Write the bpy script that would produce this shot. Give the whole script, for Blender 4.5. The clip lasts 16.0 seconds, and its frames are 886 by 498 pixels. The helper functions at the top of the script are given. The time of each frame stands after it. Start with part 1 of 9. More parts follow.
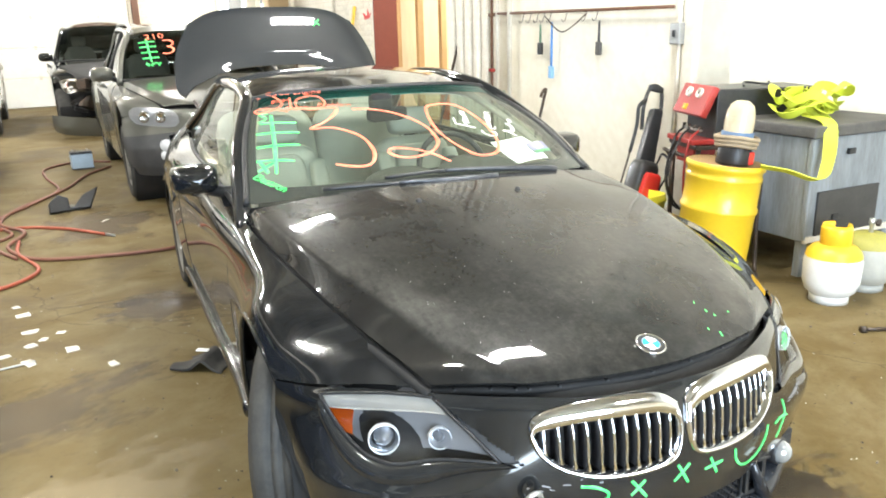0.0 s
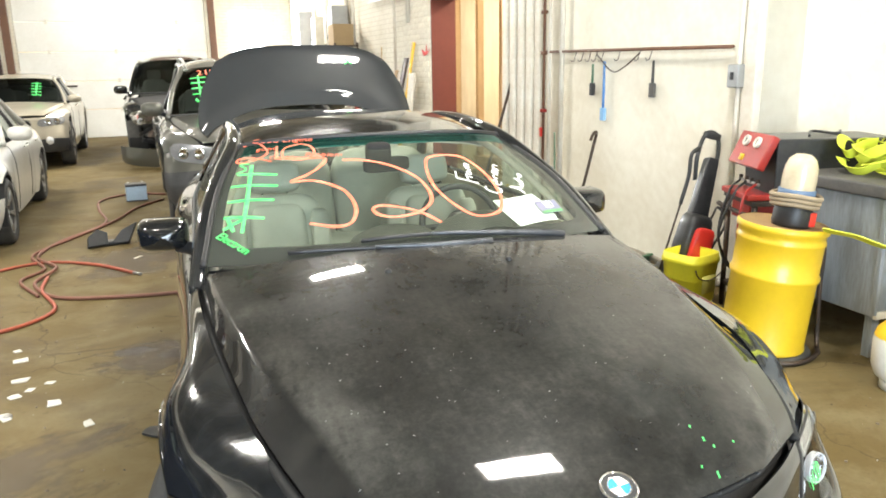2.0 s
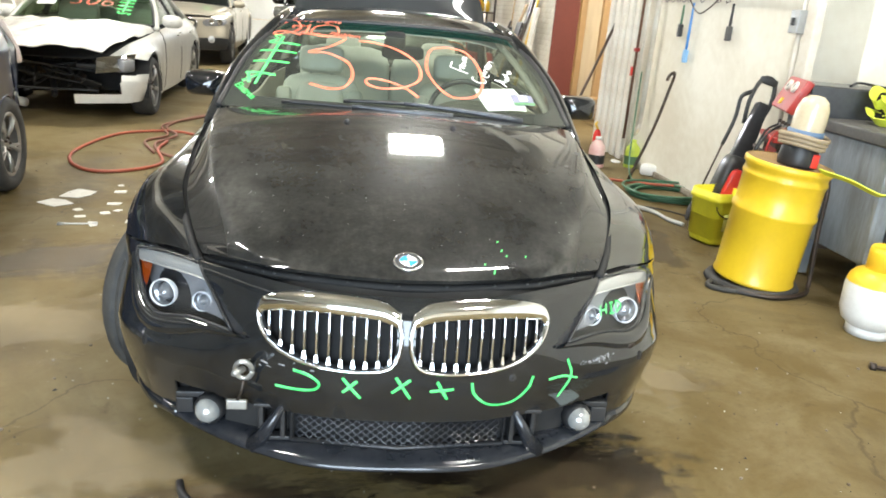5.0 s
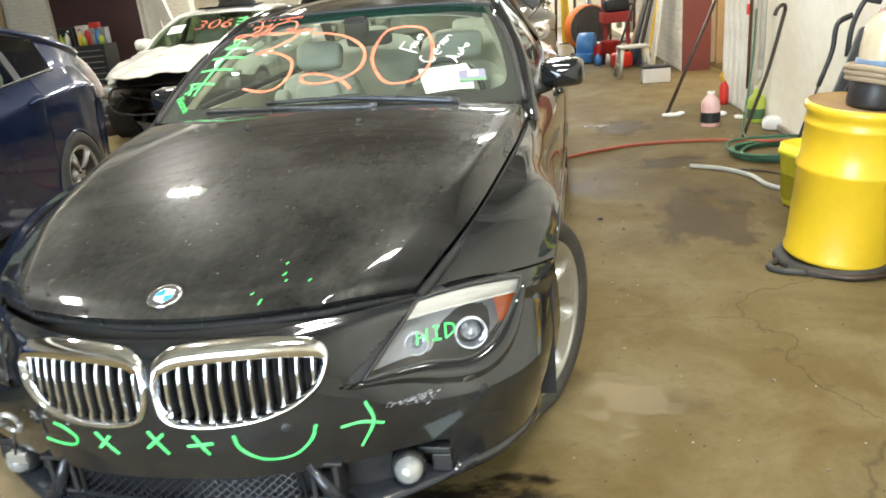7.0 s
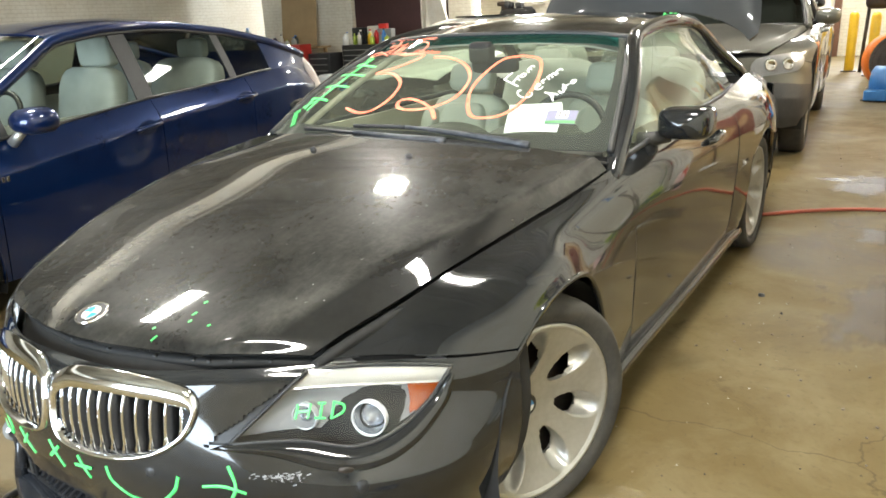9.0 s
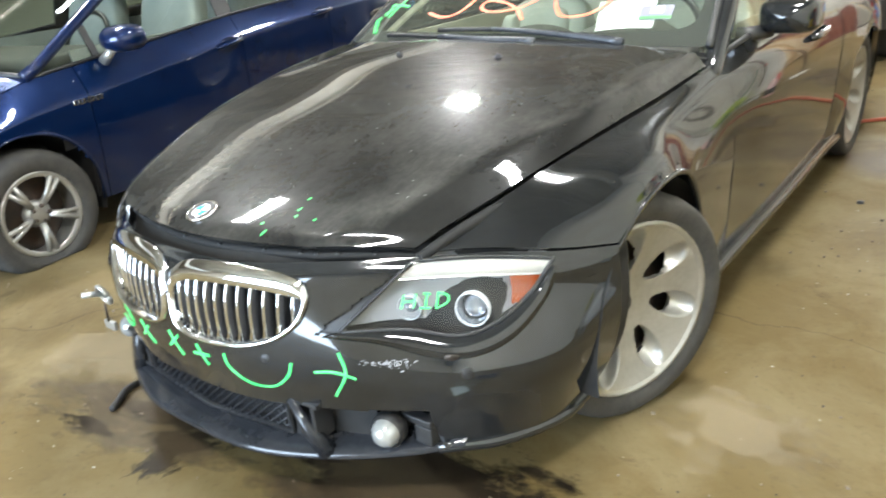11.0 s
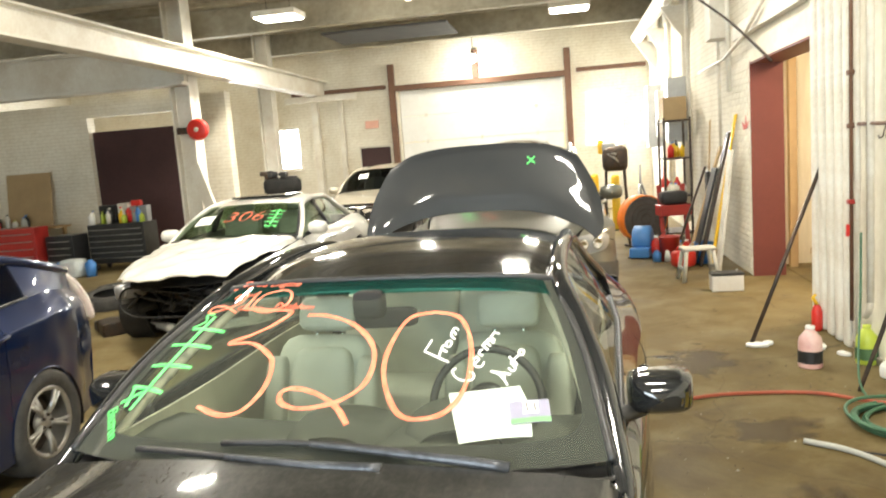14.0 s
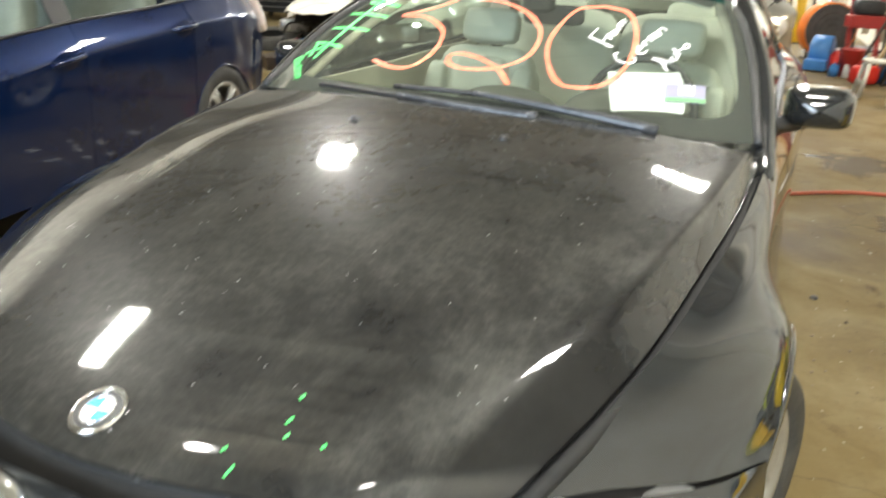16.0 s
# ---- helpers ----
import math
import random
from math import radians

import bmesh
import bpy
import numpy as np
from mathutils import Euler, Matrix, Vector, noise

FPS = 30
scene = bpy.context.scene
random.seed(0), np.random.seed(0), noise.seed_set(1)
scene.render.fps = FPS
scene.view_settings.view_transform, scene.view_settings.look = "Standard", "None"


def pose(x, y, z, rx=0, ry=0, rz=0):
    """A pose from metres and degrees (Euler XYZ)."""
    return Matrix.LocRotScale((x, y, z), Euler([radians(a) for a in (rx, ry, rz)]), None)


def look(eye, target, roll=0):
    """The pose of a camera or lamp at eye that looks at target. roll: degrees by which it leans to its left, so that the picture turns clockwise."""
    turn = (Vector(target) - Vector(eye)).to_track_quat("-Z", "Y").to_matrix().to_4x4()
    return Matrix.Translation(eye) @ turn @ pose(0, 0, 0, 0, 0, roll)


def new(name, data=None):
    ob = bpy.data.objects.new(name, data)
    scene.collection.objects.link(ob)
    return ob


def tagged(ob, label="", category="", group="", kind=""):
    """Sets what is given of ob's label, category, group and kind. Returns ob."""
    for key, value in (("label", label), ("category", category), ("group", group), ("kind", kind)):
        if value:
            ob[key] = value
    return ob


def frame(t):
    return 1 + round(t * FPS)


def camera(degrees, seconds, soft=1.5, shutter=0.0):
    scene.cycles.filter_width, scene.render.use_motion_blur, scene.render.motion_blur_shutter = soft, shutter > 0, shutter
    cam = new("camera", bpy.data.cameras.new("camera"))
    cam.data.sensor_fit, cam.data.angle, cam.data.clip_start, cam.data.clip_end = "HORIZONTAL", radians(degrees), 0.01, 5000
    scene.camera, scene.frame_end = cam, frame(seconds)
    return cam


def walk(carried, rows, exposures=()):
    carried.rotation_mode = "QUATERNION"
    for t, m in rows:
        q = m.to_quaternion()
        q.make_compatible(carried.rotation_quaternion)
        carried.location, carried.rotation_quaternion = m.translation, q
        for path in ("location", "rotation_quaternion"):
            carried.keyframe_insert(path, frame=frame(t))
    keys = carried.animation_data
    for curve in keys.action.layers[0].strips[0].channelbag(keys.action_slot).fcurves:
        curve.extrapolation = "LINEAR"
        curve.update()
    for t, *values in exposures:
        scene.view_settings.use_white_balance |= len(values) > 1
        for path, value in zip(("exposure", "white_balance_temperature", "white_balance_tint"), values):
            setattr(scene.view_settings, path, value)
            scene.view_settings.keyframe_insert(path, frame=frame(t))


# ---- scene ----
cam = camera(61.8, 16.0, soft=1.7, shutter=0.35)
PATH = [
    (0, (-1.196, -1.306, 1.554), (-0.463, 0.466, 0.987), -1.4),
    (0.5, (-1.115, -1.308, 1.552), (-0.453, 0.507, 1.033), -2.7),
    (1, (-1.025, -1.213, 1.553), (-0.362, 0.603, 1.041), -2.1),
    (1.5, (-0.871, -1.035, 1.583), (-0.257, 0.810, 1.114), -0.6),
    (2, (-0.721, -1.047, 1.592), (-0.175, 0.816, 1.110), -1.0),
    (2.5, (-0.542, -1.218, 1.567), (-0.144, 0.676, 1.064), 1.2),
    (3, (-0.485, -1.412, 1.522), (-0.203, 0.470, 0.907), -3.3),
    (3.5, (-0.496, -1.595, 1.484), (-0.152, 0.257, 0.810), -2.2),
    (3.6, (-0.484, -1.624, 1.478), (-0.128, 0.223, 0.798), -2.2),
    (4, (-0.433, -1.731, 1.439), (-0.018, 0.124, 0.819), -2.4),
    (4.2, (-0.390, -1.783, 1.420), (0.020, 0.080, 0.819), 0.3),
    (6.3, (0.675, -1.520, 1.408), (0.423, 0.339, 0.716), -1.5),
    (6.5, (0.778, -1.463, 1.408), (0.458, 0.388, 0.720), -3.2),
    (7, (1.016, -1.295, 1.382), (0.605, 0.542, 0.707), -5.4),
    (7.5, (1.201, -1.009, 1.406), (0.573, 0.754, 0.702), -3.0),
    (8, (1.445, -0.842, 1.431), (0.527, 0.803, 0.758), -2.1),
    (8.2, (1.554, -0.799, 1.424), (0.507, 0.787, 0.802), -1.6),
    (10.3, (1.712, -0.714, 1.359), (0.617, 0.846, 0.754), -3.5),
    (10.5, (1.683, -0.759, 1.351), (0.593, 0.772, 0.667), -4.0),
    (11, (1.623, -0.806, 1.333), (0.425, 0.592, 0.551), -5.4),
    (11.5, (1.500, -0.773, 1.334), (0.240, 0.517, 0.470), -5.1),
    (12, (1.294, -0.738, 1.388), (0.199, 0.713, 0.554), -4.1),
    (12.4, (1.156, -0.684, 1.425), (0.148, 0.867, 0.665), -1.5),
    (12.5, (1.145, -0.630, 1.425), (0.135, 0.928, 0.681), -2.3),
    (13, (1.023, -0.418, 1.558), (0.198, 1.279, 0.895), -3.2),
    (13.3, (0.949, -0.310, 1.582), (0.203, 1.474, 1.071), -2.0),
    (13.5, (0.904, -0.253, 1.649), (0.220, 1.568, 1.184), -2.2),
    (14, (0.830, -0.181, 1.717), (0.319, 1.735, 1.460), -4.3),
    (14.3, (0.805, -0.128, 1.732), (0.357, 1.809, 1.516), -3.4),
    (14.5, (0.777, -0.140, 1.683), (0.391, 1.812, 1.483), -2.2),
    (15, (0.746, -0.201, 1.561), (0.363, 1.699, 1.068), 0.3),
    (15.5, (0.778, -0.293, 1.483), (0.215, 1.524, 0.865), 1.8),
    (16, (0.836, -0.436, 1.375), (0.033, 1.234, 0.621), 1.8),
]
EXPOSURES = [(0.0, 0.76, 6100, 10), (1.0, 0.52, 6250, 10), (2.0, 0.52, 6300, 10), (4.0, 0.47, 6100, 10), (6.5, 0.43, 6250, 9), (7.0, 0.42, 6250, 9), (8.2, 0.53, 6350, 9), (11.0, 0.78, 5850, 9), (11.6, 0.84, 5650, 9), (12.5, 0.82, 6080, 8), (13.5, 0.80, 6600, 8), (14.5, 0.05, 6850, 9), (15.0, -0.24, 6800, 9), (15.5, 0.16, 6700, 9), (16.0, 0.66, 6300, 9)]
walk(cam, [(t, look(eye, target, roll)) for t, eye, target, roll in PATH], EXPOSURES)

# ---- light ----
ROOM = Matrix.Rotation(radians(5.0), 4, "Z")  # the building's axes against the car's
world = bpy.data.worlds.new("sky")
scene.world = world
world.use_nodes = True
wn = world.node_tree.nodes
sky = wn.new("ShaderNodeTexSky")
sky.sky_type, sky.sun_disc = "NISHITA", False
sky.sun_elevation, sky.sun_rotation = radians(38), radians(20)
world.node_tree.links.new(sky.outputs[0], wn["Background"].inputs[0])
wn["Background"].inputs[1].default_value = 0.12


def area_lamp(name, m, sx, sy, power, color=(1, 1, 1)):
    data = bpy.data.lights.new(name, "AREA")
    data.shape, data.size, data.size_y, data.energy, data.color = "RECTANGLE", sx, sy, power, color
    ob = new(name, data)
    ob.matrix_world = m
    return ob


# ---- materials ----
def mat(name, color, rough=0.6, metal=0.0, second=None, amount=0.5, scale=4.0, fine=60.0, bump=0.0, coat=0.0, rvar=0.0,
        stretch=(1, 1, 1), emit=0.0, trans=0.0, alpha=1.0, sheen=0.0, spec=0.12, island=0.0, lo=0.52, hi=0.86):
    """A surface of a colour that drifts towards a second one at two scales, with a fine relief."""
    m = bpy.data.materials.new(name)
    m.use_nodes = True
    nt = m.node_tree
    n, l = nt.nodes, nt.links
    b = n["Principled BSDF"]
    b.inputs["Roughness"].default_value = rough
    b.inputs["Metallic"].default_value = metal
    b.inputs["Coat Weight"].default_value = coat
    b.inputs["Coat Roughness"].default_value = 0.03
    b.inputs["Transmission Weight"].default_value = trans
    b.inputs["Alpha"].default_value = alpha
    if coat >= 0.8:
        b.inputs["Specular IOR Level"].default_value = spec
    c = (*color, 1)
    b.inputs["Base Color"].default_value = c
    if emit:
        b.inputs["Emission Color"].default_value = c
        b.inputs["Emission Strength"].default_value = emit
    if second or bump or rvar:
        geo = n.new("ShaderNodeTexCoord")
        mp = n.new("ShaderNodeMapping")
        mp.inputs["Scale"].default_value = stretch
        l.new(geo.outputs["Object"], mp.inputs["Vector"])
        big = n.new("ShaderNodeTexNoise")
        big.inputs["Scale"].default_value, big.inputs["Detail"].default_value = scale, 6
        big.inputs["Roughness"].default_value = 0.62
        small = n.new("ShaderNodeTexNoise")
        small.inputs["Scale"].default_value, small.inputs["Detail"].default_value = fine, 4
        for t in (big, small):
            l.new(mp.outputs[0], t.inputs["Vector"])
        both = n.new("ShaderNodeMath")
        both.operation = "MULTIPLY_ADD"
        both.inputs[1].default_value = 0.35
        l.new(small.outputs["Fac"], both.inputs[0])
        l.new(big.outputs["Fac"], both.inputs[2])
        ramp = n.new("ShaderNodeMapRange")
        ramp.inputs["From Min"].default_value, ramp.inputs["From Max"].default_value = lo, hi
        l.new(both.outputs[0], ramp.inputs["Value"])
        if second:
            mul = n.new("ShaderNodeMath")
            mul.operation, mul.inputs[1].default_value = "MULTIPLY", amount
            l.new(ramp.outputs[0], mul.inputs[0])
            mix = n.new("ShaderNodeMix")
            mix.data_type = "RGBA"
            mix.inputs["A"].default_value, mix.inputs["B"].default_value = c, (*second, 1)
            l.new(mul.outputs[0], mix.inputs["Factor"])
            out = mix.outputs["Result"]
            if island:
                oi = n.new("ShaderNodeObjectInfo")
                hsv = n.new("ShaderNodeHueSaturation")
                mr = n.new("ShaderNodeMapRange")
                mr.inputs["To Min"].default_value, mr.inputs["To Max"].default_value = 1 - island, 1 + island
                l.new(oi.outputs["Random"], mr.inputs["Value"])
                l.new(mr.outputs[0], hsv.inputs["Value"])
                l.new(out, hsv.inputs["Color"])
                out = hsv.outputs[0]
            l.new(out, b.inputs["Base Color"])
        if rvar:
            r = n.new("ShaderNodeMapRange")
            r.inputs["From Min"].default_value, r.inputs["From Max"].default_value = 0.45, 0.9
            r.inputs["To Min"].default_value = max(0.02, rough - rvar)
            r.inputs["To Max"].default_value = min(1, rough + rvar)
            l.new(both.outputs[0], r.inputs["Value"])
            l.new(r.outputs[0], b.inputs["Roughness"])
        if bump:
            bp = n.new("ShaderNodeBump")
            bp.inputs["Strength"].default_value, bp.inputs["Distance"].default_value = bump, 0.01
            l.new(both.outputs[0], bp.inputs["Height"])
            l.new(bp.outputs[0], b.inputs["Normal"])
    return m


def glass_mat(name, tint, gloss=0.05, clear=0.9, dust=0.0):
    """A thin pane: mostly clear, with the mirror of a smooth surface."""
    m = bpy.data.materials.new(name)
    m.use_nodes = True
    n, l = m.node_tree.nodes, m.node_tree.links
    n.remove(n["Principled BSDF"])
    tr, gl, mx, fr = (n.new("ShaderNodeBsdfTransparent"), n.new("ShaderNodeBsdfGlossy"), n.new("ShaderNodeMixShader"), n.new("ShaderNodeLayerWeight"))
    tr.inputs[0].default_value = (*[c * clear for c in tint], 1)
    gl.inputs["Roughness"].default_value = gloss
    fr.inputs["Blend"].default_value = 0.5
    pw, mr = n.new("ShaderNodeMath"), n.new("ShaderNodeMapRange")
    pw.operation, pw.inputs[1].default_value = "POWER", 4.0
    mr.inputs["To Min"].default_value, mr.inputs["To Max"].default_value = 0.045, 0.9
    l.new(fr.outputs["Facing"], pw.inputs[0]), l.new(pw.outputs[0], mr.inputs["Value"])
    l.new(mr.outputs[0], mx.inputs[0]), l.new(tr.outputs[0], mx.inputs[1]), l.new(gl.outputs[0], mx.inputs[2])
    out = mx.outputs[0]
    if dust:
        film, df, ns, rg = n.new("ShaderNodeMixShader"), n.new("ShaderNodeBsdfDiffuse"), n.new("ShaderNodeTexNoise"), n.new("ShaderNodeMapRange")
        df.inputs["Color"].default_value = (0.55, 0.58, 0.50, 1)
        ns.inputs["Scale"].default_value, ns.inputs["Detail"].default_value = 3.0, 8.0
        rg.inputs["To Min"].default_value, rg.inputs["To Max"].default_value = dust * .6, dust * 1.4
        l.new(ns.outputs["Fac"], rg.inputs["Value"]), l.new(rg.outputs[0], film.inputs[0])
        l.new(out, film.inputs[1]), l.new(df.outputs[0], film.inputs[2])
        out = film.outputs[0]
    l.new(out, n["Material Output"].inputs[0])
    return m


PAINT_BLACK = mat("black_paint", (0.008, 0.0088, 0.0098), 0.12, 0.0, (0.042, 0.044, 0.046), 0.35, 2.5, 40, 0.0, 1.0, 0.04, spec=0.25)


def dusty_paint():
    """Black clearcoat under dried dust: cloudy patches, fine scratches, and a pale film along the two ridges."""
    m = mat("dusty_black_paint", (0.007, 0.007, 0.007), 0.34, 0.0, None, 0, 1, 1, 0.0, 1.0, 0.0, spec=0.04)
    n, l = m.node_tree.nodes, m.node_tree.links
    b, tc, sep = n["Principled BSDF"], n.new("ShaderNodeTexCoord"), n.new("ShaderNodeSeparateXYZ")
    l.new(tc.outputs["Object"], sep.inputs[0])

    def op(kind, a, c=None, d=None):
        x = n.new("ShaderNodeMath")
        x.operation = kind
        for k, v in enumerate((a, c, d)):
            if isinstance(v, (int, float)):
                x.inputs[k].default_value = v
            elif v is not None:
                l.new(v, x.inputs[k])
        return x.outputs[0]

    def cloud(scale, detail, rough, stretch=(1, 1, 1), lo=0.0, hi=1.0):
        mp, t, r = n.new("ShaderNodeMapping"), n.new("ShaderNodeTexNoise"), n.new("ShaderNodeMapRange")
        mp.inputs["Scale"].default_value = stretch
        l.new(tc.outputs["Object"], mp.inputs["Vector"]), l.new(mp.outputs[0], t.inputs["Vector"])
        t.inputs["Scale"].default_value, t.inputs["Detail"].default_value, t.inputs["Roughness"].default_value = scale, detail, rough
        t.inputs["Distortion"].default_value = 0.3
        r.inputs["From Min"].default_value, r.inputs["From Max"].default_value = lo, hi
        l.new(t.outputs["Fac"], r.inputs["Value"])
        return r.outputs[0]
    patches = cloud(3.4, 12, .74, (1.2, 1.0, 1), .34, .80)
    grain = cloud(55, 6, .75, (1, 1, 1), .34, .70)
    wipes = cloud(9, 8, .7, (4.5, .55, 1), .46, .78)
    edge = op("SUBTRACT", op("ABSOLUTE", sep.outputs["X"]), op("MULTIPLY_ADD", sep.outputs["Y"], .30, .395))
    inner, outer = n.new("ShaderNodeMapRange"), n.new("ShaderNodeMapRange")
    for r, v in ((inner, (-.15, -.02, 0, 1)), (outer, (.005, .03, 1, .12))):
        for k, q in zip(("From Min", "From Max", "To Min", "To Max"), v):
            r.inputs[k].default_value = q
        l.new(edge, r.inputs["Value"])
    film = op("MULTIPLY", op("MULTIPLY", inner.outputs[0], cloud(4.5, 9, .7, (1, .6, 1), .44, .70)), .55)
    dust = op("ADD", op("MULTIPLY", op("MULTIPLY", patches, op("MULTIPLY_ADD", grain, .75, .35)), .55), op("MULTIPLY", op("MULTIPLY", wipes, patches), .25))
    dust = op("MULTIPLY", op("ADD", dust, film), outer.outputs[0])
    mix = n.new("ShaderNodeMix")
    mix.data_type = "RGBA"
    mix.inputs["A"].default_value, mix.inputs["B"].default_value = (.010, .010, .010, 1), (.20, .195, .175, 1)
    l.new(op("MULTIPLY", dust, .50), mix.inputs["Factor"])
    l.new(mix.outputs["Result"], b.inputs["Base Color"])
    cr_ = n.new("ShaderNodeMapRange")
    cr_.inputs["To Min"].default_value, cr_.inputs["To Max"].default_value = .025, .09
    l.new(dust, cr_.inputs["Value"]), l.new(cr_.outputs[0], b.inputs["Coat Roughness"])
    return m


PAINT_HOOD = dusty_paint()
PLASTIC_BLACK = mat("black_plastic", (0.012, 0.012, 0.013), 0.45, 0, (0.05, 0.05, 0.05), 0.4, 6, 90, 0.05)
# near-black for dark parts, and painted shade inside openings
VOID = mat("near_black_parts_and_shade", (0.006, 0.006, 0.006), 0.8, 0, (0.02, 0.018, 0.016), 0.6, 8, 50, 0.1)
PRIMER = mat("lower_black_trim", (0.012, 0.014, 0.018), 0.16, 0, (0.06, 0.06, 0.065), 0.35, 7, 60, 0.04)
CHROME = mat("chrome", (0.86, 0.88, 0.92), 0.09, 1.0, (0.70, 0.71, 0.74), 0.3, 8, 60, 0, 0, 0.04)
ALLOY = mat("silver_alloy", (0.46, 0.46, 0.44), 0.36, 0.72, (0.31, 0.30, 0.27), 0.45, 9, 70, 0.02, 0.25, 0.08)
RUBBER = mat("tyre_rubber", (0.030, 0.029, 0.027), 0.75, 0, (0.07, 0.065, 0.055), 0.6, 12, 80, 0.15)
STEEL_DARK = mat("dark_steel", (0.06, 0.055, 0.05), 0.5, 0.8, (0.14, 0.08, 0.05), 0.5, 10, 60, 0.1)
GLASS_WIND = glass_mat("windscreen_glass", (0.80, 0.90, 0.80), 0.02, 0.88, 0.045)
GLASS_BAND = glass_mat("teal_sun_band", (0.16, 0.62, 0.60), 0.02, 0.9)
GLASS_SIDE = glass_mat("side_glass", (0.80, 0.90, 0.80), 0.02, 0.88, 0.05)
GLASS_DARK = glass_mat("dark_tinted_glass", (0.10, 0.115, 0.11), 0.03, 0.9)
GLASS_LENS = glass_mat("clear_lens", (0.97, 0.98, 1.0), 0.03, 0.97)
AMBER = mat("amber_lens", (0.24, 0.042, 0.002), 0.15, 0, (0.15, 0.022, 0.002), 0.4, 30, 90, 0, 0.6)
LAMP_GREY = mat("lamp_housing", (0.26, 0.265, 0.275), 0.30, 0.45, (0.34, 0.34, 0.35), 0.3, 10, 60)
REFLECTOR = mat("lamp_reflector", (0.85, 0.86, 0.88), 0.07, 1.0)
RING_WHITE = mat("halo_ring", (0.62, 0.64, 0.66), 0.25, 0.0, (0.5, 0.52, 0.55), 0.3, 20, 80)
SEAT_GREY = mat("grey_leather", (0.48, 0.49, 0.42), 0.5, 0, (0.33, 0.34, 0.29), 0.5, 6, 90, 0.12)
SEAT_CLOTH = mat("grey_seat_panel", (0.44, 0.45, 0.39), 0.6, 0, (0.33, 0.34, 0.29), 0.5, 8, 120, 0.1)
TRIM_BEIGE = mat("beige_trim", (0.50, 0.47, 0.36), 0.6, 0, (0.38, 0.35, 0.27), 0.5, 5, 80, 0.06)
DASH_DARK = mat("dark_dashboard", (0.045, 0.047, 0.038), 0.7, 0, (0.10, 0.10, 0.08), 0.5, 7, 120, 0.12)
CARPET = mat("dark_carpet", (0.04, 0.04, 0.037), 0.95, 0, (0.09, 0.085, 0.075), 0.5, 10, 160, 0.2)
MARK_RED = mat("orange_red_marker", (0.86, 0.15, 0.07), 0.55, 0, (0.95, 0.35, 0.22), 0.6, 30, 200, 0.05)
MARK_GREEN = mat("green_marker", (0.05, 0.72, 0.13), 0.55, 0, (0.25, 0.9, 0.3), 0.6, 30, 200, 0.05)
MARK_WHITE = mat("white_marker", (0.85, 0.86, 0.84), 0.55, 0, (0.7, 0.72, 0.7), 0.6, 30, 200, 0.05)
PAPER = mat("white_paper", (0.86, 0.86, 0.84), 0.8, 0, (0.75, 0.76, 0.74), 0.4, 12, 60, 0.05)
WALL_WHITE = mat("white_painted_wall", (0.80, 0.77, 0.67), 0.7, 0, (0.50, 0.42, 0.28), 0.45, 0.9, 14, 0.25)
BRICK_WHITE = mat("white_painted_brick", (0.77, 0.74, 0.64), 0.75, 0, (0.5, 0.43, 0.33), 0.5, 1.5, 24, 0.35, island=0.06)


def brick_wall(name, color, dirt):
    """White painted brickwork seen from afar: courses in relief under stained paint."""
    m = mat(name, color, 0.75, 0, dirt, 0.5, 0.8, 12, 0.0)
    n, l = m.node_tree.nodes, m.node_tree.links
    b, tc, sep, com, br, bp = n["Principled BSDF"], n.new("ShaderNodeTexCoord"), n.new("ShaderNodeSeparateXYZ"), n.new("ShaderNodeCombineXYZ"), n.new("ShaderNodeTexBrick"), n.new("ShaderNodeBump")
    l.new(tc.outputs["Object"], sep.inputs[0])
    l.new(sep.outputs["X"], com.inputs["X"]), l.new(sep.outputs["Z"], com.inputs["Y"])
    br.inputs["Scale"].default_value, br.inputs["Brick Width"].default_value, br.inputs["Row Height"].default_value, br.inputs["Mortar Size"].default_value = 1.0, 0.215, 0.075, 0.008
    l.new(com.outputs[0], br.inputs["Vector"])
    for k, v in (("Color1", 0.9), ("Color2", 1.0), ("Mortar", 0.0)):
        br.inputs[k].default_value = (v, v, v, 1)
    bp.inputs["Strength"].default_value, bp.inputs["Distance"].default_value = 0.6, 0.006
    l.new(br.outputs["Color"], bp.inputs["Height"]), l.new(bp.outputs[0], b.inputs["Normal"])
    src = b.inputs["Base Color"].links[0].from_socket
    mx = n.new("ShaderNodeMix")
    mx.data_type = "RGBA"
    mx.inputs["B"].default_value = (*[c * 0.62 for c in dirt], 1)
    l.new(src, mx.inputs["A"])
    f = n.new("ShaderNodeMath")
    f.operation, f.inputs[1].default_value = "MULTIPLY", 0.22
    l.new(br.outputs["Fac"], f.inputs[0]), l.new(f.outputs[0], mx.inputs["Factor"])
    l.new(mx.outputs["Result"], b.inputs["Base Color"])
    return m


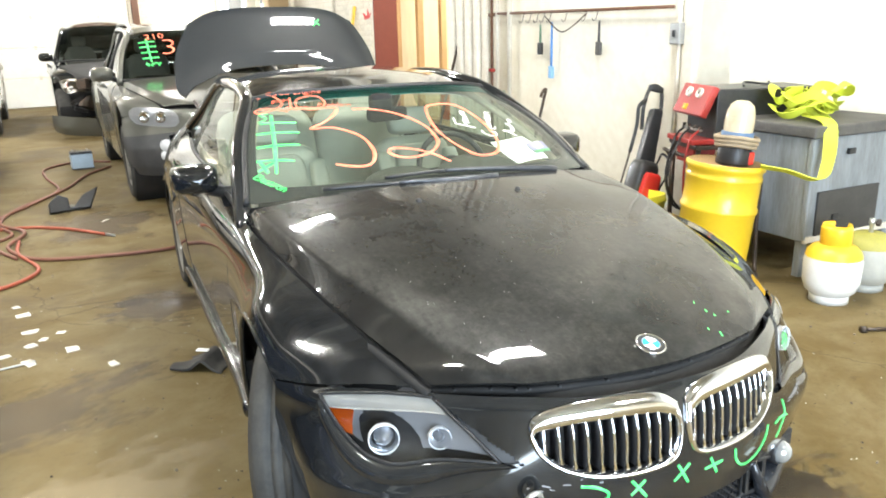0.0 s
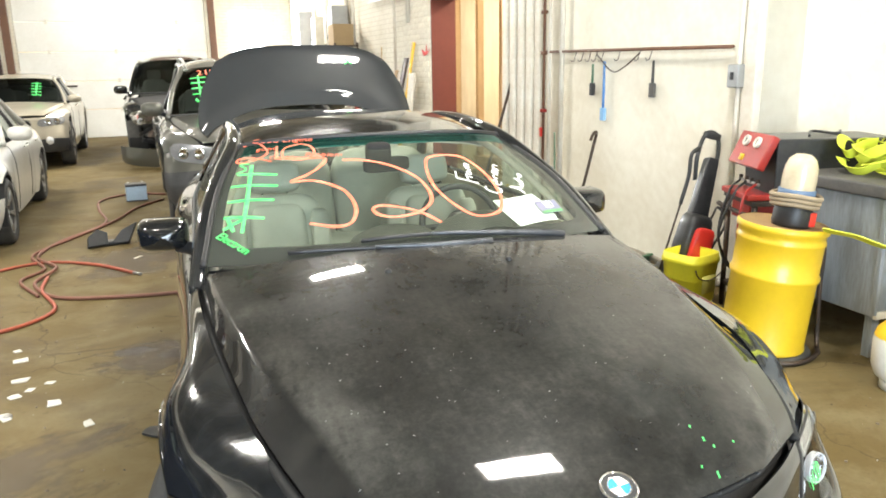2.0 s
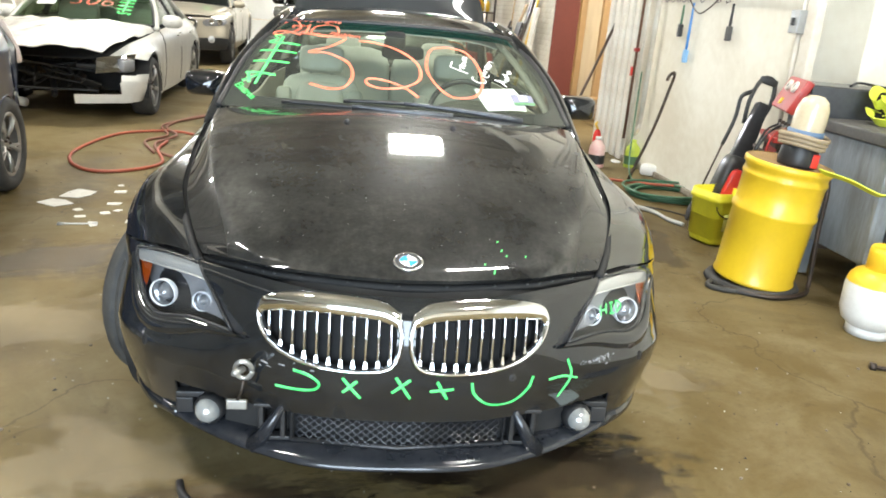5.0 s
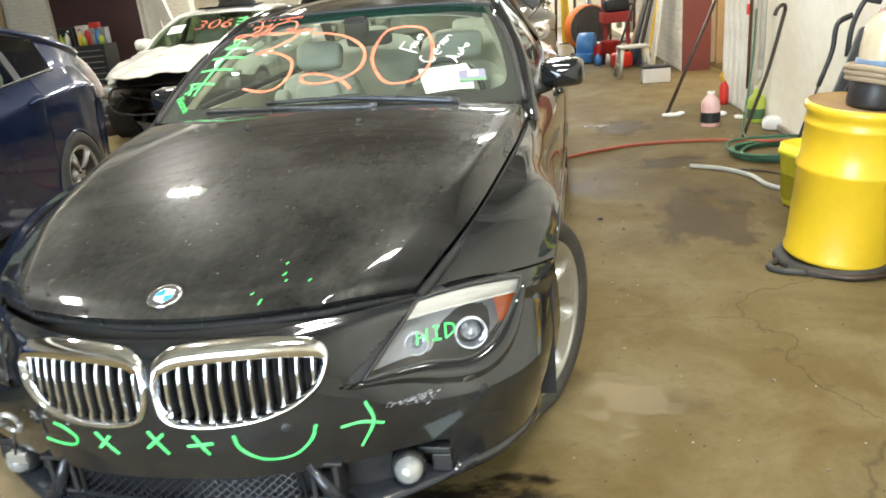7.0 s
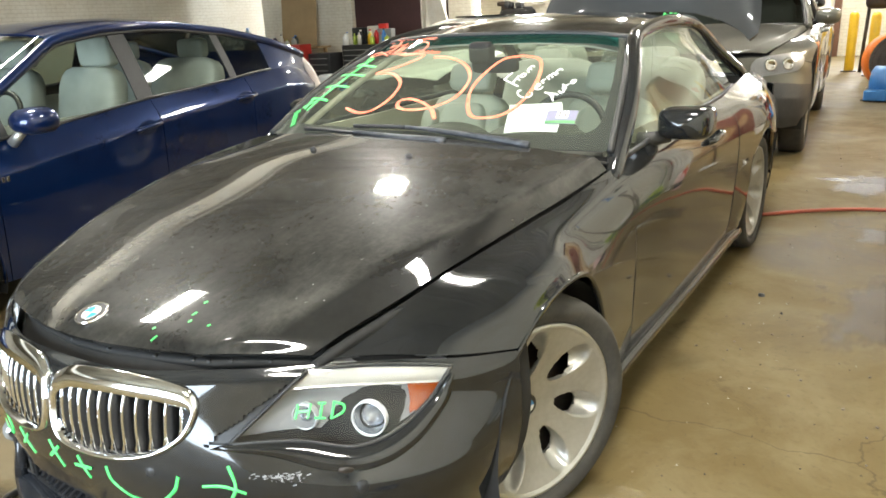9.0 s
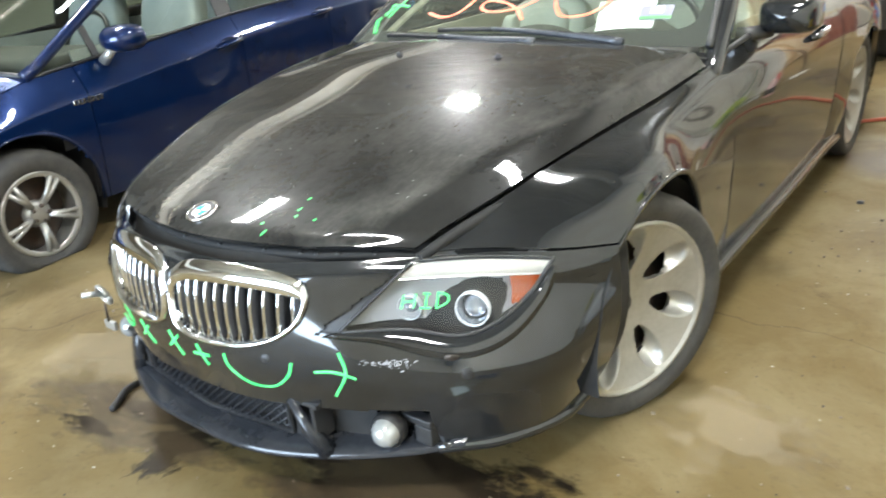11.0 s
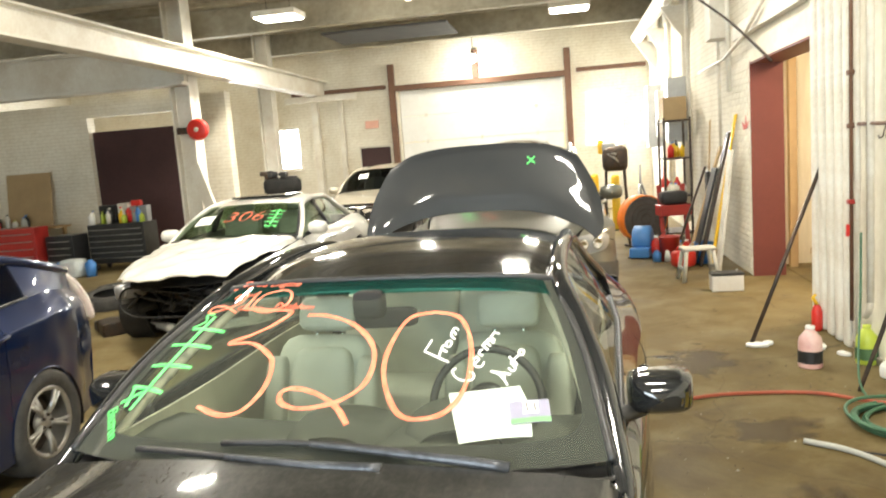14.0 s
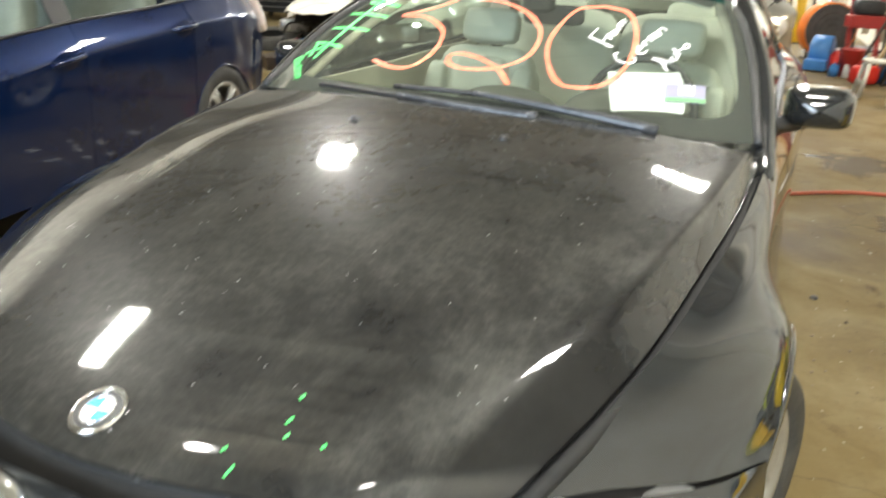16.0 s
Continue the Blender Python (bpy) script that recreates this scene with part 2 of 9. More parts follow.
WALL_BRICK = brick_wall("painted_brickwork", (0.79, 0.76, 0.66), (0.48, 0.39, 0.25))
BLOCK_WHITE = BRICK_WHITE
CEILING_M = mat("stained_ceiling", (0.40, 0.36, 0.27), 0.85, 0, (0.17, 0.145, 0.10), 0.8, 0.8, 9, 0.2)
STEEL_WHITE = mat("white_painted_steel", (0.72, 0.70, 0.63), 0.55, 0, (0.46, 0.38, 0.27), 0.55, 1.6, 26, 0.12)
STEEL_RED = mat("oxide_red_steel", (0.124, 0.027, 0.019), 0.5, 0, (0.16, 0.035, 0.025), 0.6, 2, 30, 0.1)
BROWN_STEEL = mat("brown_painted_steel", (0.16, 0.075, 0.04), 0.6, 0, (0.09, 0.045, 0.03), 0.6, 3, 30, 0.1)
DOOR_WHITE = mat("white_door_panel", (0.82, 0.82, 0.79), 0.55, 0, (0.62, 0.60, 0.54), 0.4, 1.2, 22, 0.08)
MAROON = mat("maroon_door", (0.055, 0.022, 0.022), 0.7, 0, (0.03, 0.012, 0.012), 0.6, 1.2, 14, 0.1)
LIGHT_PANEL = mat("lamp_diffuser", (1.0, 0.97, 0.88), 0.5, emit=14.0)
DAY_PANE = mat("bright_daylight_pane", (0.95, 0.97, 1.0), 0.5, emit=9.0)


# ---- mesh tools ----
class M:
    """Vertices and faces of one mesh."""
    def __init__(self):
        self.v, self.f = [], []

    def add(self, vs, fs):
        k = len(self.v)
        self.v += [tuple(map(float, p)) for p in vs]
        self.f += [tuple(i + k for i in f) for f in fs]
        return self

    def grid(self, g, keep=None, flip=False, close=False):
        g = np.asarray(g, float)
        a, b = g.shape[:2]
        fs = []
        for i in range(a - 1):
            for j in range(b if close else b - 1):
                j2 = (j + 1) % b
                q = (i * b + j, i * b + j2, (i + 1) * b + j2, (i + 1) * b + j)
                if keep is None or keep(g[i:i + 2][:, [j, j2]].reshape(4, 3).mean(0)):
                    fs.append(q[::-1] if flip else q)
        return self.add(g.reshape(-1, 3), fs)

    def box(self, c, s, m=None):
        x, y, z = [h / 2 for h in s]
        vs = [Vector((sx * x, sy * y, sz * z)) for sx in (-1, 1) for sy in (-1, 1) for sz in (-1, 1)]
        if m is not None:
            vs = [m @ p for p in vs]
        vs = [p + Vector(c) for p in vs]
        return self.add(vs, [(0, 1, 3, 2), (4, 6, 7, 5), (0, 4, 5, 1), (2, 3, 7, 6), (0, 2, 6, 4), (1, 5, 7, 3)])

    def lathe(self, prof, n=24, m=None, a0=0.0, a1=math.tau):
        """Turns (radius, height) round the z axis, then by m."""
        full = abs(a1 - a0 - math.tau) < 1e-6
        angs = [a0 + (a1 - a0) * i / n for i in range(n if full else n + 1)]
        g = [[Vector((r * math.cos(t), r * math.sin(t), h)) for t in angs] for r, h in prof]
        if m is not None:
            g = [[m @ p for p in row] for row in g]
        return self.grid([[tuple(p) for p in row] for row in g], close=full, flip=True)

    def tube(self, path, r, n=8, caps=True):
        """A round bar along a path; r may be one number or one a point."""
        p = [Vector(q) for q in path]
        rs = [r] * len(p) if isinstance(r, (int, float)) else r
        ring, up = [], None
        for i, q in enumerate(p):
            d = (p[min(i + 1, len(p) - 1)] - p[max(i - 1, 0)]).normalized()
            if up is None:
                up = d.orthogonal().normalized()
            up = (up - d * up.dot(d)).normalized()
            side = d.cross(up)
            ring.append([tuple(q + (up * math.cos(math.tau * k / n) + side * math.sin(math.tau * k / n)) * rs[i]) for k in range(n)])
        k = len(self.v)
        self.grid(ring, close=True, flip=True)
        if caps:
            self.f.append(tuple(k + i for i in range(n)))
            self.f.append(tuple(k + len(self.v) - k - n + i for i in range(n))[::-1])
        return self

    def prism(self, outline, depth, m=None):
        """A flat outline in xy, thick along z, placed by m."""
        n = len(outline)
        vs = [Vector((x, y, z)) for z in (0, depth) for x, y in outline]
        if m is not None:
            vs = [m @ p for p in vs]
        fs = [tuple(range(n))[::-1], tuple(range(n, 2 * n))] + [(i, (i + 1) % n, n + (i + 1) % n, n + i) for i in range(n)]
        return self.add(vs, fs)

    def mesh(self, name):
        me = bpy.data.meshes.new(name)
        me.from_pydata(self.v, [], self.f)
        me.update()
        return me


def cr(p, n):
    """A smooth curve through control points, n steps a span."""
    p = np.asarray(p, float)
    q = np.concatenate([2 * p[:1] - p[1:2], p, 2 * p[-1:] - p[-2:-1]])
    out = []
    for i in range(1, len(q) - 2):
        a, b, c, d = q[i - 1], q[i], q[i + 1], q[i + 2]
        for k in range(n):
            t = k / n
            out.append(0.5 * (2 * b + (c - a) * t + (2 * a - 5 * b + 4 * c - d) * t * t + (3 * b - a - 3 * c + d) * t ** 3))
    out.append(p[-1])
    return np.array(out)


def net(rows, n, m):
    """A smooth surface through a net of control points."""
    g = cr(np.asarray(rows, float), n)
    return np.swapaxes(cr(np.swapaxes(g, 0, 1), m), 0, 1)


def mirrored(rows):
    """A half net whose first column lies on x = 0, completed to both sides."""
    a = np.asarray(rows, float)
    left = a[:, :0:-1].copy()
    left[..., 0] *= -1
    return np.concatenate([left, a], 1)


def flipx(g):
    g = np.array(g, float)
    g[..., 0] *= -1
    return g


def thing(name, label, category, m=None, group="", kind=""):
    ob = new(name)
    ob.empty_display_size = 0.1
    if m is not None:
        ob.matrix_world = m
    return tagged(ob, label, category, group, kind)


def part(name, mesh, material, parent=None, label="", bevel=0.0, solid=0.0, smooth=True, m=None, offset=-1.0, seg=2):
    """One mesh object under a thing or a part."""
    me = mesh.mesh(name) if isinstance(mesh, M) else mesh
    if not me.materials:
        me.materials.append(material)
    ob = new(name, me)
    if parent is not None:
        ob.parent = parent
    if m is not None:
        ob.matrix_basis = m
    if smooth:
        me.shade_smooth()
    if solid:
        s = ob.modifiers.new("thick", "SOLIDIFY")
        s.thickness, s.offset = solid, offset
        if smooth:
            e = ob.modifiers.new("edges", "EDGE_SPLIT")
            e.split_angle = radians(72)
    if bevel:
        b = ob.modifiers.new("edge", "BEVEL")
        b.width, b.segments, b.limit_method, b.angle_limit = bevel, seg, "ANGLE", radians(40)
        if smooth:
            w = ob.modifiers.new("normals", "WEIGHTED_NORMAL")
            w.keep_sharp = True
    return tagged(ob, label) if label else ob


def solo(name, mesh, material, label, category, m=None, bevel=0.0, solid=0.0, smooth=True, group="", kind=""):
    """A thing that is one mesh."""
    ob = part(name, mesh, material, None, "", bevel, solid, smooth, m)
    return tagged(ob, label, category, group, kind)


def at_room(u, v, z, rz=0.0, rx=0.0, ry=0.0):
    return ROOM @ pose(u, v, z, rx, ry, rz)


def boxes(*bs):
    m = M()
    for c, s in bs:
        m.box(c, s)
    return m
# ---- the building ----
U0, U1, V0, V1, H = -13.0, 2.92, -6.0, 19.2, 4.9


def structure(name, mesh, material, label, category, m=ROOM, **k):
    return solo(name, mesh, material, label, category, m=m, kind="structure", **k)


def floor_material():
    """Worn concrete: brown dirt, paler worn patches, oil, fine cracks and damp that shines."""
    m = bpy.data.materials.new("stained_concrete")
    m.use_nodes = True
    n, l = m.node_tree.nodes, m.node_tree.links
    b = n["Principled BSDF"]
    tc = n.new("ShaderNodeTexCoord")

    def noise_node(scale, detail=6, rough=0.6, dist=0.0):
        t = n.new("ShaderNodeTexNoise")
        t.inputs["Scale"].default_value, t.inputs["Detail"].default_value = scale, detail
        t.inputs["Roughness"].default_value, t.inputs["Distortion"].default_value = rough, dist
        l.new(tc.outputs["Object"], t.inputs["Vector"])
        return t.outputs["Fac"]

    def span(v, a, c, lo=0.0, hi=1.0):
        r = n.new("ShaderNodeMapRange")
        r.inputs["From Min"].default_value, r.inputs["From Max"].default_value = a, c
        r.inputs["To Min"].default_value, r.inputs["To Max"].default_value = lo, hi
        l.new(v, r.inputs["Value"])
        return r.outputs[0]

    def blend(f, a, c):
        x = n.new("ShaderNodeMix")
        x.data_type = "RGBA"
        l.new(f, x.inputs["Factor"])
        for k, v in (("A", a), ("B", c)):
            if isinstance(v, tuple):
                x.inputs[k].default_value = (*v, 1)
            else:
                l.new(v, x.inputs[k])
        return x.outputs["Result"]
    big, mid, fine = noise_node(0.45, 5), noise_node(2.3, 8, 0.65, 0.4), noise_node(38, 5)
    oil = noise_node(0.9, 7, 0.62, 0.8)
    base = blend(span(big, 0.35, 0.68), (0.185, 0.138, 0.068), (0.285, 0.232, 0.138))
    base = blend(span(mid, 0.42, 0.75), base, (0.345, 0.290, 0.185))
    base = blend(span(oil, 0.53, 0.70, 0, 0.75), base, (0.085, 0.060, 0.032))
    blot = noise_node(2.6, 8, 0.7, 1.2)
    base = blend(span(blot, 0.60, 0.70, 0, 0.6), base, (0.07, 0.052, 0.03))
    base = blend(span(fine, 0.55, 0.8, 0, 0.35), base, (0.09, 0.07, 0.045))
    vor = n.new("ShaderNodeTexVoronoi")
    vor.feature = "DISTANCE_TO_EDGE"
    vor.inputs["Scale"].default_value = 0.42
    wob = n.new("ShaderNodeVectorMath")
    wob.operation = "MULTIPLY_ADD"
    nz = n.new("ShaderNodeTexNoise")
    nz.inputs["Scale"].default_value, nz.inputs["Detail"].default_value = 2.0, 6
    l.new(tc.outputs["Object"], nz.inputs["Vector"])
    l.new(nz.outputs["Color"], wob.inputs[0])
    wob.inputs[1].default_value = (0.5, 0.5, 0)
    l.new(tc.outputs["Object"], wob.inputs[2])
    l.new(wob.outputs[0], vor.inputs["Vector"])
    crack = span(vor.outputs["Distance"], 0.0, 0.0022, 1, 0)
    base = blend(span(crack, 0, 1, 0, 0.5), base, (0.05, 0.04, 0.028))
    dk = n.new("ShaderNodeHueSaturation")
    dk.inputs["Value"].default_value = 0.57
    dk.inputs["Saturation"].default_value = 1.22
    l.new(base, dk.inputs["Color"])
    l.new(dk.outputs[0], b.inputs["Base Color"])
    b.inputs["Specular IOR Level"].default_value = 0.13
    l.new(span(oil, 0.42, 0.70, 0.72, 0.52), b.inputs["Roughness"])
    bp = n.new("ShaderNodeBump")
    bp.inputs["Strength"].default_value, bp.inputs["Distance"].default_value = 0.14, 0.01
    l.new(mid, bp.inputs["Height"])
    l.new(bp.outputs[0], b.inputs["Normal"])
    return m


FLOOR_M = floor_material()
structure("floor", M().box((-4.0, 7, -0.1), (24, 30, 0.2)), FLOOR_M, "worn stained concrete garage floor with oil and damp", "floor", smooth=False)


def wall_with_holes(length, height, thick, holes):
    """A wall along x from 0, standing on z = 0, with square openings (x0, x1, z0, z1)."""
    m = M()
    xs = sorted({0, length, *[h[0] for h in holes], *[h[1] for h in holes]})
    for x0, x1 in zip(xs, xs[1:]):
        cx = (x0 + x1) / 2
        cuts = sorted((h[2], h[3]) for h in holes if h[0] < cx < h[1])
        z = 0.0
        for a, b in cuts + [(height, height)]:
            if a > z:
                m.box((cx, thick / 2, (z + a) / 2), (x1 - x0, thick, a - z))
            z = max(z, b)
    return m


def east(v0, v1, u, name, label, holes=(), material=WALL_WHITE, thick=0.35):
    """A stretch of the east wall with its face at u."""
    return structure(name, wall_with_holes(v1 - v0, H, thick, holes), material, label, "wall", m=ROOM @ pose(u + thick, v0, 0, 0, 0, 90), smooth=False)


east(V0, 2.85, 3.75, "wall_east_recess", "bright white painted block wall")
east(2.85, 6.0, U1, "wall_east_tools", "white painted block wall with rust stains")
east(6.0, 8.9, U1, "wall_east_opening", "white wall round a wide opening", [(0.66, 2.87, 0, 2.48)])
east(8.9, V1, U1, "wall_east_far", "white painted brick wall with dirty base", material=WALL_BRICK)
structure("wall_return", M().box((3.35, 2.93, H / 2), (0.86, 0.16, H)), WALL_WHITE, "white return of the tool wall", "wall", smooth=False)
NH = [(9.52, 13.79, 0, 3.42), (14.33, 15.24, 1.64, 3.0), (5.95, 6.7, 1.55, 2.7), (3.9, 4.8, .9, 2.9), (8.34, 9.2, 0, 2.05)]
structure("wall_north", wall_with_holes(U1 - U0, H, 0.3, NH), WALL_BRICK, "white painted brick wall with overhead door and windows", "wall", m=ROOM @ pose(U0, V1, 0), smooth=False)
structure("wall_west", wall_with_holes(V1 - V0, H, 0.3, []), WALL_BRICK, "white painted side wall", "wall", m=ROOM @ pose(U0, V0, 0, 0, 0, 90), smooth=False)
structure("wall_south", wall_with_holes(3.75 - U0, H, 0.3, [(9.5, 13.7, 0, 3.6)]), WALL_WHITE, "white wall with an open vehicle door", "wall", m=ROOM @ pose(U0, V0 - 0.3, 0), smooth=False)
deck = M().box((-4.6, 6.6, H + 0.1), (17.6, 26, 0.2))
for i in range(84):
    deck.box((-4.6, -6.0 + i * .305, H - .025), (17.0, .15, .05))
structure("ceiling", deck, CEILING_M, "stained ribbed steel deck ceiling", "ceiling", smooth=False)
# the room beyond the opening
structure("side_room_floor", M().box((5.2, 7.9, 0.004), (3.6, 4.4, 0.012)), FLOOR_M, "dirty concrete floor of the side room", "floor", smooth=False)
TAN = mat("tan_boards", (0.66, 0.60, 0.46), 0.7, 0, (0.50, 0.42, 0.30), 0.5, 2, 30, 0.2, stretch=(8, 8, 1))
structure("side_room_wall", boxes(((4.7, 9.6, 1.6), (2.8, 0.1, 3.2)), ((6.1, 7.9, 1.6), (0.1, 3.4, 3.2)), ((4.7, 6.2, 1.6), (2.8, 0.1, 3.2)), ((4.7, 7.9, 3.25), (2.8, 3.5, 0.1))), TAN, "tan boarded walls of the side room", "wall", smooth=False)
area_lamp("side_room_lamp", ROOM @ pose(4.6, 7.9, 3.1), 0.8, 0.8, 120, (1, 0.84, 0.62))

# daylight through the openings
structure("window_pane_north", boxes(((1.785, V1 + 0.2, 2.32), (0.9, 0.02, 1.36))), DAY_PANE, "bright frosted window pane", "window", smooth=False)
# this pane and its frame are added as a glow for the bright west bay
structure("window_pane_west", boxes(((-8.65, V1 + 0.2, 1.9), (.9, 0.02, 2.0))), DAY_PANE, "bright frosted window pane", "window", smooth=False)
structure("window_pane_northwest", boxes(((-6.675, V1 + 0.2, 2.12), (.75, 0.02, 1.15))), DAY_PANE, "bright frosted window pane", "window", smooth=False)
for nm, c, w, h in (("window_frame_north", (1.785, V1 + 0.1, 2.32), 0.91, 1.36), ("window_frame_northwest", (-6.675, V1 + 0.1, 2.12), .75, 1.15), ("window_frame_west", (-8.65, V1 + 0.1, 1.9), .9, 2.0)):
    x, y, z = c
    structure(nm, boxes(((x - w / 2 + .03, y, z), (.06, .08, h)), ((x + w / 2 - .03, y, z), (.06, .08, h)), ((x, y, z + h / 2 - .03), (w - .12, .08, .06)), ((x, y, z - h / 2 + .03), (w - .12, .08, .06)), ((x, y - .12, z - h / 2 - .03), (w + .1, .14, .05))), STEEL_WHITE, "white window frame and sill", "window", bevel=.006)
area_lamp("daylight_south_door", ROOM @ look((-1.4, V0 - 0.1, 1.8), (-1.4, 5, 1.6)), 4.2, 3.6, 640, (0.78, 0.90, 1.0))
area_lamp("daylight_north_window", ROOM @ look((1.785, V1 + 0.05, 2.3), (1.785, 0, 2.0)), 0.8, 1.3, 220, (0.95, 0.98, 1.0))
# lamp added at the west pane to brighten the bay's white wall
area_lamp("added_west_pane_lamp", ROOM @ look((-8.65, V1 + 0.05, 1.9), (-8.65, 0, 1.7)), .85, 1.9, 380, (0.95, 0.98, 1.0))

# overhead door of panels in the north wall
DW, DH, DX = 4.27, 3.42, U0 + 11.655
od = thing("overhead_door", "closed white sectional overhead garage door", "garage door", at_room(DX, V1 + 0.08, 0), kind="structure")
for i in range(5):
    z0 = i * DH / 5
    part("door_section", M().box((0, 0.05, z0 + DH / 10), (DW - .04, 0.05, DH / 5 - 0.012)), DOOR_WHITE, od, bevel=.012)
    for x in (-1.45, 0.0, 1.45):
        if i:
            part("hinge", M().box((x, 0.018, z0), (.07, .02, .10)), STEEL_WHITE, od, bevel=.004)
part("lock_bar", M().box((-1.2, 0.015, 1.25), (.5, .02, .04)), STEEL_DARK, od, bevel=.004)
for i, (x, w) in enumerate(((-2.28, .16), (2.28, .16))):
    structure("door_post", M().box((DX + x, V1 - .07, 2.05), (w, .14, 4.1)), BROWN_STEEL, "brown steel door post on white wall", "post", bevel=.01, group="door posts")
structure("door_lintel", M().box((DX, V1 - .07, DH + .06), (4.4, .12, .14)), BROWN_STEEL, "brown steel lintel over the overhead door", "lintel", bevel=.01)
structure("door_mullion", M().box((DX - .05, V1 - .06, DH + .5), (.16, .1, .72)), BROWN_STEEL, "short brown post above the lintel", "post", bevel=.01)
structure("wall_rail", boxes(((2.0, V1 - .05, DH + .12), (1.7, .08, .10)), ((-5.1, V1 - .05, DH + .12), (2.6, .08, .10))), BROWN_STEEL, "brown rail along the wall", "rail", bevel=.008)
od2 = thing("exit_door", "maroon back door with pale frame", "door", at_room(U0 + 8.77, V1 + .1, 0), kind="structure")
part("door_leaf", M().box((0, 0, 1.0), (.84, .05, 2.0)), MAROON, od2, bevel=.008)
part("door_frame", boxes(((-.44, 0, 1.0), (.06, .12, 2.0)), ((.44, 0, 1.0), (.06, .12, 2.0)), ((0, 0, 2.02), (.94, .12, .06))), STEEL_WHITE, od2, bevel=.006)
SIGN_M = mat("pink_sign", (0.75, 0.42, 0.32), 0.5, 0, (0.6, 0.3, 0.25), 0.4, 6, 40)
solo("exit_sign", M().box((0, 0, 0), (.36, .06, .2)), SIGN_M, "small faded red exit sign on the wall", "sign", m=at_room(U0 + 8.75, V1 - .04, 2.6), bevel=.01)

# columns, beams and ducts
def column(u, v, w, d, name="column"):
    return structure(name, boxes(((u, v, H / 2), (w, d * .16, H)), ((u - w / 2 + .02, v, H / 2), (.04, d, H)), ((u + w / 2 - .02, v, H / 2), (.04, d, H)), ((u, v, .03), (w + .2, d + .2, .06))), STEEL_WHITE, "white painted steel column with rust", "column", bevel=.006, group="steel columns")


column(-6.02, 12.6, .40, .34)
column(-6.2, 16.9, .36, .30)
structure("crane_beam", boxes(((-5.45, 7.0, 3.40), (.30, 24, .035)), ((-5.45, 7.0, 3.78), (.30, 24, .035)), ((-5.45, 7.0, 3.59), (.03, 24, .36))), STEEL_WHITE, "long white steel runway beam under the ceiling", "beam", bevel=.005)
structure("cross_beam", boxes(((-9.1, 12.3, 3.62), (6.6, .10, .66)), ((-9.1, 12.3, 3.28), (6.6, .30, .05)), ((-9.1, 12.3, 3.95), (6.6, .30, .05))), STEEL_WHITE, "deep white steel beam over the side bay", "beam", bevel=.005)
for i, v in enumerate((2.5, 6.5, 10.5, 14.0, 17.2)):
    structure("roof_beam", boxes(((-5, v, H - .32), (15.8, .05, .50)), ((-5, v, H - .56), (15.8, .22, .05))), CEILING_M, "grey stained roof beam", "beam", bevel=.004, group="roof beams")
for i in range(14):
    structure("roof_joist", M().box((-5, -4.2 + i * 1.75, H - .07), (15.8, .09, .13)), CEILING_M, "thin grey roof purlin", "joist", bevel=.004, group="roof joists")
DARK_PATCH = mat("dark_ceiling_panel", (0.05, 0.05, 0.045), 0.8, 0, (0.1, 0.09, 0.08), 0.5, 3, 20)
structure("ceiling_patch", M().box((-2.7, 15.5, H - .60), (2.6, 1.6, .05)), DARK_PATCH, "dark panel hung under the ceiling", "panel", bevel=.01)
structure("corner_post", boxes(((-5.6, 18.6, 1.7), (.16, .16, 3.4)), ((-5.0, 18.9, 1.7), (.12, .12, 3.4)), ((-5.3, 18.2, 3.3), (1.9, .1, .14))), STEEL_WHITE, "white posts and rail at the back corner", "post", bevel=.006)
duct = thing("wall_duct", "long white duct pipe on brackets along wall", "duct", ROOM.copy())
part("pipe", M().tube([(2.55, 7.2, 4.02), (2.55, 17.8, 4.02)], .14, 16), STEEL_WHITE, duct)
for v in (8.0, 10.5, 13.0, 15.5, 17.5):
    part("bracket", M().prism([(0, 0), (.46, 0), (.46, -.62), (.40, -.62)], .06, pose(2.46, v + .03, 3.86, 90, 0, 0)), STEEL_WHITE, duct, bevel=.004)
for u, v, z0, z1, r in ((2.84, 9.6, 2.2, H, .03), (2.86, 10.3, 1.4, H, .022), (2.83, 12.6, .8, H, .035), (2.86, 13.2, .2, H, .05), (2.8, 14.6, .2, H, .06), (2.85, 16.0, .3, H, .04)):
    structure("wall_pipe", M().tube([(u, v, z0), (u, v, z1)], r, 10), STEEL_WHITE, "white painted pipe on wall", "pipe", group="wall pipes")
structure("wall_conduit", M().tube([(2.8, 7.2, 3.15), (2.8, 8.6, 2.75), (2.82, 9.8, 2.62), (2.83, 11.6, 2.62)], .022, 8), STEEL_WHITE, "bent white conduit along the wall", "conduit")
structure("hoist_cable", M().tube(cr([(1.9, 11.5, 4.5), (2.3, 9.5, 3.5), (2.6, 8.4, 2.9), (2.78, 7.4, 2.35)], 6), .014, 6), STEEL_DARK, "dark cable hanging down to the opening", "cable")
coilw = M()
for k in range(4):
    coilw.tube([(2.3 + .04 * k + .26 * math.cos(t * .3), 10.6 + .1 * k, 4.25 + .3 * math.sin(t * .3)) for t in range(22)], .012, 6)
structure("hanging_wire_coil", coilw, STEEL_DARK, "coil of wire hung by the duct", "wire")
structure("wall_beam_boxed", boxes(((2.88, 7.9, 2.86), (.08, 3.0, .16)), ((2.80, 10.1, 3.9), (.22, .36, 2.0))), STEEL_WHITE, "white boxed lintel over the opening", "beam", bevel=.01)

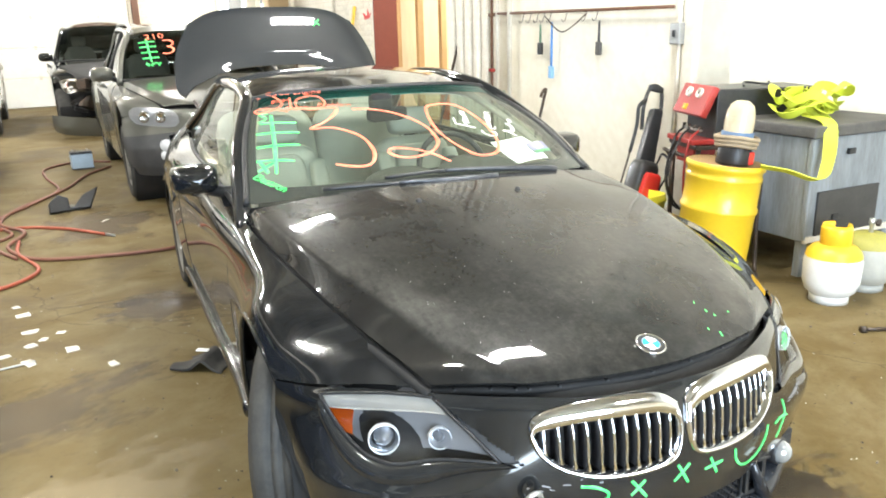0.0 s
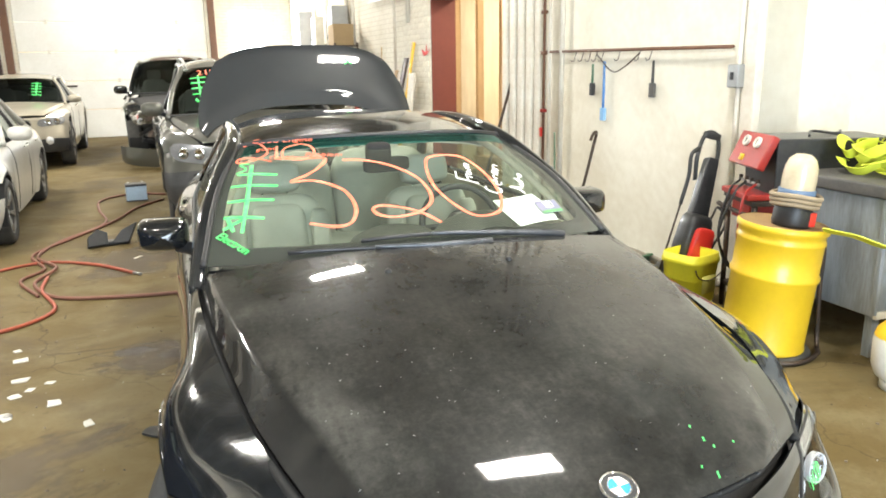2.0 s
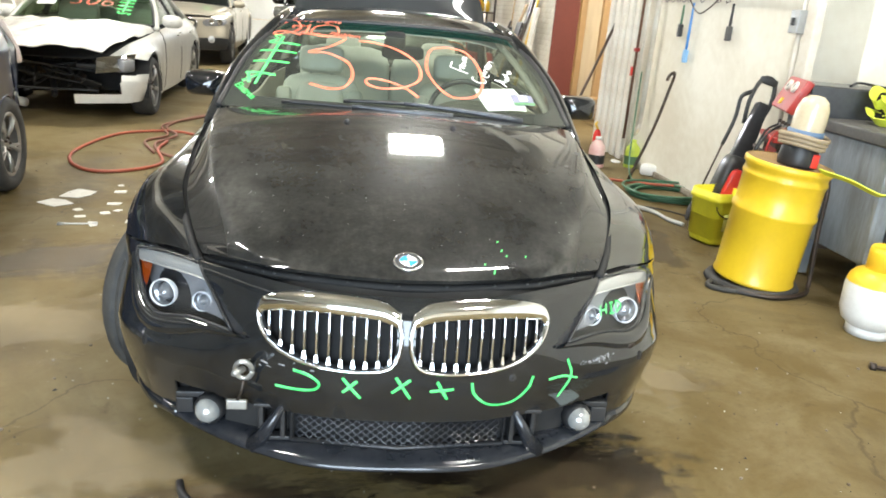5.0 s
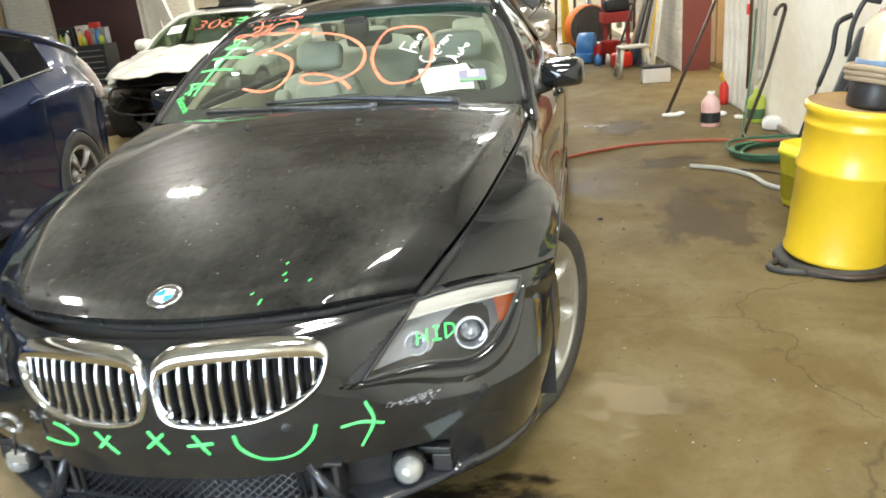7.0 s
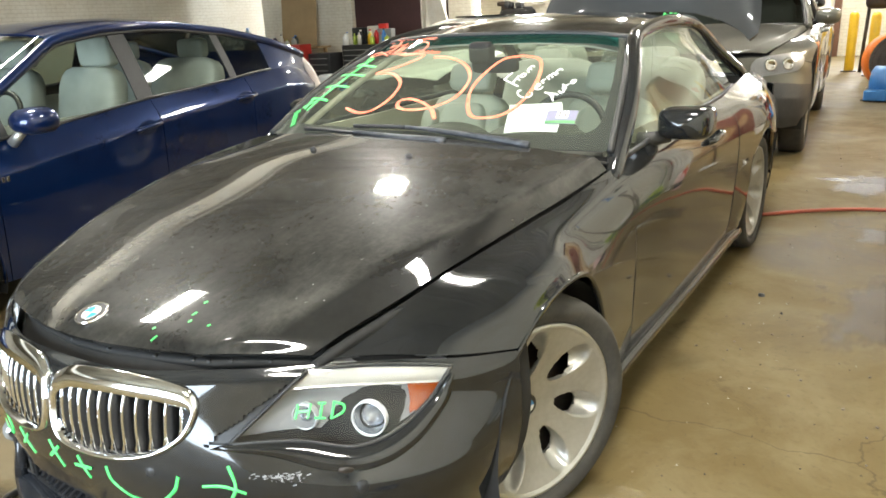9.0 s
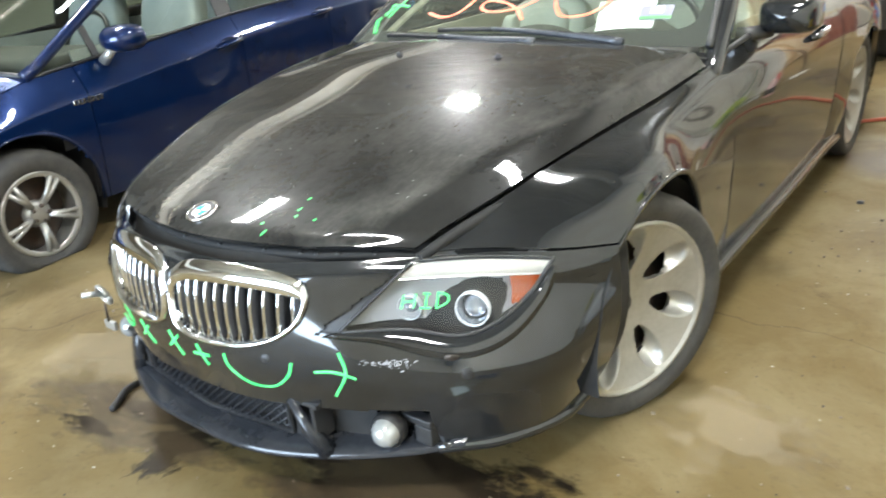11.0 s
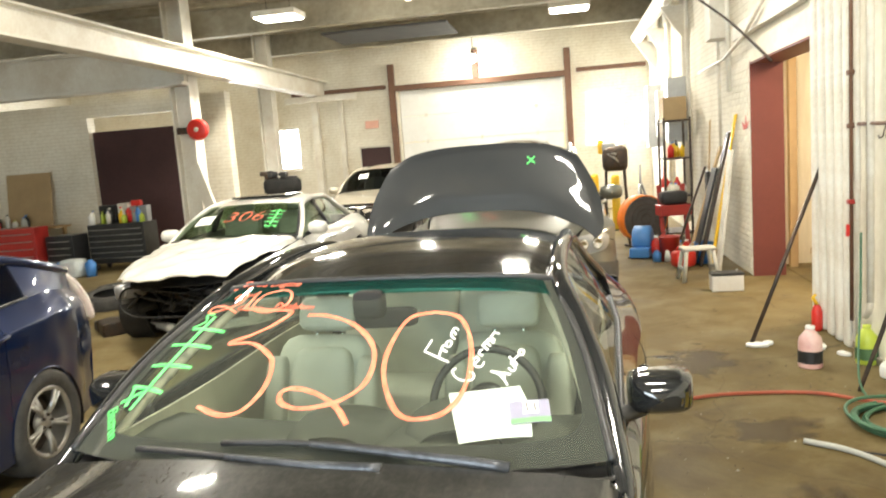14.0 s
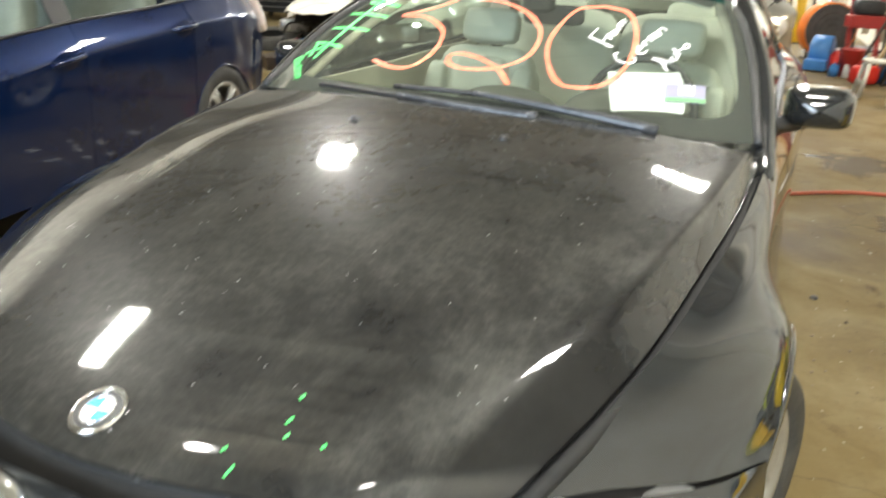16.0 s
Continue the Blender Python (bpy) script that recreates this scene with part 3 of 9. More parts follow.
# red jamb of the opening and the ribbed pier beside it
structure("red_jamb", boxes(((3.095, 8.86, 1.25), (.36, .025, 2.5)), ((3.095, 7.77, 2.465), (.36, 2.2, .025))), STEEL_RED, "oxide red steel door jamb", "door jamb", bevel=.003)
pier_sheet = structure("ribbed_pier", M().box((2.91, 6.14, 2.0), (.02, .94, 4.0)), STEEL_WHITE, "white ribbed sheet metal cladding on the pier", "cladding", smooth=False)
rib_data = M().box((0, 0, 0), (.06, .11, 4.0)).mesh("rib")
for k in range(5):
    part("rib", rib_data, STEEL_WHITE, pier_sheet, smooth=False, bevel=.022).location = (2.89, 5.76 + k * .185, 2.0)
GRIME = mat("dirty_wall_base", (0.18, 0.15, 0.11), 0.8, 0, (0.45, 0.42, 0.36), 0.6, 5, 40, 0.4)
structure("wall_base", boxes(((2.908, 4.4, .03), (.03, 3.1, .06))), GRIME, "dirty crumbling base of the wall", "baseboard", bevel=.02)

for u, v, w, d in [(1.0, 14.9, .72, .52), (-4.1, 12.7, .72, .52), (0.95, 7.3, .76, .42), (-3.4, 6.0, .42, .20), (1.25, 1.95, .76, .32), (-3.85, 2.07, .30, .95), (1.7, -2.2, .72, .52)]:
    f = thing("ceiling_light", "white fluorescent ceiling fixture, lit", "ceiling light", at_room(u, v, 4.30), "ceiling lights")
    part("housing", M().box((0, 0, 0.06), (w + .08, d + .08, 0.10)), STEEL_WHITE, f, bevel=0.01)
    part("diffuser", M().box((0, 0, 0.0), (w, d, 0.02)), LIGHT_PANEL, f, "glowing white diffuser", smooth=False)
    for s in (-w * .3, w * .3):
        part("hanger", M().tube([(s, 0, 0.1), (s, 0, 0.6)], 0.006, 6), STEEL_DARK, f)
    area_lamp("fluorescent_lamp", at_room(u, v, 4.28), w - .02, d - .02, 220 if v > 10 else 150 if u < 0 else 170 if v < 0 else 100, (1.0, 0.95, 0.84))
for u, v, z in ((-1.35, 18.4, 4.0), (-1.6, 12.0, 4.35), (-1.8, .55, 4.35)):
    b = thing("bulb_light", "bare round bulb under a holder, lit", "ceiling light", at_room(u, v, z), "bare bulbs")
    part("bulb", M().lathe([(.002, -.13), (.07, -.11), (.105, -.04), (.085, .03), (.04, .08), (.036, .10)], 20), LIGHT_PANEL, b)
    part("holder", M().lathe([(.03, .07), (.045, .08), (.045, .15), (.002, .16)], 12), PLASTIC_BLACK, b)
    part("rod", M().tube([(0, 0, .15), (0, 0, .6)], .008, 6), STEEL_DARK, b)
    pl = bpy.data.lights.new("bulb_lamp", "POINT")
    pl.energy, pl.color, pl.shadow_soft_size = 80, (1.0, 0.96, 0.86), .1
    new("bulb_lamp", pl).matrix_world = at_room(u, v, z - .2)

# west bay: dark doorway, white piers and boards
structure("west_partition", wall_with_holes(5.9, 3.3, .25, [(2.75, 5.35, 0, 3.0)]), WALL_BRICK, "white painted brick partition with wide opening", "wall", m=at_room(-11.9, 14.2, 0), smooth=False)
structure("maroon_gate", M().box((-7.85, 14.36, 1.35), (2.6, .06, 2.7)), MAROON, "dark maroon sliding gate in the opening", "gate", bevel=.01)
structure("leaning_brace", M().box((0, 0, .95), (.2, .09, 1.9), None), STEEL_WHITE, "white diagonal steel brace at the column", "brace", m=at_room(-5.34, 12.40, 0, 0, 0, -16), bevel=.006)
CARD = mat("brown_cardboard", (0.42, 0.30, 0.16), 0.85, 0, (0.30, 0.21, 0.11), 0.5, 3, 40, 0.08)
solo("leaning_board", M().box((0, 0, .56), (1.05, .03, 1.12)), CARD, "tan fibreboard sheet leaning on the wall", "board", m=at_room(-10.55, 13.88, .812, 0, -6), bevel=.004)
RED_P = mat("bright_red_plastic", (0.65, 0.03, 0.02), 0.4, 0, (0.45, 0.02, 0.015), 0.4, 8, 60, 0.03, 0.3)
reel = thing("hose_reel", "round red hose reel fixed to white column", "hose reel", at_room(-5.70, 12.35, 2.46))
part("drum", M().lathe([(.02, .07), (.15, .07), (.19, .05), (.2, 0), (.19, -.05), (.15, -.07), (.02, -.07)], 28, pose(0, 0, 0, 90, 0, 0)), RED_P, reel)
part("hub", M().lathe([(.001, .085), (.04, .085), (.05, .06)], 16, pose(0, 0, 0, 90, 0, 0)), STEEL_WHITE, reel)
part("bracket", M().box((-.20, .1, 0), (.50, .08, .12)), STEEL_DARK, reel, bevel=.005)

# bricks of the pier beside the red jamb
BRICKS = boxes(((0, 0, 0), (.202, .012, .064)))
brick_data = BRICKS.mesh("brick")
brick_data.materials.append(BRICK_WHITE)
pier = bpy.data.objects["wall_east_far"]
for row in range(33):
    for col in range(5):
        bk = part("brick", brick_data, BRICK_WHITE, pier, smooth=False)
        bk.location = (.135 + col * .2125 + (.05 if row % 2 else -.02), .35 + .004, .042 + row * .075)
# ---- the black coupe ----
YAW = radians(1.65)  # the car stands slightly askew
COUPE = Matrix.Translation((.003, .16, 0)) @ Matrix.Rotation(YAW, 4, "Z") @ Matrix.Translation((0, -.16, 0))


def to_car(x, y):
    """A place on the floor plan in the car's own axes."""
    p = COUPE.inverted() @ Vector((x, y, 0))
    return p.x, p.y


coupe = thing("black_coupe", "black two-door coupe with dusty bonnet and raised boot lid on concrete", "car", COUPE)
HOOD_LINES = (  # centre, ridge and edge of the bonnet, from the nose to the windscreen
    ((0, .097, .710), (.390, .174, .708), (.581, .300, .692)),
    ((0, .165, .737), (.437, .228, .735), (.615, .372, .722)),
    ((0, .350, .786), (.507, .375, .772), (.660, .500, .755)),
    ((0, .650, .849), (.602, .645, .830), (.704, .675, .789)),
    ((0, 1.00, .906), (.683, .960, .878), (.750, 1.01, .828)),
    ((0, 1.24, .943), (.728, 1.20, .905), (.775, 1.24, .848)),
    ((0, 1.455, .968), (.764, 1.49, .926), (.797, 1.54, .874)))


def hood_row(c, r, e):
    c, r, e = (np.array(p) for p in (c, r, e))
    at = lambda k, fall: np.array((r[0] * k, c[1] + (r[1] - c[1]) * k ** 1.8, c[2] + (r[2] - c[2]) * fall))
    out = e - r
    return [tuple(q) for q in (c, at(.34, .09), at(.68, .40), at(.90, .80), at(.985, .985), r + out * (.22, .22, .10), r + out * (.62, .62, .50), e)]


HOOD = [hood_row(*q) for q in HOOD_LINES]
hood_g = net(mirrored(HOOD), 10, 5)
part("bonnet", M().grid(hood_g), PAINT_HOOD, coupe, "dusty black bonnet with chips and green paint dots", solid=0.012)

FENDER = [
    [(.597, .318, .678), (.707, .63, .776), (.753, .90, .810), (.786, 1.18, .836), (.810, 1.60, .880)],
    [(.690, .415, .666), (.790, .66, .744), (.832, .90, .790), (.838, 1.18, .806), (.848, 1.60, .825)],
    [(.811, .530, .642), (.872, .70, .702), (.892, .91, .752), (.866, 1.18, .745), (.874, 1.60, .730)],
    [(.900, .664, .620), (.912, .77, .674), (.918, .93, .704), (.912, 1.09, .667), (.882, 1.60, .560)],
]
FENDER_ON = [(.808, 2.05, .912), (.868, 2.05, .835), (.892, 2.05, .730), (.893, 2.05, .550)]  # the door beyond it
for s in (1, -1):
    g = net([r + [q] for r, q in zip(FENDER, FENDER_ON)], 6, 8)[:, :-8]
    part("fender", M().grid(g if s > 0 else flipx(g), flip=s < 0), PAINT_BLACK, coupe, solid=0.01, offset=0)
BUMP = [
    [(0, .076, .668), (.22, .094, .670), (.42, .182, .674), (.575, .290, .670), (.72, .415, .662), (.825, .532, .638), (.900, .665, .616)],
    [(0, .050, .640), (.22, .068, .641), (.42, .158, .645), (.575, .262, .642), (.73, .388, .630), (.84, .515, .606), (.904, .665, .585)],
    [(0, .028, .592), (.22, .046, .592), (.42, .136, .592), (.575, .240, .585), (.73, .366, .575), (.84, .500, .555), (.908, .665, .535)],
    [(0, .012, .500), (.22, .030, .500), (.43, .110, .495), (.60, .196, .482), (.74, .284, .470), (.855, .442, .462), (.912, .660, .460)],
    [(0, .010, .420), (.22, .026, .420), (.43, .100, .420), (.61, .182, .425), (.745, .262, .425), (.86, .425, .415), (.908, .655, .40)],
    [(0, .028, .335), (.22, .045, .335), (.43, .112, .335), (.61, .195, .335), (.75, .290, .335), (.855, .450, .33), (.890, .650, .32)],
    [(0, .060, .215), (.22, .075, .215), (.43, .140, .215), (.60, .220, .215), (.74, .330, .210), (.825, .480, .21), (.835, .645, .205)],
]
bump_g = net(mirrored(BUMP), 16, 18)


KIDNEY = cr([(.020, .630), (.060, .650), (.130, .658), (.215, .660), (.300, .653), (.365, .638), (.389, .615), (.391, .580), (.372, .540), (.325, .507), (.260, .488), (.180, .480), (.100, .480), (.045, .490), (.020, .520), (.012, .575), (.020, .630)], 5)[:-1]


LAMP_TOP = [(.583, .664), (.63, .664), (.69, .660), (.74, .652), (.785, .641), (.818, .630)]
LAMP_LOW = [(.470, .527), (.54, .530), (.61, .527), (.70, .510), (.757, .524), (.792, .565), (.816, .618)]
LAMP_LEDGE = [(.428, .514), (.545, .499), (.655, .469), (.745, .464), (.797, .490), (.822, .550), (.826, .612)]
LAMP_CORNER = (.416, .521)
HEADLIGHT = [LAMP_CORNER] + [tuple(p) for p in cr(LAMP_LOW, 4)] + [tuple(p) for p in cr(LAMP_TOP, 4)[::-1]]


def in_poly(x, z, poly):
    hit = False
    for (x0, z0), (x1, z1) in zip(poly, poly[1:] + poly[:1]):
        if (z0 > z) != (z1 > z) and x < (x1 - x0) * (z - z0) / (z1 - z0) + x0:
            hit = not hit
    return hit


def keep_bumper(c):
    x, y, z = c
    if in_poly(.2 + (abs(x) - .2) * 1.035, .57 + (z - .57) * 1.07, [tuple(p) for p in KIDNEY]) or in_poly(abs(x), z, HEADLIGHT):
        return False
    return not (z < 0.325 and abs(x) < 0.64)


part("front_bumper", M().grid(bump_g, keep_bumper, flip=True), PAINT_BLACK, coupe, "scratched black front bumper with green marks", solid=0.006, offset=0)

# side panels from the door to the tail
DOOR = [
    [(.806, 1.60, .880), (.808, 2.05, .912), (.810, 2.50, .930), (.806, 3.05, .935)],
    [(.848, 1.60, .825), (.868, 2.05, .835), (.876, 2.50, .840), (.885, 3.05, .845)],
    [(.874, 1.60, .730), (.892, 2.05, .730), (.902, 2.50, .740), (.915, 3.05, .750)],
    [(.882, 1.60, .560), (.893, 2.05, .550), (.898, 2.50, .550), (.912, 3.05, .560)],
    [(.875, 1.60, .340), (.880, 2.05, .320), (.883, 2.50, .320), (.895, 3.05, .330)],
    [(.866, 1.60, .190), (.868, 2.05, .180), (.870, 2.50, .180), (.870, 3.05, .190)],
]
QUARTER = [
    [(.805, 3.05, .935), (.79, 3.40, .945), (.76, 3.80, .955), (.73, 4.20, .950), (.68, 4.62, .925)],
    [(.885, 3.05, .845), (.89, 3.40, .860), (.87, 3.80, .870), (.83, 4.20, .865), (.76, 4.68, .840)],
    [(.915, 3.05, .750), (.925, 3.40, .765), (.925, 3.75, .770), (.89, 4.20, .740), (.82, 4.74, .700)],
    [(.912, 3.05, .560), (.932, 3.36, .600), (.935, 3.70, .690), (.93, 4.04, .620), (.84, 4.76, .560)],
]
LOWFRONT = [
    [(.882, 1.60, .560), (.900, 1.34, .622), (.912, 1.09, .667)],
    [(.878, 1.60, .430), (.900, 1.34, .450), (.912, 1.19, .530)],
    [(.873, 1.60, .300), (.893, 1.38, .310), (.905, 1.25, .380)],
    [(.866, 1.60, .190), (.880, 1.42, .185), (.892, 1.285, .200)],
]
LOWREAR = [
    [(.912, 3.05, .560), (.924, 3.21, .580), (.932, 3.36, .600)],
    [(.895, 3.05, .330), (.915, 3.20, .350), (.928, 3.32, .420)],
    [(.870, 3.05, .190), (.890, 3.20, .185), (.895, 3.30, .200)],
]
TAILSIDE = [
    [(.93, 4.04, .620), (.90, 4.3, .60), (.84, 4.76, .560)],
    [(.92, 4.10, .40), (.89, 4.35, .40), (.83, 4.78, .40)],
    [(.90, 4.12, .25), (.87, 4.35, .24), (.80, 4.72, .25)],
]
# panels run on smoothly into their neighbours
DOOR_BEFORE = [FENDER[k][3] for k in range(4)] + [(.893, 1.38, .31), (.880, 1.42, .185)]
DOOR_AFTER = [QUARTER[k][1] for k in range(4)] + [(.915, 3.30, .35), (.890, 3.30, .185)]
QUARTER_BEFORE = [DOOR[k][2] for k in range(4)]
door_g = net([[a] + r + [b] for a, r, b in zip(DOOR_BEFORE, DOOR, DOOR_AFTER)], 8, 8)[:, 8:-8]
quarter_g = net([[a] + r for a, r in zip(QUARTER_BEFORE, QUARTER)], 8, 8)[:, 8:]
for s in (1, -1):
    side = (lambda g: g) if s > 0 else flipx
    part("door", M().grid(side(door_g), flip=s < 0), PAINT_BLACK, coupe, solid=0.01, offset=0)
    part("quarter_panel", M().grid(side(quarter_g), flip=s < 0), PAINT_BLACK, coupe, solid=0.01, offset=0)
    for nm, n_ in (("sill_front", LOWFRONT), ("sill_rear", LOWREAR), ("tail_side", TAILSIDE)):
        part(nm, M().grid(side(net(n_, 6, 6)), flip=(s < 0) != (nm == "sill_front")), PAINT_BLACK, coupe, solid=0.008, offset=0)
ROOF = [
    [(0, 2.25, 1.295), (.25, 2.26, 1.292), (.46, 2.29, 1.275), (.580, 2.33, 1.250)],
    [(0, 2.60, 1.352), (.26, 2.60, 1.345), (.46, 2.62, 1.325), (.590, 2.64, 1.290)],
    [(0, 3.00, 1.370), (.26, 3.00, 1.362), (.46, 3.00, 1.340), (.590, 3.00, 1.300)],
    [(0, 3.35, 1.345), (.26, 3.35, 1.338), (.45, 3.36, 1.315), (.580, 3.38, 1.270)],
]
part("roof", M().grid(net(mirrored(ROOF), 8, 6)), PAINT_BLACK, coupe, solid=0.012)
WIND = [
    [(0, 1.44, .942), (.32, 1.46, .942), (.60, 1.515, .938), (.785, 1.60, .925)],
    [(0, 1.85, 1.127), (.30, 1.86, 1.128), (.56, 1.885, 1.126), (.715, 1.925, 1.113)],
    [(0, 2.25, 1.296), (.25, 2.255, 1.294), (.47, 2.27, 1.284), (.605, 2.30, 1.266)],
]
wind_g = net(mirrored(WIND), 12, 8)
part("windscreen", M().grid(wind_g), GLASS_WIND, coupe, "laminated windscreen with marker writing").visible_shadow = False
REARGLASS = [
    [(0, 3.35, 1.343), (.26, 3.35, 1.336), (.45, 3.36, 1.312), (.570, 3.38, 1.265)],
    [(0, 3.70, 1.200), (.26, 3.70, 1.195), (.46, 3.70, 1.175), (.620, 3.70, 1.130)],
    [(0, 4.00, 1.010), (.26, 4.00, 1.005), (.48, 3.99, .990), (.680, 3.97, .965)],
]
part("rear_window", M().grid(net(mirrored(REARGLASS), 8, 6)), GLASS_SIDE, coupe).visible_shadow = False
SIDEGLASS = [
    [(.803, 1.66, .892), (.806, 2.05, .916), (.806, 2.50, .932), (.803, 3.05, .937), (.77, 3.50, .95)],
    [(.735, 1.90, 1.03), (.725, 2.15, 1.10), (.715, 2.52, 1.125), (.712, 3.05, 1.12), (.70, 3.45, 1.08)],
    [(.640, 2.22, 1.185), (.625, 2.36, 1.245), (.612, 2.62, 1.282), (.606, 3.02, 1.288), (.615, 3.36, 1.245)],
]
PILLAR_A = [(.812, 1.60, .895), (.762, 1.85, 1.035), (.690, 2.10, 1.165), (.622, 2.32, 1.258), (.600, 2.64, 1.298), (.600, 3.00, 1.306), (.592, 3.38, 1.272), (.65, 3.70, 1.12), (.72, 4.0, .975)]
for s in (1, -1):
    side = (lambda g: g) if s > 0 else flipx
    part("side_window", M().grid(side(net(SIDEGLASS, 6, 6)), flip=s < 0), GLASS_SIDE, coupe).visible_shadow = False
    part("roof_pillar", M().tube(side([tuple(q) for q in cr([(.812, 1.52, .838), (.806, 1.58, .868)] + PILLAR_A[1:], 6)]), [.012, .018, .022, .026, .029, .031] + [.034] * (6 * (len(PILLAR_A)) - 5), 10), PAINT_BLACK, coupe)


CAP_BLUE = mat("cap_enamel_blue", (0.05, 0.22, 0.55), 0.3, 0, (0.04, 0.18, 0.4), 0.4, 30, 90, 0, 0.5)
CAP_WHITE = mat("cap_enamel_white", (0.80, 0.81, 0.82), 0.3, 0, (0.6, 0.62, 0.64), 0.4, 30, 90, 0, 0.5)


def wheel(name, c, side, parent, tyre_r=0.333, rim_r=0.254, width=0.235, spokes=7, steer=0.0):
    """A tyre, a dished rim with oval openings and a dark disc behind it."""
    w = part(name, M().lathe([(tyre_r - .06, -width / 2 + .01), (tyre_r - .025, -width / 2), (tyre_r - .006, -width / 2 + .02), (tyre_r, -width / 2 + .045), *[(tyre_r - d, x) for c_ in (-.05, -.017, .017, .05) for d, x in ((0, c_ - .006), (.007, c_ - .004), (.007, c_ + .004), (0, c_ + .006))], (tyre_r, width / 2 - .045), (tyre_r - .006, width / 2 - .02), (tyre_r - .025, width / 2), (rim_r + .02, width / 2 - .008), (rim_r + .002, width / 2 - .025)], 48), RUBBER, parent, "worn black tyre")
    w.matrix_basis = Matrix.Translation(c) @ Matrix.Rotation(radians(steer), 4, "Z") @ Matrix.Rotation(radians(90 * side), 4, "Y")
    rr = np.linspace(0.0, rim_r, 44)
    n = spokes * 40
    dish = lambda r: .040 + .060 * min(1.0, r / rim_r) ** 1.5

    def window(r, a):
        """How deep a place lies in its window: below 1 inside it."""
        d = ((a / math.tau * spokes) % 1 - 0.5) * math.tau / spokes * r
        lean = d + .10 * (r - rim_r * .6)
        pocket = ((r - rim_r * .66) / (rim_r * .285)) ** 2 + (lean / (rim_r * (.055 + .135 * r / rim_r))) ** 2
        hole = ((r - rim_r * .565) / (rim_r * .205)) ** 2 + ((lean + rim_r * .012) / (rim_r * (.03 + .145 * r / rim_r))) ** 2
        return pocket, hole

    def height(r, a):
        q = window(r, a)[0]
        return dish(r) - (.046 * (1 - q) ** .6 if q < 1 else 0.0)
    g = [[(max(r, .001) * math.cos(math.tau * k / n), max(r, .001) * math.sin(math.tau * k / n), height(r, math.tau * k / n)) for k in range(n)] for r in rr]
    rim = part("rim", M().grid(g, lambda p: window(math.hypot(p[0], p[1]), math.atan2(p[1], p[0]))[1] > 1, close=True, flip=True), ALLOY, w, "silver alloy rim with seven oval pockets", solid=0.014)
    part("rim_lip", M().lathe([(rim_r - .014, .092), (rim_r - .004, .104), (rim_r + .004, .106), (rim_r + .008, .095), (rim_r + .002, .02), (rim_r - .005, -.10)], 48), ALLOY, w)
    part("brake_disc", M().lathe([(.001, .02), (.15, .02), (.15, .0), (rim_r - .01, -.01)], 32), STEEL_DARK, w)
    part("hub_cap", M().lathe([(.001, .049), (.026, .049), (.032, .046), (.036, .036)], 24), PLASTIC_BLACK, w)
    for k in range(4):
        part("cap_quarter", M().lathe([(.001, .0505), (.019, .0505)], 8, None, k * math.pi / 2, (k + 1) * math.pi / 2), CAP_BLUE if k % 2 else CAP_WHITE, w)
    return w


for nm, x, y in (("front_wheel", .772, .910), ("rear_wheel", .800, 3.690)):
    for s in (1, -1):
        wheel(nm, (s * x, y, .328), s, coupe, steer=-23 if y < 2 else 0)
# ---- details of the black coupe ----
class Surf:
    """Points and normals of a grid, looked up by two of its axes."""
    def __init__(self, g, axes, out):
        du, dv = np.gradient(g, axis=0), np.gradient(g, axis=1)
        n = np.cross(du, dv)
        n /= np.linalg.norm(n, axis=2, keepdims=True) + 1e-12
        self.p, self.n, self.axes = g.reshape(-1, 3), n.reshape(-1, 3), axes
        flip = np.sign(self.n @ np.array(out, float))
        self.n *= np.where(flip == 0, 1, flip)[:, None]
        self.skin = 0.0

    def at(self, a, b, lift=0.0):
        i = np.argsort((self.p[:, self.axes[0]] - a) ** 2 + (self.p[:, self.axes[1]] - b) ** 2)[:4]
        k = [x for x in range(3) if x not in self.axes][0]
        vals, wts = [], []
        for j in i:
            p, n = self.p[j], self.n[j]
            d = n[self.axes[0]] * (a - p[self.axes[0]]) + n[self.axes[1]] * (b - p[self.axes[1]])
            vals.append(p[k] - d / n[k] if abs(n[k]) > .15 else p[k])
            wts.append(1 / (1e-6 + (p[self.axes[0]] - a) ** 2 + (p[self.axes[1]] - b) ** 2))
        out = [0.0] * 3
        out[self.axes[0]], out[self.axes[1]] = a, b
        out[k] = float(np.average(vals, weights=wts))
        nn = np.average(self.n[i], axis=0, weights=wts)
        nn /= np.linalg.norm(nn)
        return Vector(out) + Vector(nn) * lift, Vector(nn)


S_HOOD = Surf(hood_g, (0, 1), (0, 0, 1))
S_WIND = Surf(wind_g, (0, 1), (0, -.5, 1))


class OnPlan(Surf):
    """A surface of the car, looked up by places on the floor plan."""
    def at(self, a, b, lift=0.0):
        return super().at(*to_car(a, b), lift)


S_GLASS = OnPlan(wind_g, (0, 1), (0, -.5, 1))
S_BUMP = Surf(net(mirrored(BUMP), 14, 14), (0, 2), (0, -1, 0.1))
S_BUMP.skin = 0.0035


def boxy(t, e=.5):
    c, q = math.cos(t), math.sin(t)
    return math.copysign(abs(c) ** e, c), math.copysign(abs(q) ** e, q)


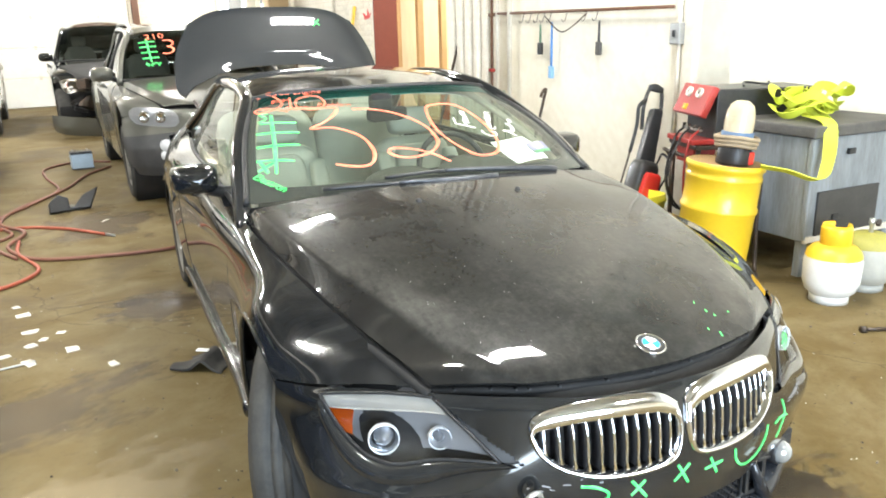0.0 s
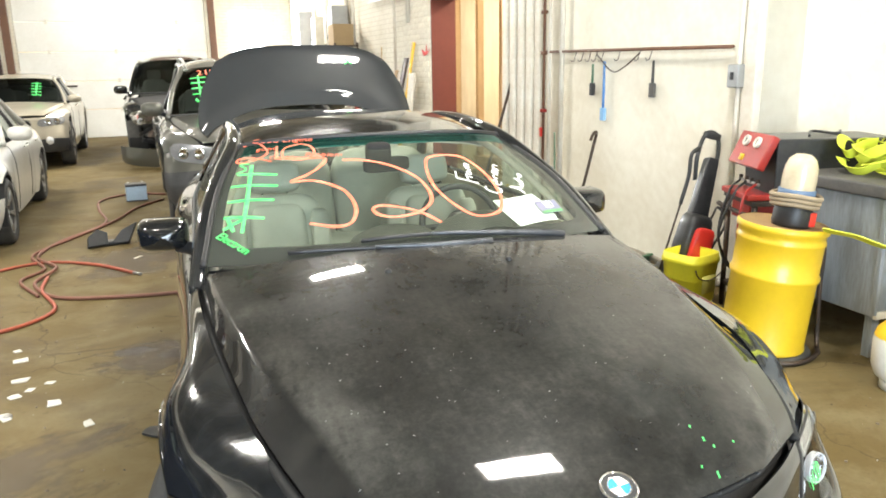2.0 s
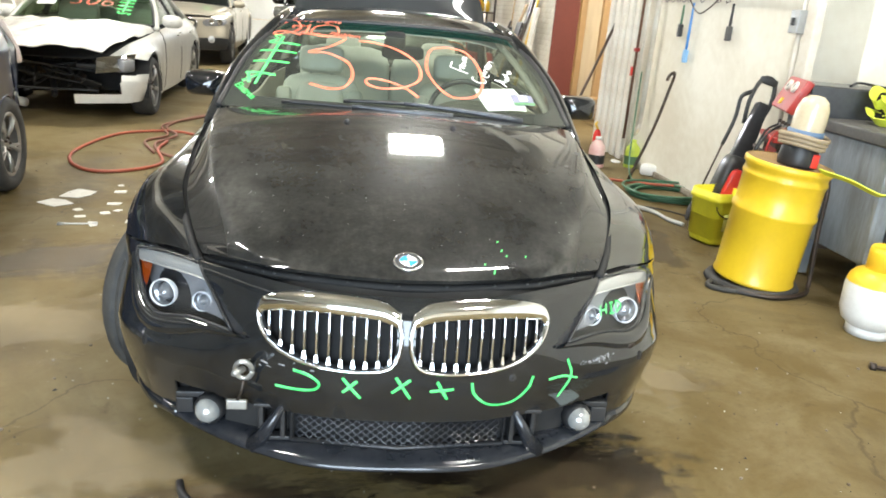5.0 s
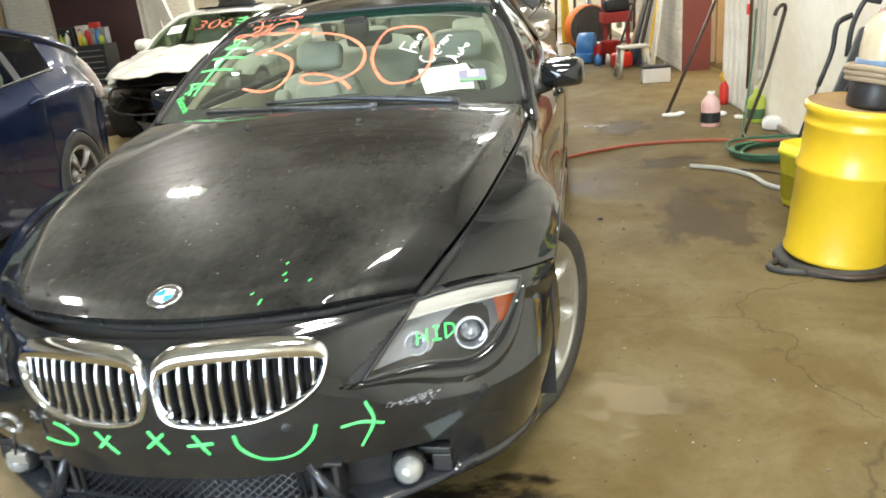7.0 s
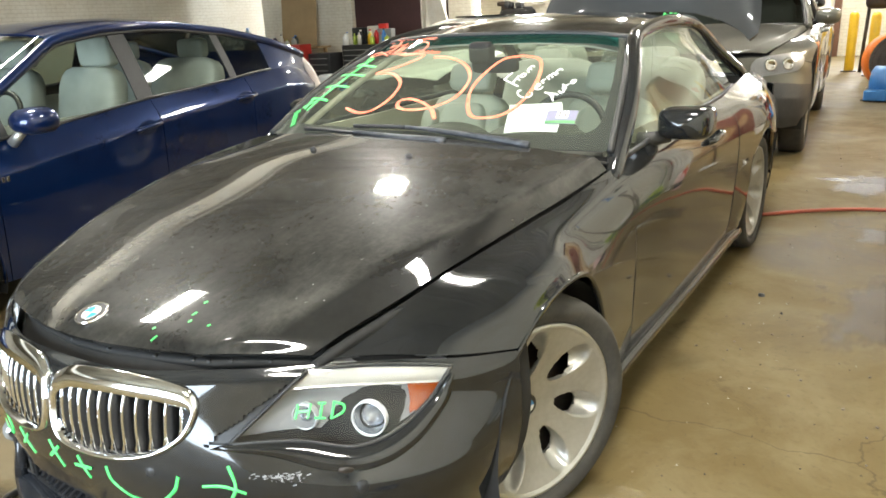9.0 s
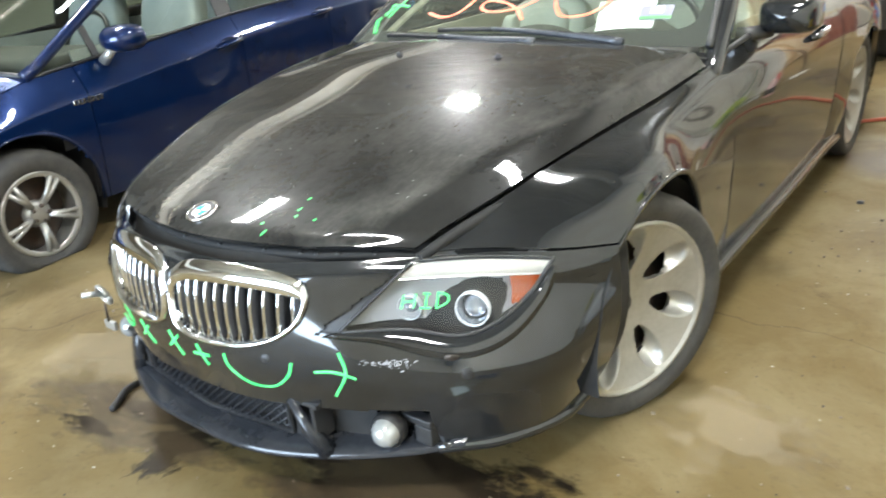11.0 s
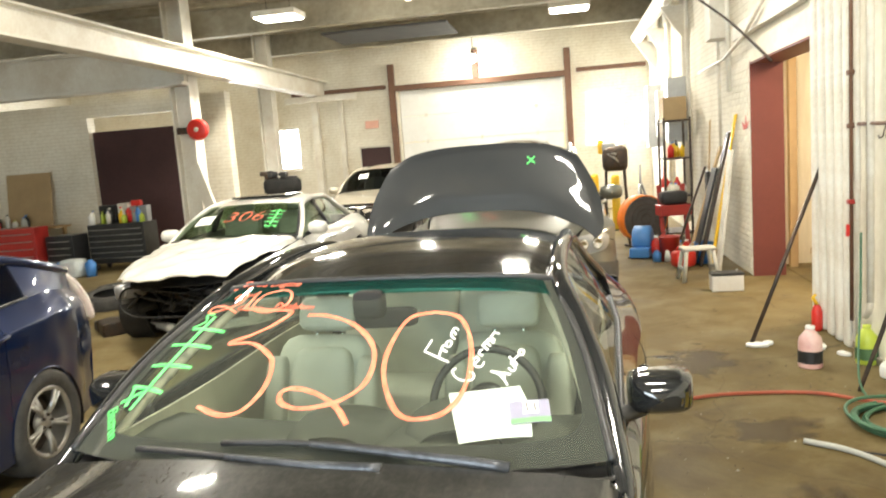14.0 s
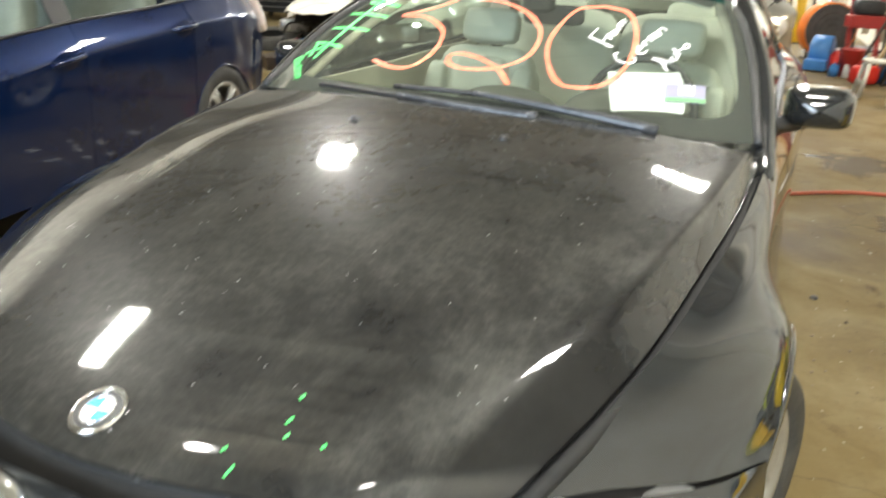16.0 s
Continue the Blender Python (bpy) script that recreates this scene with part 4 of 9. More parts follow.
def stroke(surf, pts, width, lift=0.0015, fine=5):
    """A painted line on a surface: a thin ribbon that follows it."""
    p = cr(pts, fine) if len(pts) > 2 else np.array([np.add(pts[0], np.subtract(pts[1], pts[0]) * t) for t in np.linspace(0, 1, 9)])
    pos = [surf.at(float(a), float(b), surf.skin) for a, b in p]
    g = []
    for i, (q, n) in enumerate(pos):
        d = (pos[min(i + 1, len(pos) - 1)][0] - pos[max(i - 1, 0)][0]).normalized()
        s = d.cross(n).normalized()
        w = width / 2 * (0.95 + 0.06 * math.sin(i * 1.3) + 0.12 * math.sin(i * .37))
        g.append([tuple(q - s * w + n * .0002), tuple(q - s * w * .8 + n * lift), tuple(q + s * w * .8 + n * lift), tuple(q + s * w + n * .0002)])
    return M().grid(g)


def join(*ms):
    out = M()
    for m in ms:
        out.add(m.v, m.f)
    return out


screen_marks = thing("windscreen_writing", "orange, green and white hand-painted marker writing on glass", "writing", COUPE)
for nm, mt, w, pts in (
    ("painted_three", MARK_RED, .0165, [(-.509, 2.102), (-.41, 2.087), (-.317, 2.07), (-.352, 2.005), (-.407, 1.956), (-.471, 1.916), (-.385, 1.912), (-.299, 1.855), (-.264, 1.796), (-.255, 1.711), (-.286, 1.636), (-.348, 1.621), (-.439, 1.654)]),
    ("painted_two", MARK_RED, .0165, [(-.246, 2.05), (-.17, 2.043), (-.067, 1.999), (.014, 1.923), (.053, 1.843), (.055, 1.747), (.011, 1.686), (-.051, 1.656), (-.122, 1.647), (-.177, 1.668), (-.19, 1.704), (-.154, 1.72), (-.078, 1.701), (-.003, 1.657), (.051, 1.598)]),
    ("painted_zero", MARK_RED, .0155, [(.192, 2.064), (.117, 2.034), (.09, 1.937), (.09, 1.823), (.126, 1.722), (.184, 1.642), (.241, 1.629), (.309, 1.658), (.346, 1.738), (.349, 1.848), (.318, 1.968), (.269, 2.044), (.192, 2.064)]),
    ("painted_two_small", MARK_RED, .011, [(-.638, 2.262), (-.583, 2.268), (-.544, 2.175), (-.577, 2.125), (-.650, 2.115), (-.672, 2.135), (-.661, 2.155), (-.612, 2.140), (-.534, 2.082)]),
    ("painted_one_small", MARK_RED, .012, [(-.500, 2.205), (-.516, 2.095)]),
    ("painted_zero_small", MARK_RED, .011, [(-.403, 2.204), (-.472, 2.177), (-.482, 2.104), (-.407, 2.075), (-.354, 2.118), (-.364, 2.178), (-.403, 2.204)]),
):
    part(nm, stroke(S_GLASS, pts, w, fine=8 if len(pts) > 4 else 5), mt, screen_marks)


def scribble(a, b, h, n, seed):
    """A line of small handwriting that cannot be read."""
    r = random.Random(seed)
    return [(a[0] + (b[0] - a[0]) * i / n + r.uniform(-.004, .004), a[1] + (b[1] - a[1]) * i / n + h * r.uniform(-.5, .5) * (1 if i % 2 else -1)) for i in range(n + 1)]


part("green_ladder_stem", stroke(S_GLASS, [(-.615, 2.075), (-.648, 1.85), (-.682, 1.665)], .016), MARK_GREEN, screen_marks)
for a, b in (((-.672, 2.022), (-.522, 1.976)), ((-.706, 1.945), (-.528, 1.898)), ((-.723, 1.851), (-.550, 1.811)), ((-.742, 1.771), (-.596, 1.715)), ((-.747, 1.711), (-.676, 1.732)), ((-.728, 1.76), (-.711, 1.684))):
    part("green_rung", stroke(S_GLASS, [a, b], .015), MARK_GREEN, screen_marks)
part("green_curl", stroke(S_GLASS, [(-.624, 2.092), (-.66, 2.103), (-.64, 2.053), (-.68, 2.034)], .010), MARK_GREEN, screen_marks)


def text_mesh(body, size, depth=0.0008, thin=0.0):
    """Letters of the built-in font as a mesh lying in xy, centred."""
    c = bpy.data.curves.new("letters", "FONT")
    c.body, c.size, c.extrude, c.align_x, c.align_y, c.resolution_u = body, size, depth, "CENTER", "CENTER", 3
    c.offset, c.shear = -thin * size, 0.15 if thin else 0.0
    ob = new("letters", c)
    me = bpy.data.meshes.new_from_object(ob.evaluated_get(bpy.context.evaluated_depsgraph_get()))
    bpy.data.objects.remove(ob)
    bpy.data.curves.remove(c)
    return me


def on_surface(surf, a, b, toward, lift):
    """A pose on a surface, x along the way from (a) to (toward)."""
    p, n = surf.at(*a, lift)
    q, _ = surf.at(*toward, lift)
    x = (q - p).normalized()
    y = n.cross(x).normalized()
    x = y.cross(n)
    return Matrix(((x.x, y.x, n.x, p.x), (x.y, y.y, n.y, p.y), (x.z, y.z, n.z, p.z), (0, 0, 0, 1)))


for word, a, b, size in (("Good Engine", (-.475, 2.245), (-.33, 2.222), .050), ("good", (-.545, 2.190), (-.49, 2.183), .044), ("Color", (-.495, 2.104), (-.43, 2.098), .042), ("Problem", (-.318, 2.098), (-.23, 2.086), .046)):
    part("small_red_word", text_mesh(word, size, thin=.012), MARK_RED, screen_marks, m=on_surface(S_GLASS, a, None, b, .002), smooth=False)
part("green_word", text_mesh("Electron", .050, thin=-.004), MARK_GREEN, screen_marks, m=on_surface(S_GLASS, (-.716, 1.628), None, (-.667, 1.562), .003), smooth=False)
HAND = (  # hand-painted strokes of the words From German Auto
    ("white_from", (((.246, 1.872), (.331, 1.828)), ((.247, 1.871), (.259, 1.923)), ((.295, 1.848), (.295, 1.878)), ((.294, 1.884), (.318, 1.870)), ((.299, 1.882), (.296, 1.895), (.303, 1.899)), ((.312, 1.920), (.306, 1.910), (.310, 1.894), (.319, 1.893), (.323, 1.904), (.319, 1.917), (.312, 1.920)), ((.314, 1.944), (.330, 1.926)), ((.318, 1.940), (.313, 1.959), (.320, 1.961), (.332, 1.945)), ((.319, 1.960), (.317, 1.975), (.325, 1.977), (.337, 1.966)))),
    ("white_german", (((.356, 1.803), (.349, 1.802), (.346, 1.794), (.355, 1.776), (.373, 1.763), (.396, 1.761), (.410, 1.770), (.407, 1.789), (.392, 1.794)), ((.406, 1.827), (.415, 1.841), (.409, 1.851), (.401, 1.846), (.402, 1.830), (.411, 1.816), (.426, 1.816), (.432, 1.834)), ((.409, 1.870), (.426, 1.857)), ((.413, 1.868), (.414, 1.881), (.422, 1.883)), ((.417, 1.903), (.438, 1.882)), ((.423, 1.899), (.423, 1.916), (.445, 1.897)), ((.431, 1.912), (.431, 1.930), (.452, 1.912)), ((.436, 1.944), (.454, 1.923)), ((.440, 1.942), (.444, 1.958), (.453, 1.960), (.464, 1.951)))),
    ("white_auto", (((.455, 1.800), (.514, 1.792)), ((.455, 1.800), (.481, 1.789), (.497, 1.771), (.509, 1.752)), ((.492, 1.794), (.498, 1.773)), ((.504, 1.816), (.517, 1.805), (.524, 1.815), (.517, 1.827), (.508, 1.835)), ((.517, 1.828), (.528, 1.825)), ((.501, 1.860), (.528, 1.833)), ((.508, 1.839), (.527, 1.865)), ((.533, 1.893), (.528, 1.884), (.530, 1.871), (.539, 1.869), (.543, 1.880), (.540, 1.890), (.533, 1.893)))),
)
for nm, lines in HAND:
    part(nm, join(*[stroke(S_WIND, q, .0072, fine=4) for q in lines]), MARK_WHITE, screen_marks)
paper_g = [[tuple(S_GLASS.at(*np.add(np.multiply(p, 1 - t), np.multiply(q, t)), -.006 - .004 * math.sin(3 * t + s))[0]) for t in np.linspace(0, 1, 6)] for s, (p, q) in enumerate(((((.306, 1.728)), (.498, 1.776)), ((.326, 1.672), (.522, 1.730)), ((.346, 1.620), (.540, 1.672)), ((.366, 1.570), (.549, 1.621))))]
solo("paper_note", M().grid(paper_g), PAPER, "blank white sheet of paper inside the windscreen", "paper", m=COUPE, solid=.001)
STICK = mat("grey_violet_sticker", (0.22, 0.21, 0.30), 0.5, 0, (0.16, 0.17, 0.22), 0.5, 20, 60)
STICK_G = mat("green_sticker_edge", (0.12, 0.32, 0.12), 0.5, 0, (0.08, 0.2, 0.1), 0.5, 20, 60)
stick = thing("inspection_sticker", "small grey and violet inspection sticker numbered 11 inside windscreen", "sticker", COUPE)


def glass_quad(p, q, r, s, lift):
    return M().grid([[tuple(S_GLASS.at(*np.add(np.multiply(a, 1 - t), np.multiply(b, t)), lift)[0]) for t in np.linspace(0, 1, 5)] for a, b in ((p, q), (np.multiply(np.add(p, s), .5), np.multiply(np.add(q, r), .5)), (s, r))])


part("backing", glass_quad((.476, 1.709), (.579, 1.740), (.593, 1.672), (.492, 1.639), .0030), STICK, stick)
part("green_strip", glass_quad((.489, 1.655), (.590, 1.688), (.593, 1.674), (.492, 1.641), .0040), STICK_G, stick)
part("white_box", glass_quad((.512, 1.714), (.552, 1.726), (.558, 1.690), (.519, 1.678), .0040), PAPER, stick)
part("number", text_mesh("11", .042), PLASTIC_BLACK, stick, m=on_surface(S_GLASS, (.536, 1.702), None, (.57, 1.712), .0052), smooth=False)

# teal band and dark rim of the windscreen
part("sun_band", M().grid([[tuple(S_WIND.at(x, 2.245 - .085 * k / 3 + .03 * (x / .6) ** 2, .0015)[0]) for x in np.linspace(-.57 - .01 * k, .57 + .01 * k, 21)] for k in range(4)]), GLASS_BAND, coupe, "teal sun band on the glass").visible_shadow = False
rim_pts = [tuple(p) for p in wind_g[:, 0]] + [tuple(p) for p in wind_g[-1, 1:]] + [tuple(p) for p in wind_g[::-1, -1][1:]]
part("windscreen_seal", M().tube(rim_pts, .012, 8), PLASTIC_BLACK, coupe)


def on_glass(u, v, lift):
    """A point of the windscreen: u from -1 to 1 across, v from 0 at the foot to 1 at the head."""
    a, b = v * (wind_g.shape[0] - 1), (u + 1) / 2 * (wind_g.shape[1] - 1)
    i, j = min(int(a), wind_g.shape[0] - 2), min(int(b), wind_g.shape[1] - 2)
    fa, fb = a - i, b - j
    p = (wind_g[i, j] * (1 - fb) + wind_g[i, j + 1] * fb) * (1 - fa) + (wind_g[i + 1, j] * (1 - fb) + wind_g[i + 1, j + 1] * fb) * fa
    return tuple(p + np.array((0, -.4 * lift, .9 * lift)))


border = []
for k in (0.0, .25, .5, .75, 1.0):
    row = []
    for t in np.linspace(0, math.tau, 120, False):
        c, q = boxy(t, .22)
        ou, ov = max(-1, min(1, c * 1.06)), max(0, min(1, .5 + .5 * q * 1.06))
        iu, iv = c * .905, .535 + (.425 if q > 0 else .435) * q
        row.append(on_glass(ou + (iu - ou) * k, ov + (iv - ov) * k, -.004))
    border.append(row)
frit = M().grid(border, close=True)
part("windscreen_border", frit, VOID, coupe, "black printed border of the glass")
part("cowl", M().grid([[(x, 1.395 + .17 * (x / .79) ** 2 + dy, .955 - .045 * (x / .79) ** 2 + dz) for x in np.linspace(-.79, .79, 25)] for dy, dz in ((0, -.012), (.03, -.03), (.07, -.012))]), PLASTIC_BLACK, coupe, "black plastic cowl under the wipers", solid=.008)

# wipers
WIPER_GREY = mat("worn_wiper_metal", (0.035, 0.038, 0.045), 0.35, 0.4, (0.16, 0.17, 0.19), 0.5, 14, 60, 0.05)
for blade, arm in ((((-.50, 1.520), (-.21, 1.478), (.02, 1.458)), ((-.20, 1.470), (.02, 1.448), (.23, 1.446))), (((-.24, 1.522), (.03, 1.520), (.28, 1.506)), ((.02, 1.510), (.28, 1.492), (.54, 1.486)))):
    w = part("wiper_blade", M().tube([tuple(S_WIND.at(a, b, .014)[0]) for a, b in cr(blade, 6)], .009, 6), PLASTIC_BLACK, coupe, "black rubber wiper blade")
    part("wiper_arm", M().tube([tuple(S_WIND.at(a, b, .024)[0]) for a, b in cr(arm, 6)], [.007 + .0006 * k for k in range(13)], 8), WIPER_GREY, w, "grey metal wiper arm")
for x, y in ((-.213, 1.237), (.213, 1.237)):
    p, n = S_HOOD.at(x, y)
    part("washer_nozzle", M().lathe([(.012, 0), (.012, .006), (.006, .012), (.001, .013)], 12, Matrix.Translation(p)), PLASTIC_BLACK, coupe)

# sheets painted near-black for the shade behind openings and joints; underbody and arch liners
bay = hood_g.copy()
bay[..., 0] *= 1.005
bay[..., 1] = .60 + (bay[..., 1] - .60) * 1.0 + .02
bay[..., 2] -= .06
part("engine_bay", M().grid(bay), VOID, coupe, "near-black sheet painted for the shade under the bonnet", solid=.01)
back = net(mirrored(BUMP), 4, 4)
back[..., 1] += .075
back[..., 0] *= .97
part("bumper_core", M().grid(back), VOID, coupe, "near-black sheet painted for the shade behind the bumper", solid=.02)
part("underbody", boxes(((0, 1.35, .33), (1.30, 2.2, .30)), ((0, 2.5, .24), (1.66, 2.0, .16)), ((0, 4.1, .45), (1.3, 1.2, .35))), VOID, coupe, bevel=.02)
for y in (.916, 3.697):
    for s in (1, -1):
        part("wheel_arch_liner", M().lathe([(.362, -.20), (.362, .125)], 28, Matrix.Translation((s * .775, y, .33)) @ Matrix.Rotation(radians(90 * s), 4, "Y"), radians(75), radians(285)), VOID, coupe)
# bonnet seal strip along the front joint
seal = [(x, y + .030, z - .034) for x, y, z in [tuple(p) for p in hood_g[0]]]
part("bonnet_seal", M().tube(seal, .012, 8), VOID, coupe, "black rubber seal with clips")
for i in range(4, len(seal) - 4, 5):
    part("seal_clip", M().lathe([(.001, .005), (.005, .004), (.006, 0)], 8, Matrix.Translation(Vector(seal[i]) + Vector((0, -.010, .007)))), PLASTIC_BLACK, coupe)
for s in (1, -1):
    e = hood_g[:, -1 if s > 0 else 0]
    part("fender_joint", M().tube([(x + s * .007, y, z - .026) for x, y, z in e], .014, 6), VOID, coupe)
    part("door_joint", M().tube([(s * (x + .0035), y, z) for x, y, z in cr([(.867, 1.60, .20), (.875, 1.60, .34), (.882, 1.60, .56), (.874, 1.60, .73), (.848, 1.60, .825), (.804, 1.60, .882)], 5)], .0014, 6), VOID, coupe)
    part("door_joint_rear", M().tube([(s * (x + .0035), y, z) for x, y, z in cr([(.872, 3.05, .20), (.897, 3.05, .33), (.914, 3.05, .56), (.917, 3.05, .75), (.887, 3.05, .845), (.807, 3.05, .933)], 5)], .0018, 6), VOID, coupe)
    part("belt_trim", M().tube([(s * (x + .006), y, z) for x, y, z in cr(SIDEGLASS[0], 5)], .010, 8), PLASTIC_BLACK, coupe)
    sill = cr([(.892, 1.30, .205), (.880, 1.6, .20), (.882, 2.3, .19), (.888, 3.0, .20), (.90, 3.26, .205)], 5)
    part("sill_trim", M().tube([(s * x, y, z) for x, y, z in sill], .028, 8), PAINT_BLACK, coupe, "glossy black sill")
    h = part("door_handle", M().tube([(s * x, y, z) for x, y, z in cr([(.895, 2.50, .812), (.918, 2.53, .816), (.918, 2.68, .822), (.898, 2.72, .824)], 4)], .014, 8), PAINT_BLACK, coupe)
    lip = [(s * x, y, z) for x, y, z in cr([(.896, .662, .60), (.913, .77, .674), (.919, .93, .704), (.914, 1.09, .668), (.912, 1.19, .55), (.905, 1.26, .36), (.892, 1.285, .21)], 6)]
    part("arch_lip", M().tube(lip, .009, 6), PAINT_BLACK, coupe)

# door mirrors
MIRROR_IN = mat("mirror_glass", (0.85, 0.86, 0.87), 0.02, 1.0)
for s, mx in ((1, .925), (-1, -.925)):
    ring = np.linspace(0, math.tau, 28, False)
    mr = part("door_mirror", M().grid([[(mx + .097 * k * boxy(t)[0], 2.00 + .075 * d + .25 * (abs(mx + .097 * k * boxy(t)[0]) - abs(mx)) * .4, .966 + .060 * k * boxy(t, .42)[1]) for t in ring] for d, k in ((1.0, .92), (.8, 1.0), (.2, 1.0), (-.3, .95), (-.7, .80), (-.95, .50), (-1.02, .05))], close=True, flip=True), PAINT_BLACK, coupe, "glossy black door mirror")
    part("mirror_glass", M().grid([[(mx + .084 * k * boxy(t)[0], 2.068 + .1 * (abs(mx + .084 * k * boxy(t)[0]) - abs(mx)), .966 + .050 * k * boxy(t, .42)[1]) for t in ring] for k in (.01, 1)], close=True), MIRROR_IN, mr)
    part("mirror_arm", M().tube([(s * .77, 1.95, .905), (s * .80, 1.95, .908), (mx - s * .05, 1.99, .920)], [.032, .028, .024], 10), PLASTIC_BLACK, mr)

# kidney grilles
def kidney_ring(s, grow, drop=0.0):
    """The outline of one kidney, grown outwards; drop lowers its upper edge."""
    d = np.roll(KIDNEY, -1, 0) - np.roll(KIDNEY, 1, 0)
    d /= np.linalg.norm(d, axis=1, keepdims=True)
    q = KIDNEY + grow * np.stack([-d[:, 1], d[:, 0]], 1)
    return [(s * x, z - drop * min(1, max(0, (z - .585) / .05))) for x, z in q]


for s in (1, -1):
    rows = []
    for grow, drop, out in ((.006, 0, .000), (.006, 0, .008), (.002, .0, .014), (-.002, .014, .017), (-.006, .028, .013), (-.008, .032, -.012)):
        rows.append([tuple(S_BUMP.at(x, z, out)[0]) for x, z in kidney_ring(s, grow, drop)])
    ring = part("kidney_frame", M().grid(rows, close=True, flip=s < 0), CHROME, coupe, "chrome kidney grille frame")
    # a near-black sheet paints the shade behind the slats
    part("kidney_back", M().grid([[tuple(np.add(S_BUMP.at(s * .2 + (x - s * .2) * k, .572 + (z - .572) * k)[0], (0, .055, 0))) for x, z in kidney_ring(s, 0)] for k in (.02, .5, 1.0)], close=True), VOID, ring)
    for i in range(11):
        x = s * (.040 + .0325 * i)
        near = KIDNEY[np.abs(KIDNEY[:, 0] - abs(x)) < .022]
        z0, z1 = near[:, 1].min() + .006, near[:, 1].max() - .030
        if z1 < .58:
            continue
        g, e = [], []
        for t in np.linspace(0, 1, 8):
            z = z0 + (z1 - z0) * t
            p, _ = S_BUMP.at(x, z)
            y = p.y - .004 + .010 * (1 - t) * (1 - t)
            g.append([(x - .0026, y + .002, z), (x + .0026, y + .002, z), (x + .0020, y + .045, z), (x - .0020, y + .045, z)])
            e.append([(x - .0032, y + .0030, z), (x - .0020, y - .001, z), (x + .0020, y - .001, z), (x + .0032, y + .0030, z)])
        sl = part("grille_slat", M().grid(g, close=True), PLASTIC_BLACK, ring)
        part("slat_edge", M().grid(e), CHROME, sl, "bright chrome slat edge")
        part("slat_foot", M().prism([(-.006, 0), (.006, 0), (.002, .028), (-.002, .028)], .004, Matrix.Translation((x, S_BUMP.at(x, z0)[0].y + .004, z0 - .002)) @ Matrix.Rotation(radians(78), 4, "X")), CHROME, sl, smooth=False)

# emblem: plain quarters of white and blue in a dark ring
EMB_BLUE = mat("enamel_blue", (0.05, 0.30, 0.75), 0.25, 0, (0.04, 0.24, 0.6), 0.4, 30, 90, 0, 0.5)
EMB_WHITE = mat("enamel_white", (0.85, 0.86, 0.88), 0.25, 0, (0.7, 0.72, 0.74), 0.4, 30, 90, 0, 0.5)
em = on_surface(S_HOOD, (0, .163), None, (.05, .164), .001)
emb = part("round_emblem", M().lathe([(.0415, 0), (.0415, .005), (.039, .007), (.037, .005)], 40, em), CHROME, coupe, "round emblem with blue and white quarters")
part("emblem_ring", M().lathe([(.001, .0045), (.038, .0045)], 40, em), PLASTIC_BLACK, emb)
part("emblem_inner_ring", M().lathe([(.0255, .0045), (.0255, .0066), (.0238, .0066), (.0238, .0045)], 40, em), CHROME, emb)
for k in range(4):
    part("emblem_quarter", M().lathe([(.0005, .0058), (.0238, .0058)], 10, em, k * math.pi / 2 + .12, (k + 1) * math.pi / 2 + .12), EMB_BLUE if k % 2 else EMB_WHITE, emb)

# headlights
LAMP_SILVER = mat("satin_silver_lamp_trim", (0.52, 0.51, 0.47), 0.22, 0.6, (0.75, 0.74, 0.70), 0.4, 12, 60)
LAMP_GLASS = mat("projector_glass", (0.30, 0.31, 0.33), 0.05, 0.6, (0.2, 0.21, 0.22), 0.4, 20, 60, 0, 0.6)
def lamp_edge(t, top):
    a = LAMP_TOP if top else LAMP_LOW
    c = cr(a, 8)
    return c[min(len(c) - 1, int(round(t * (len(c) - 1))))]


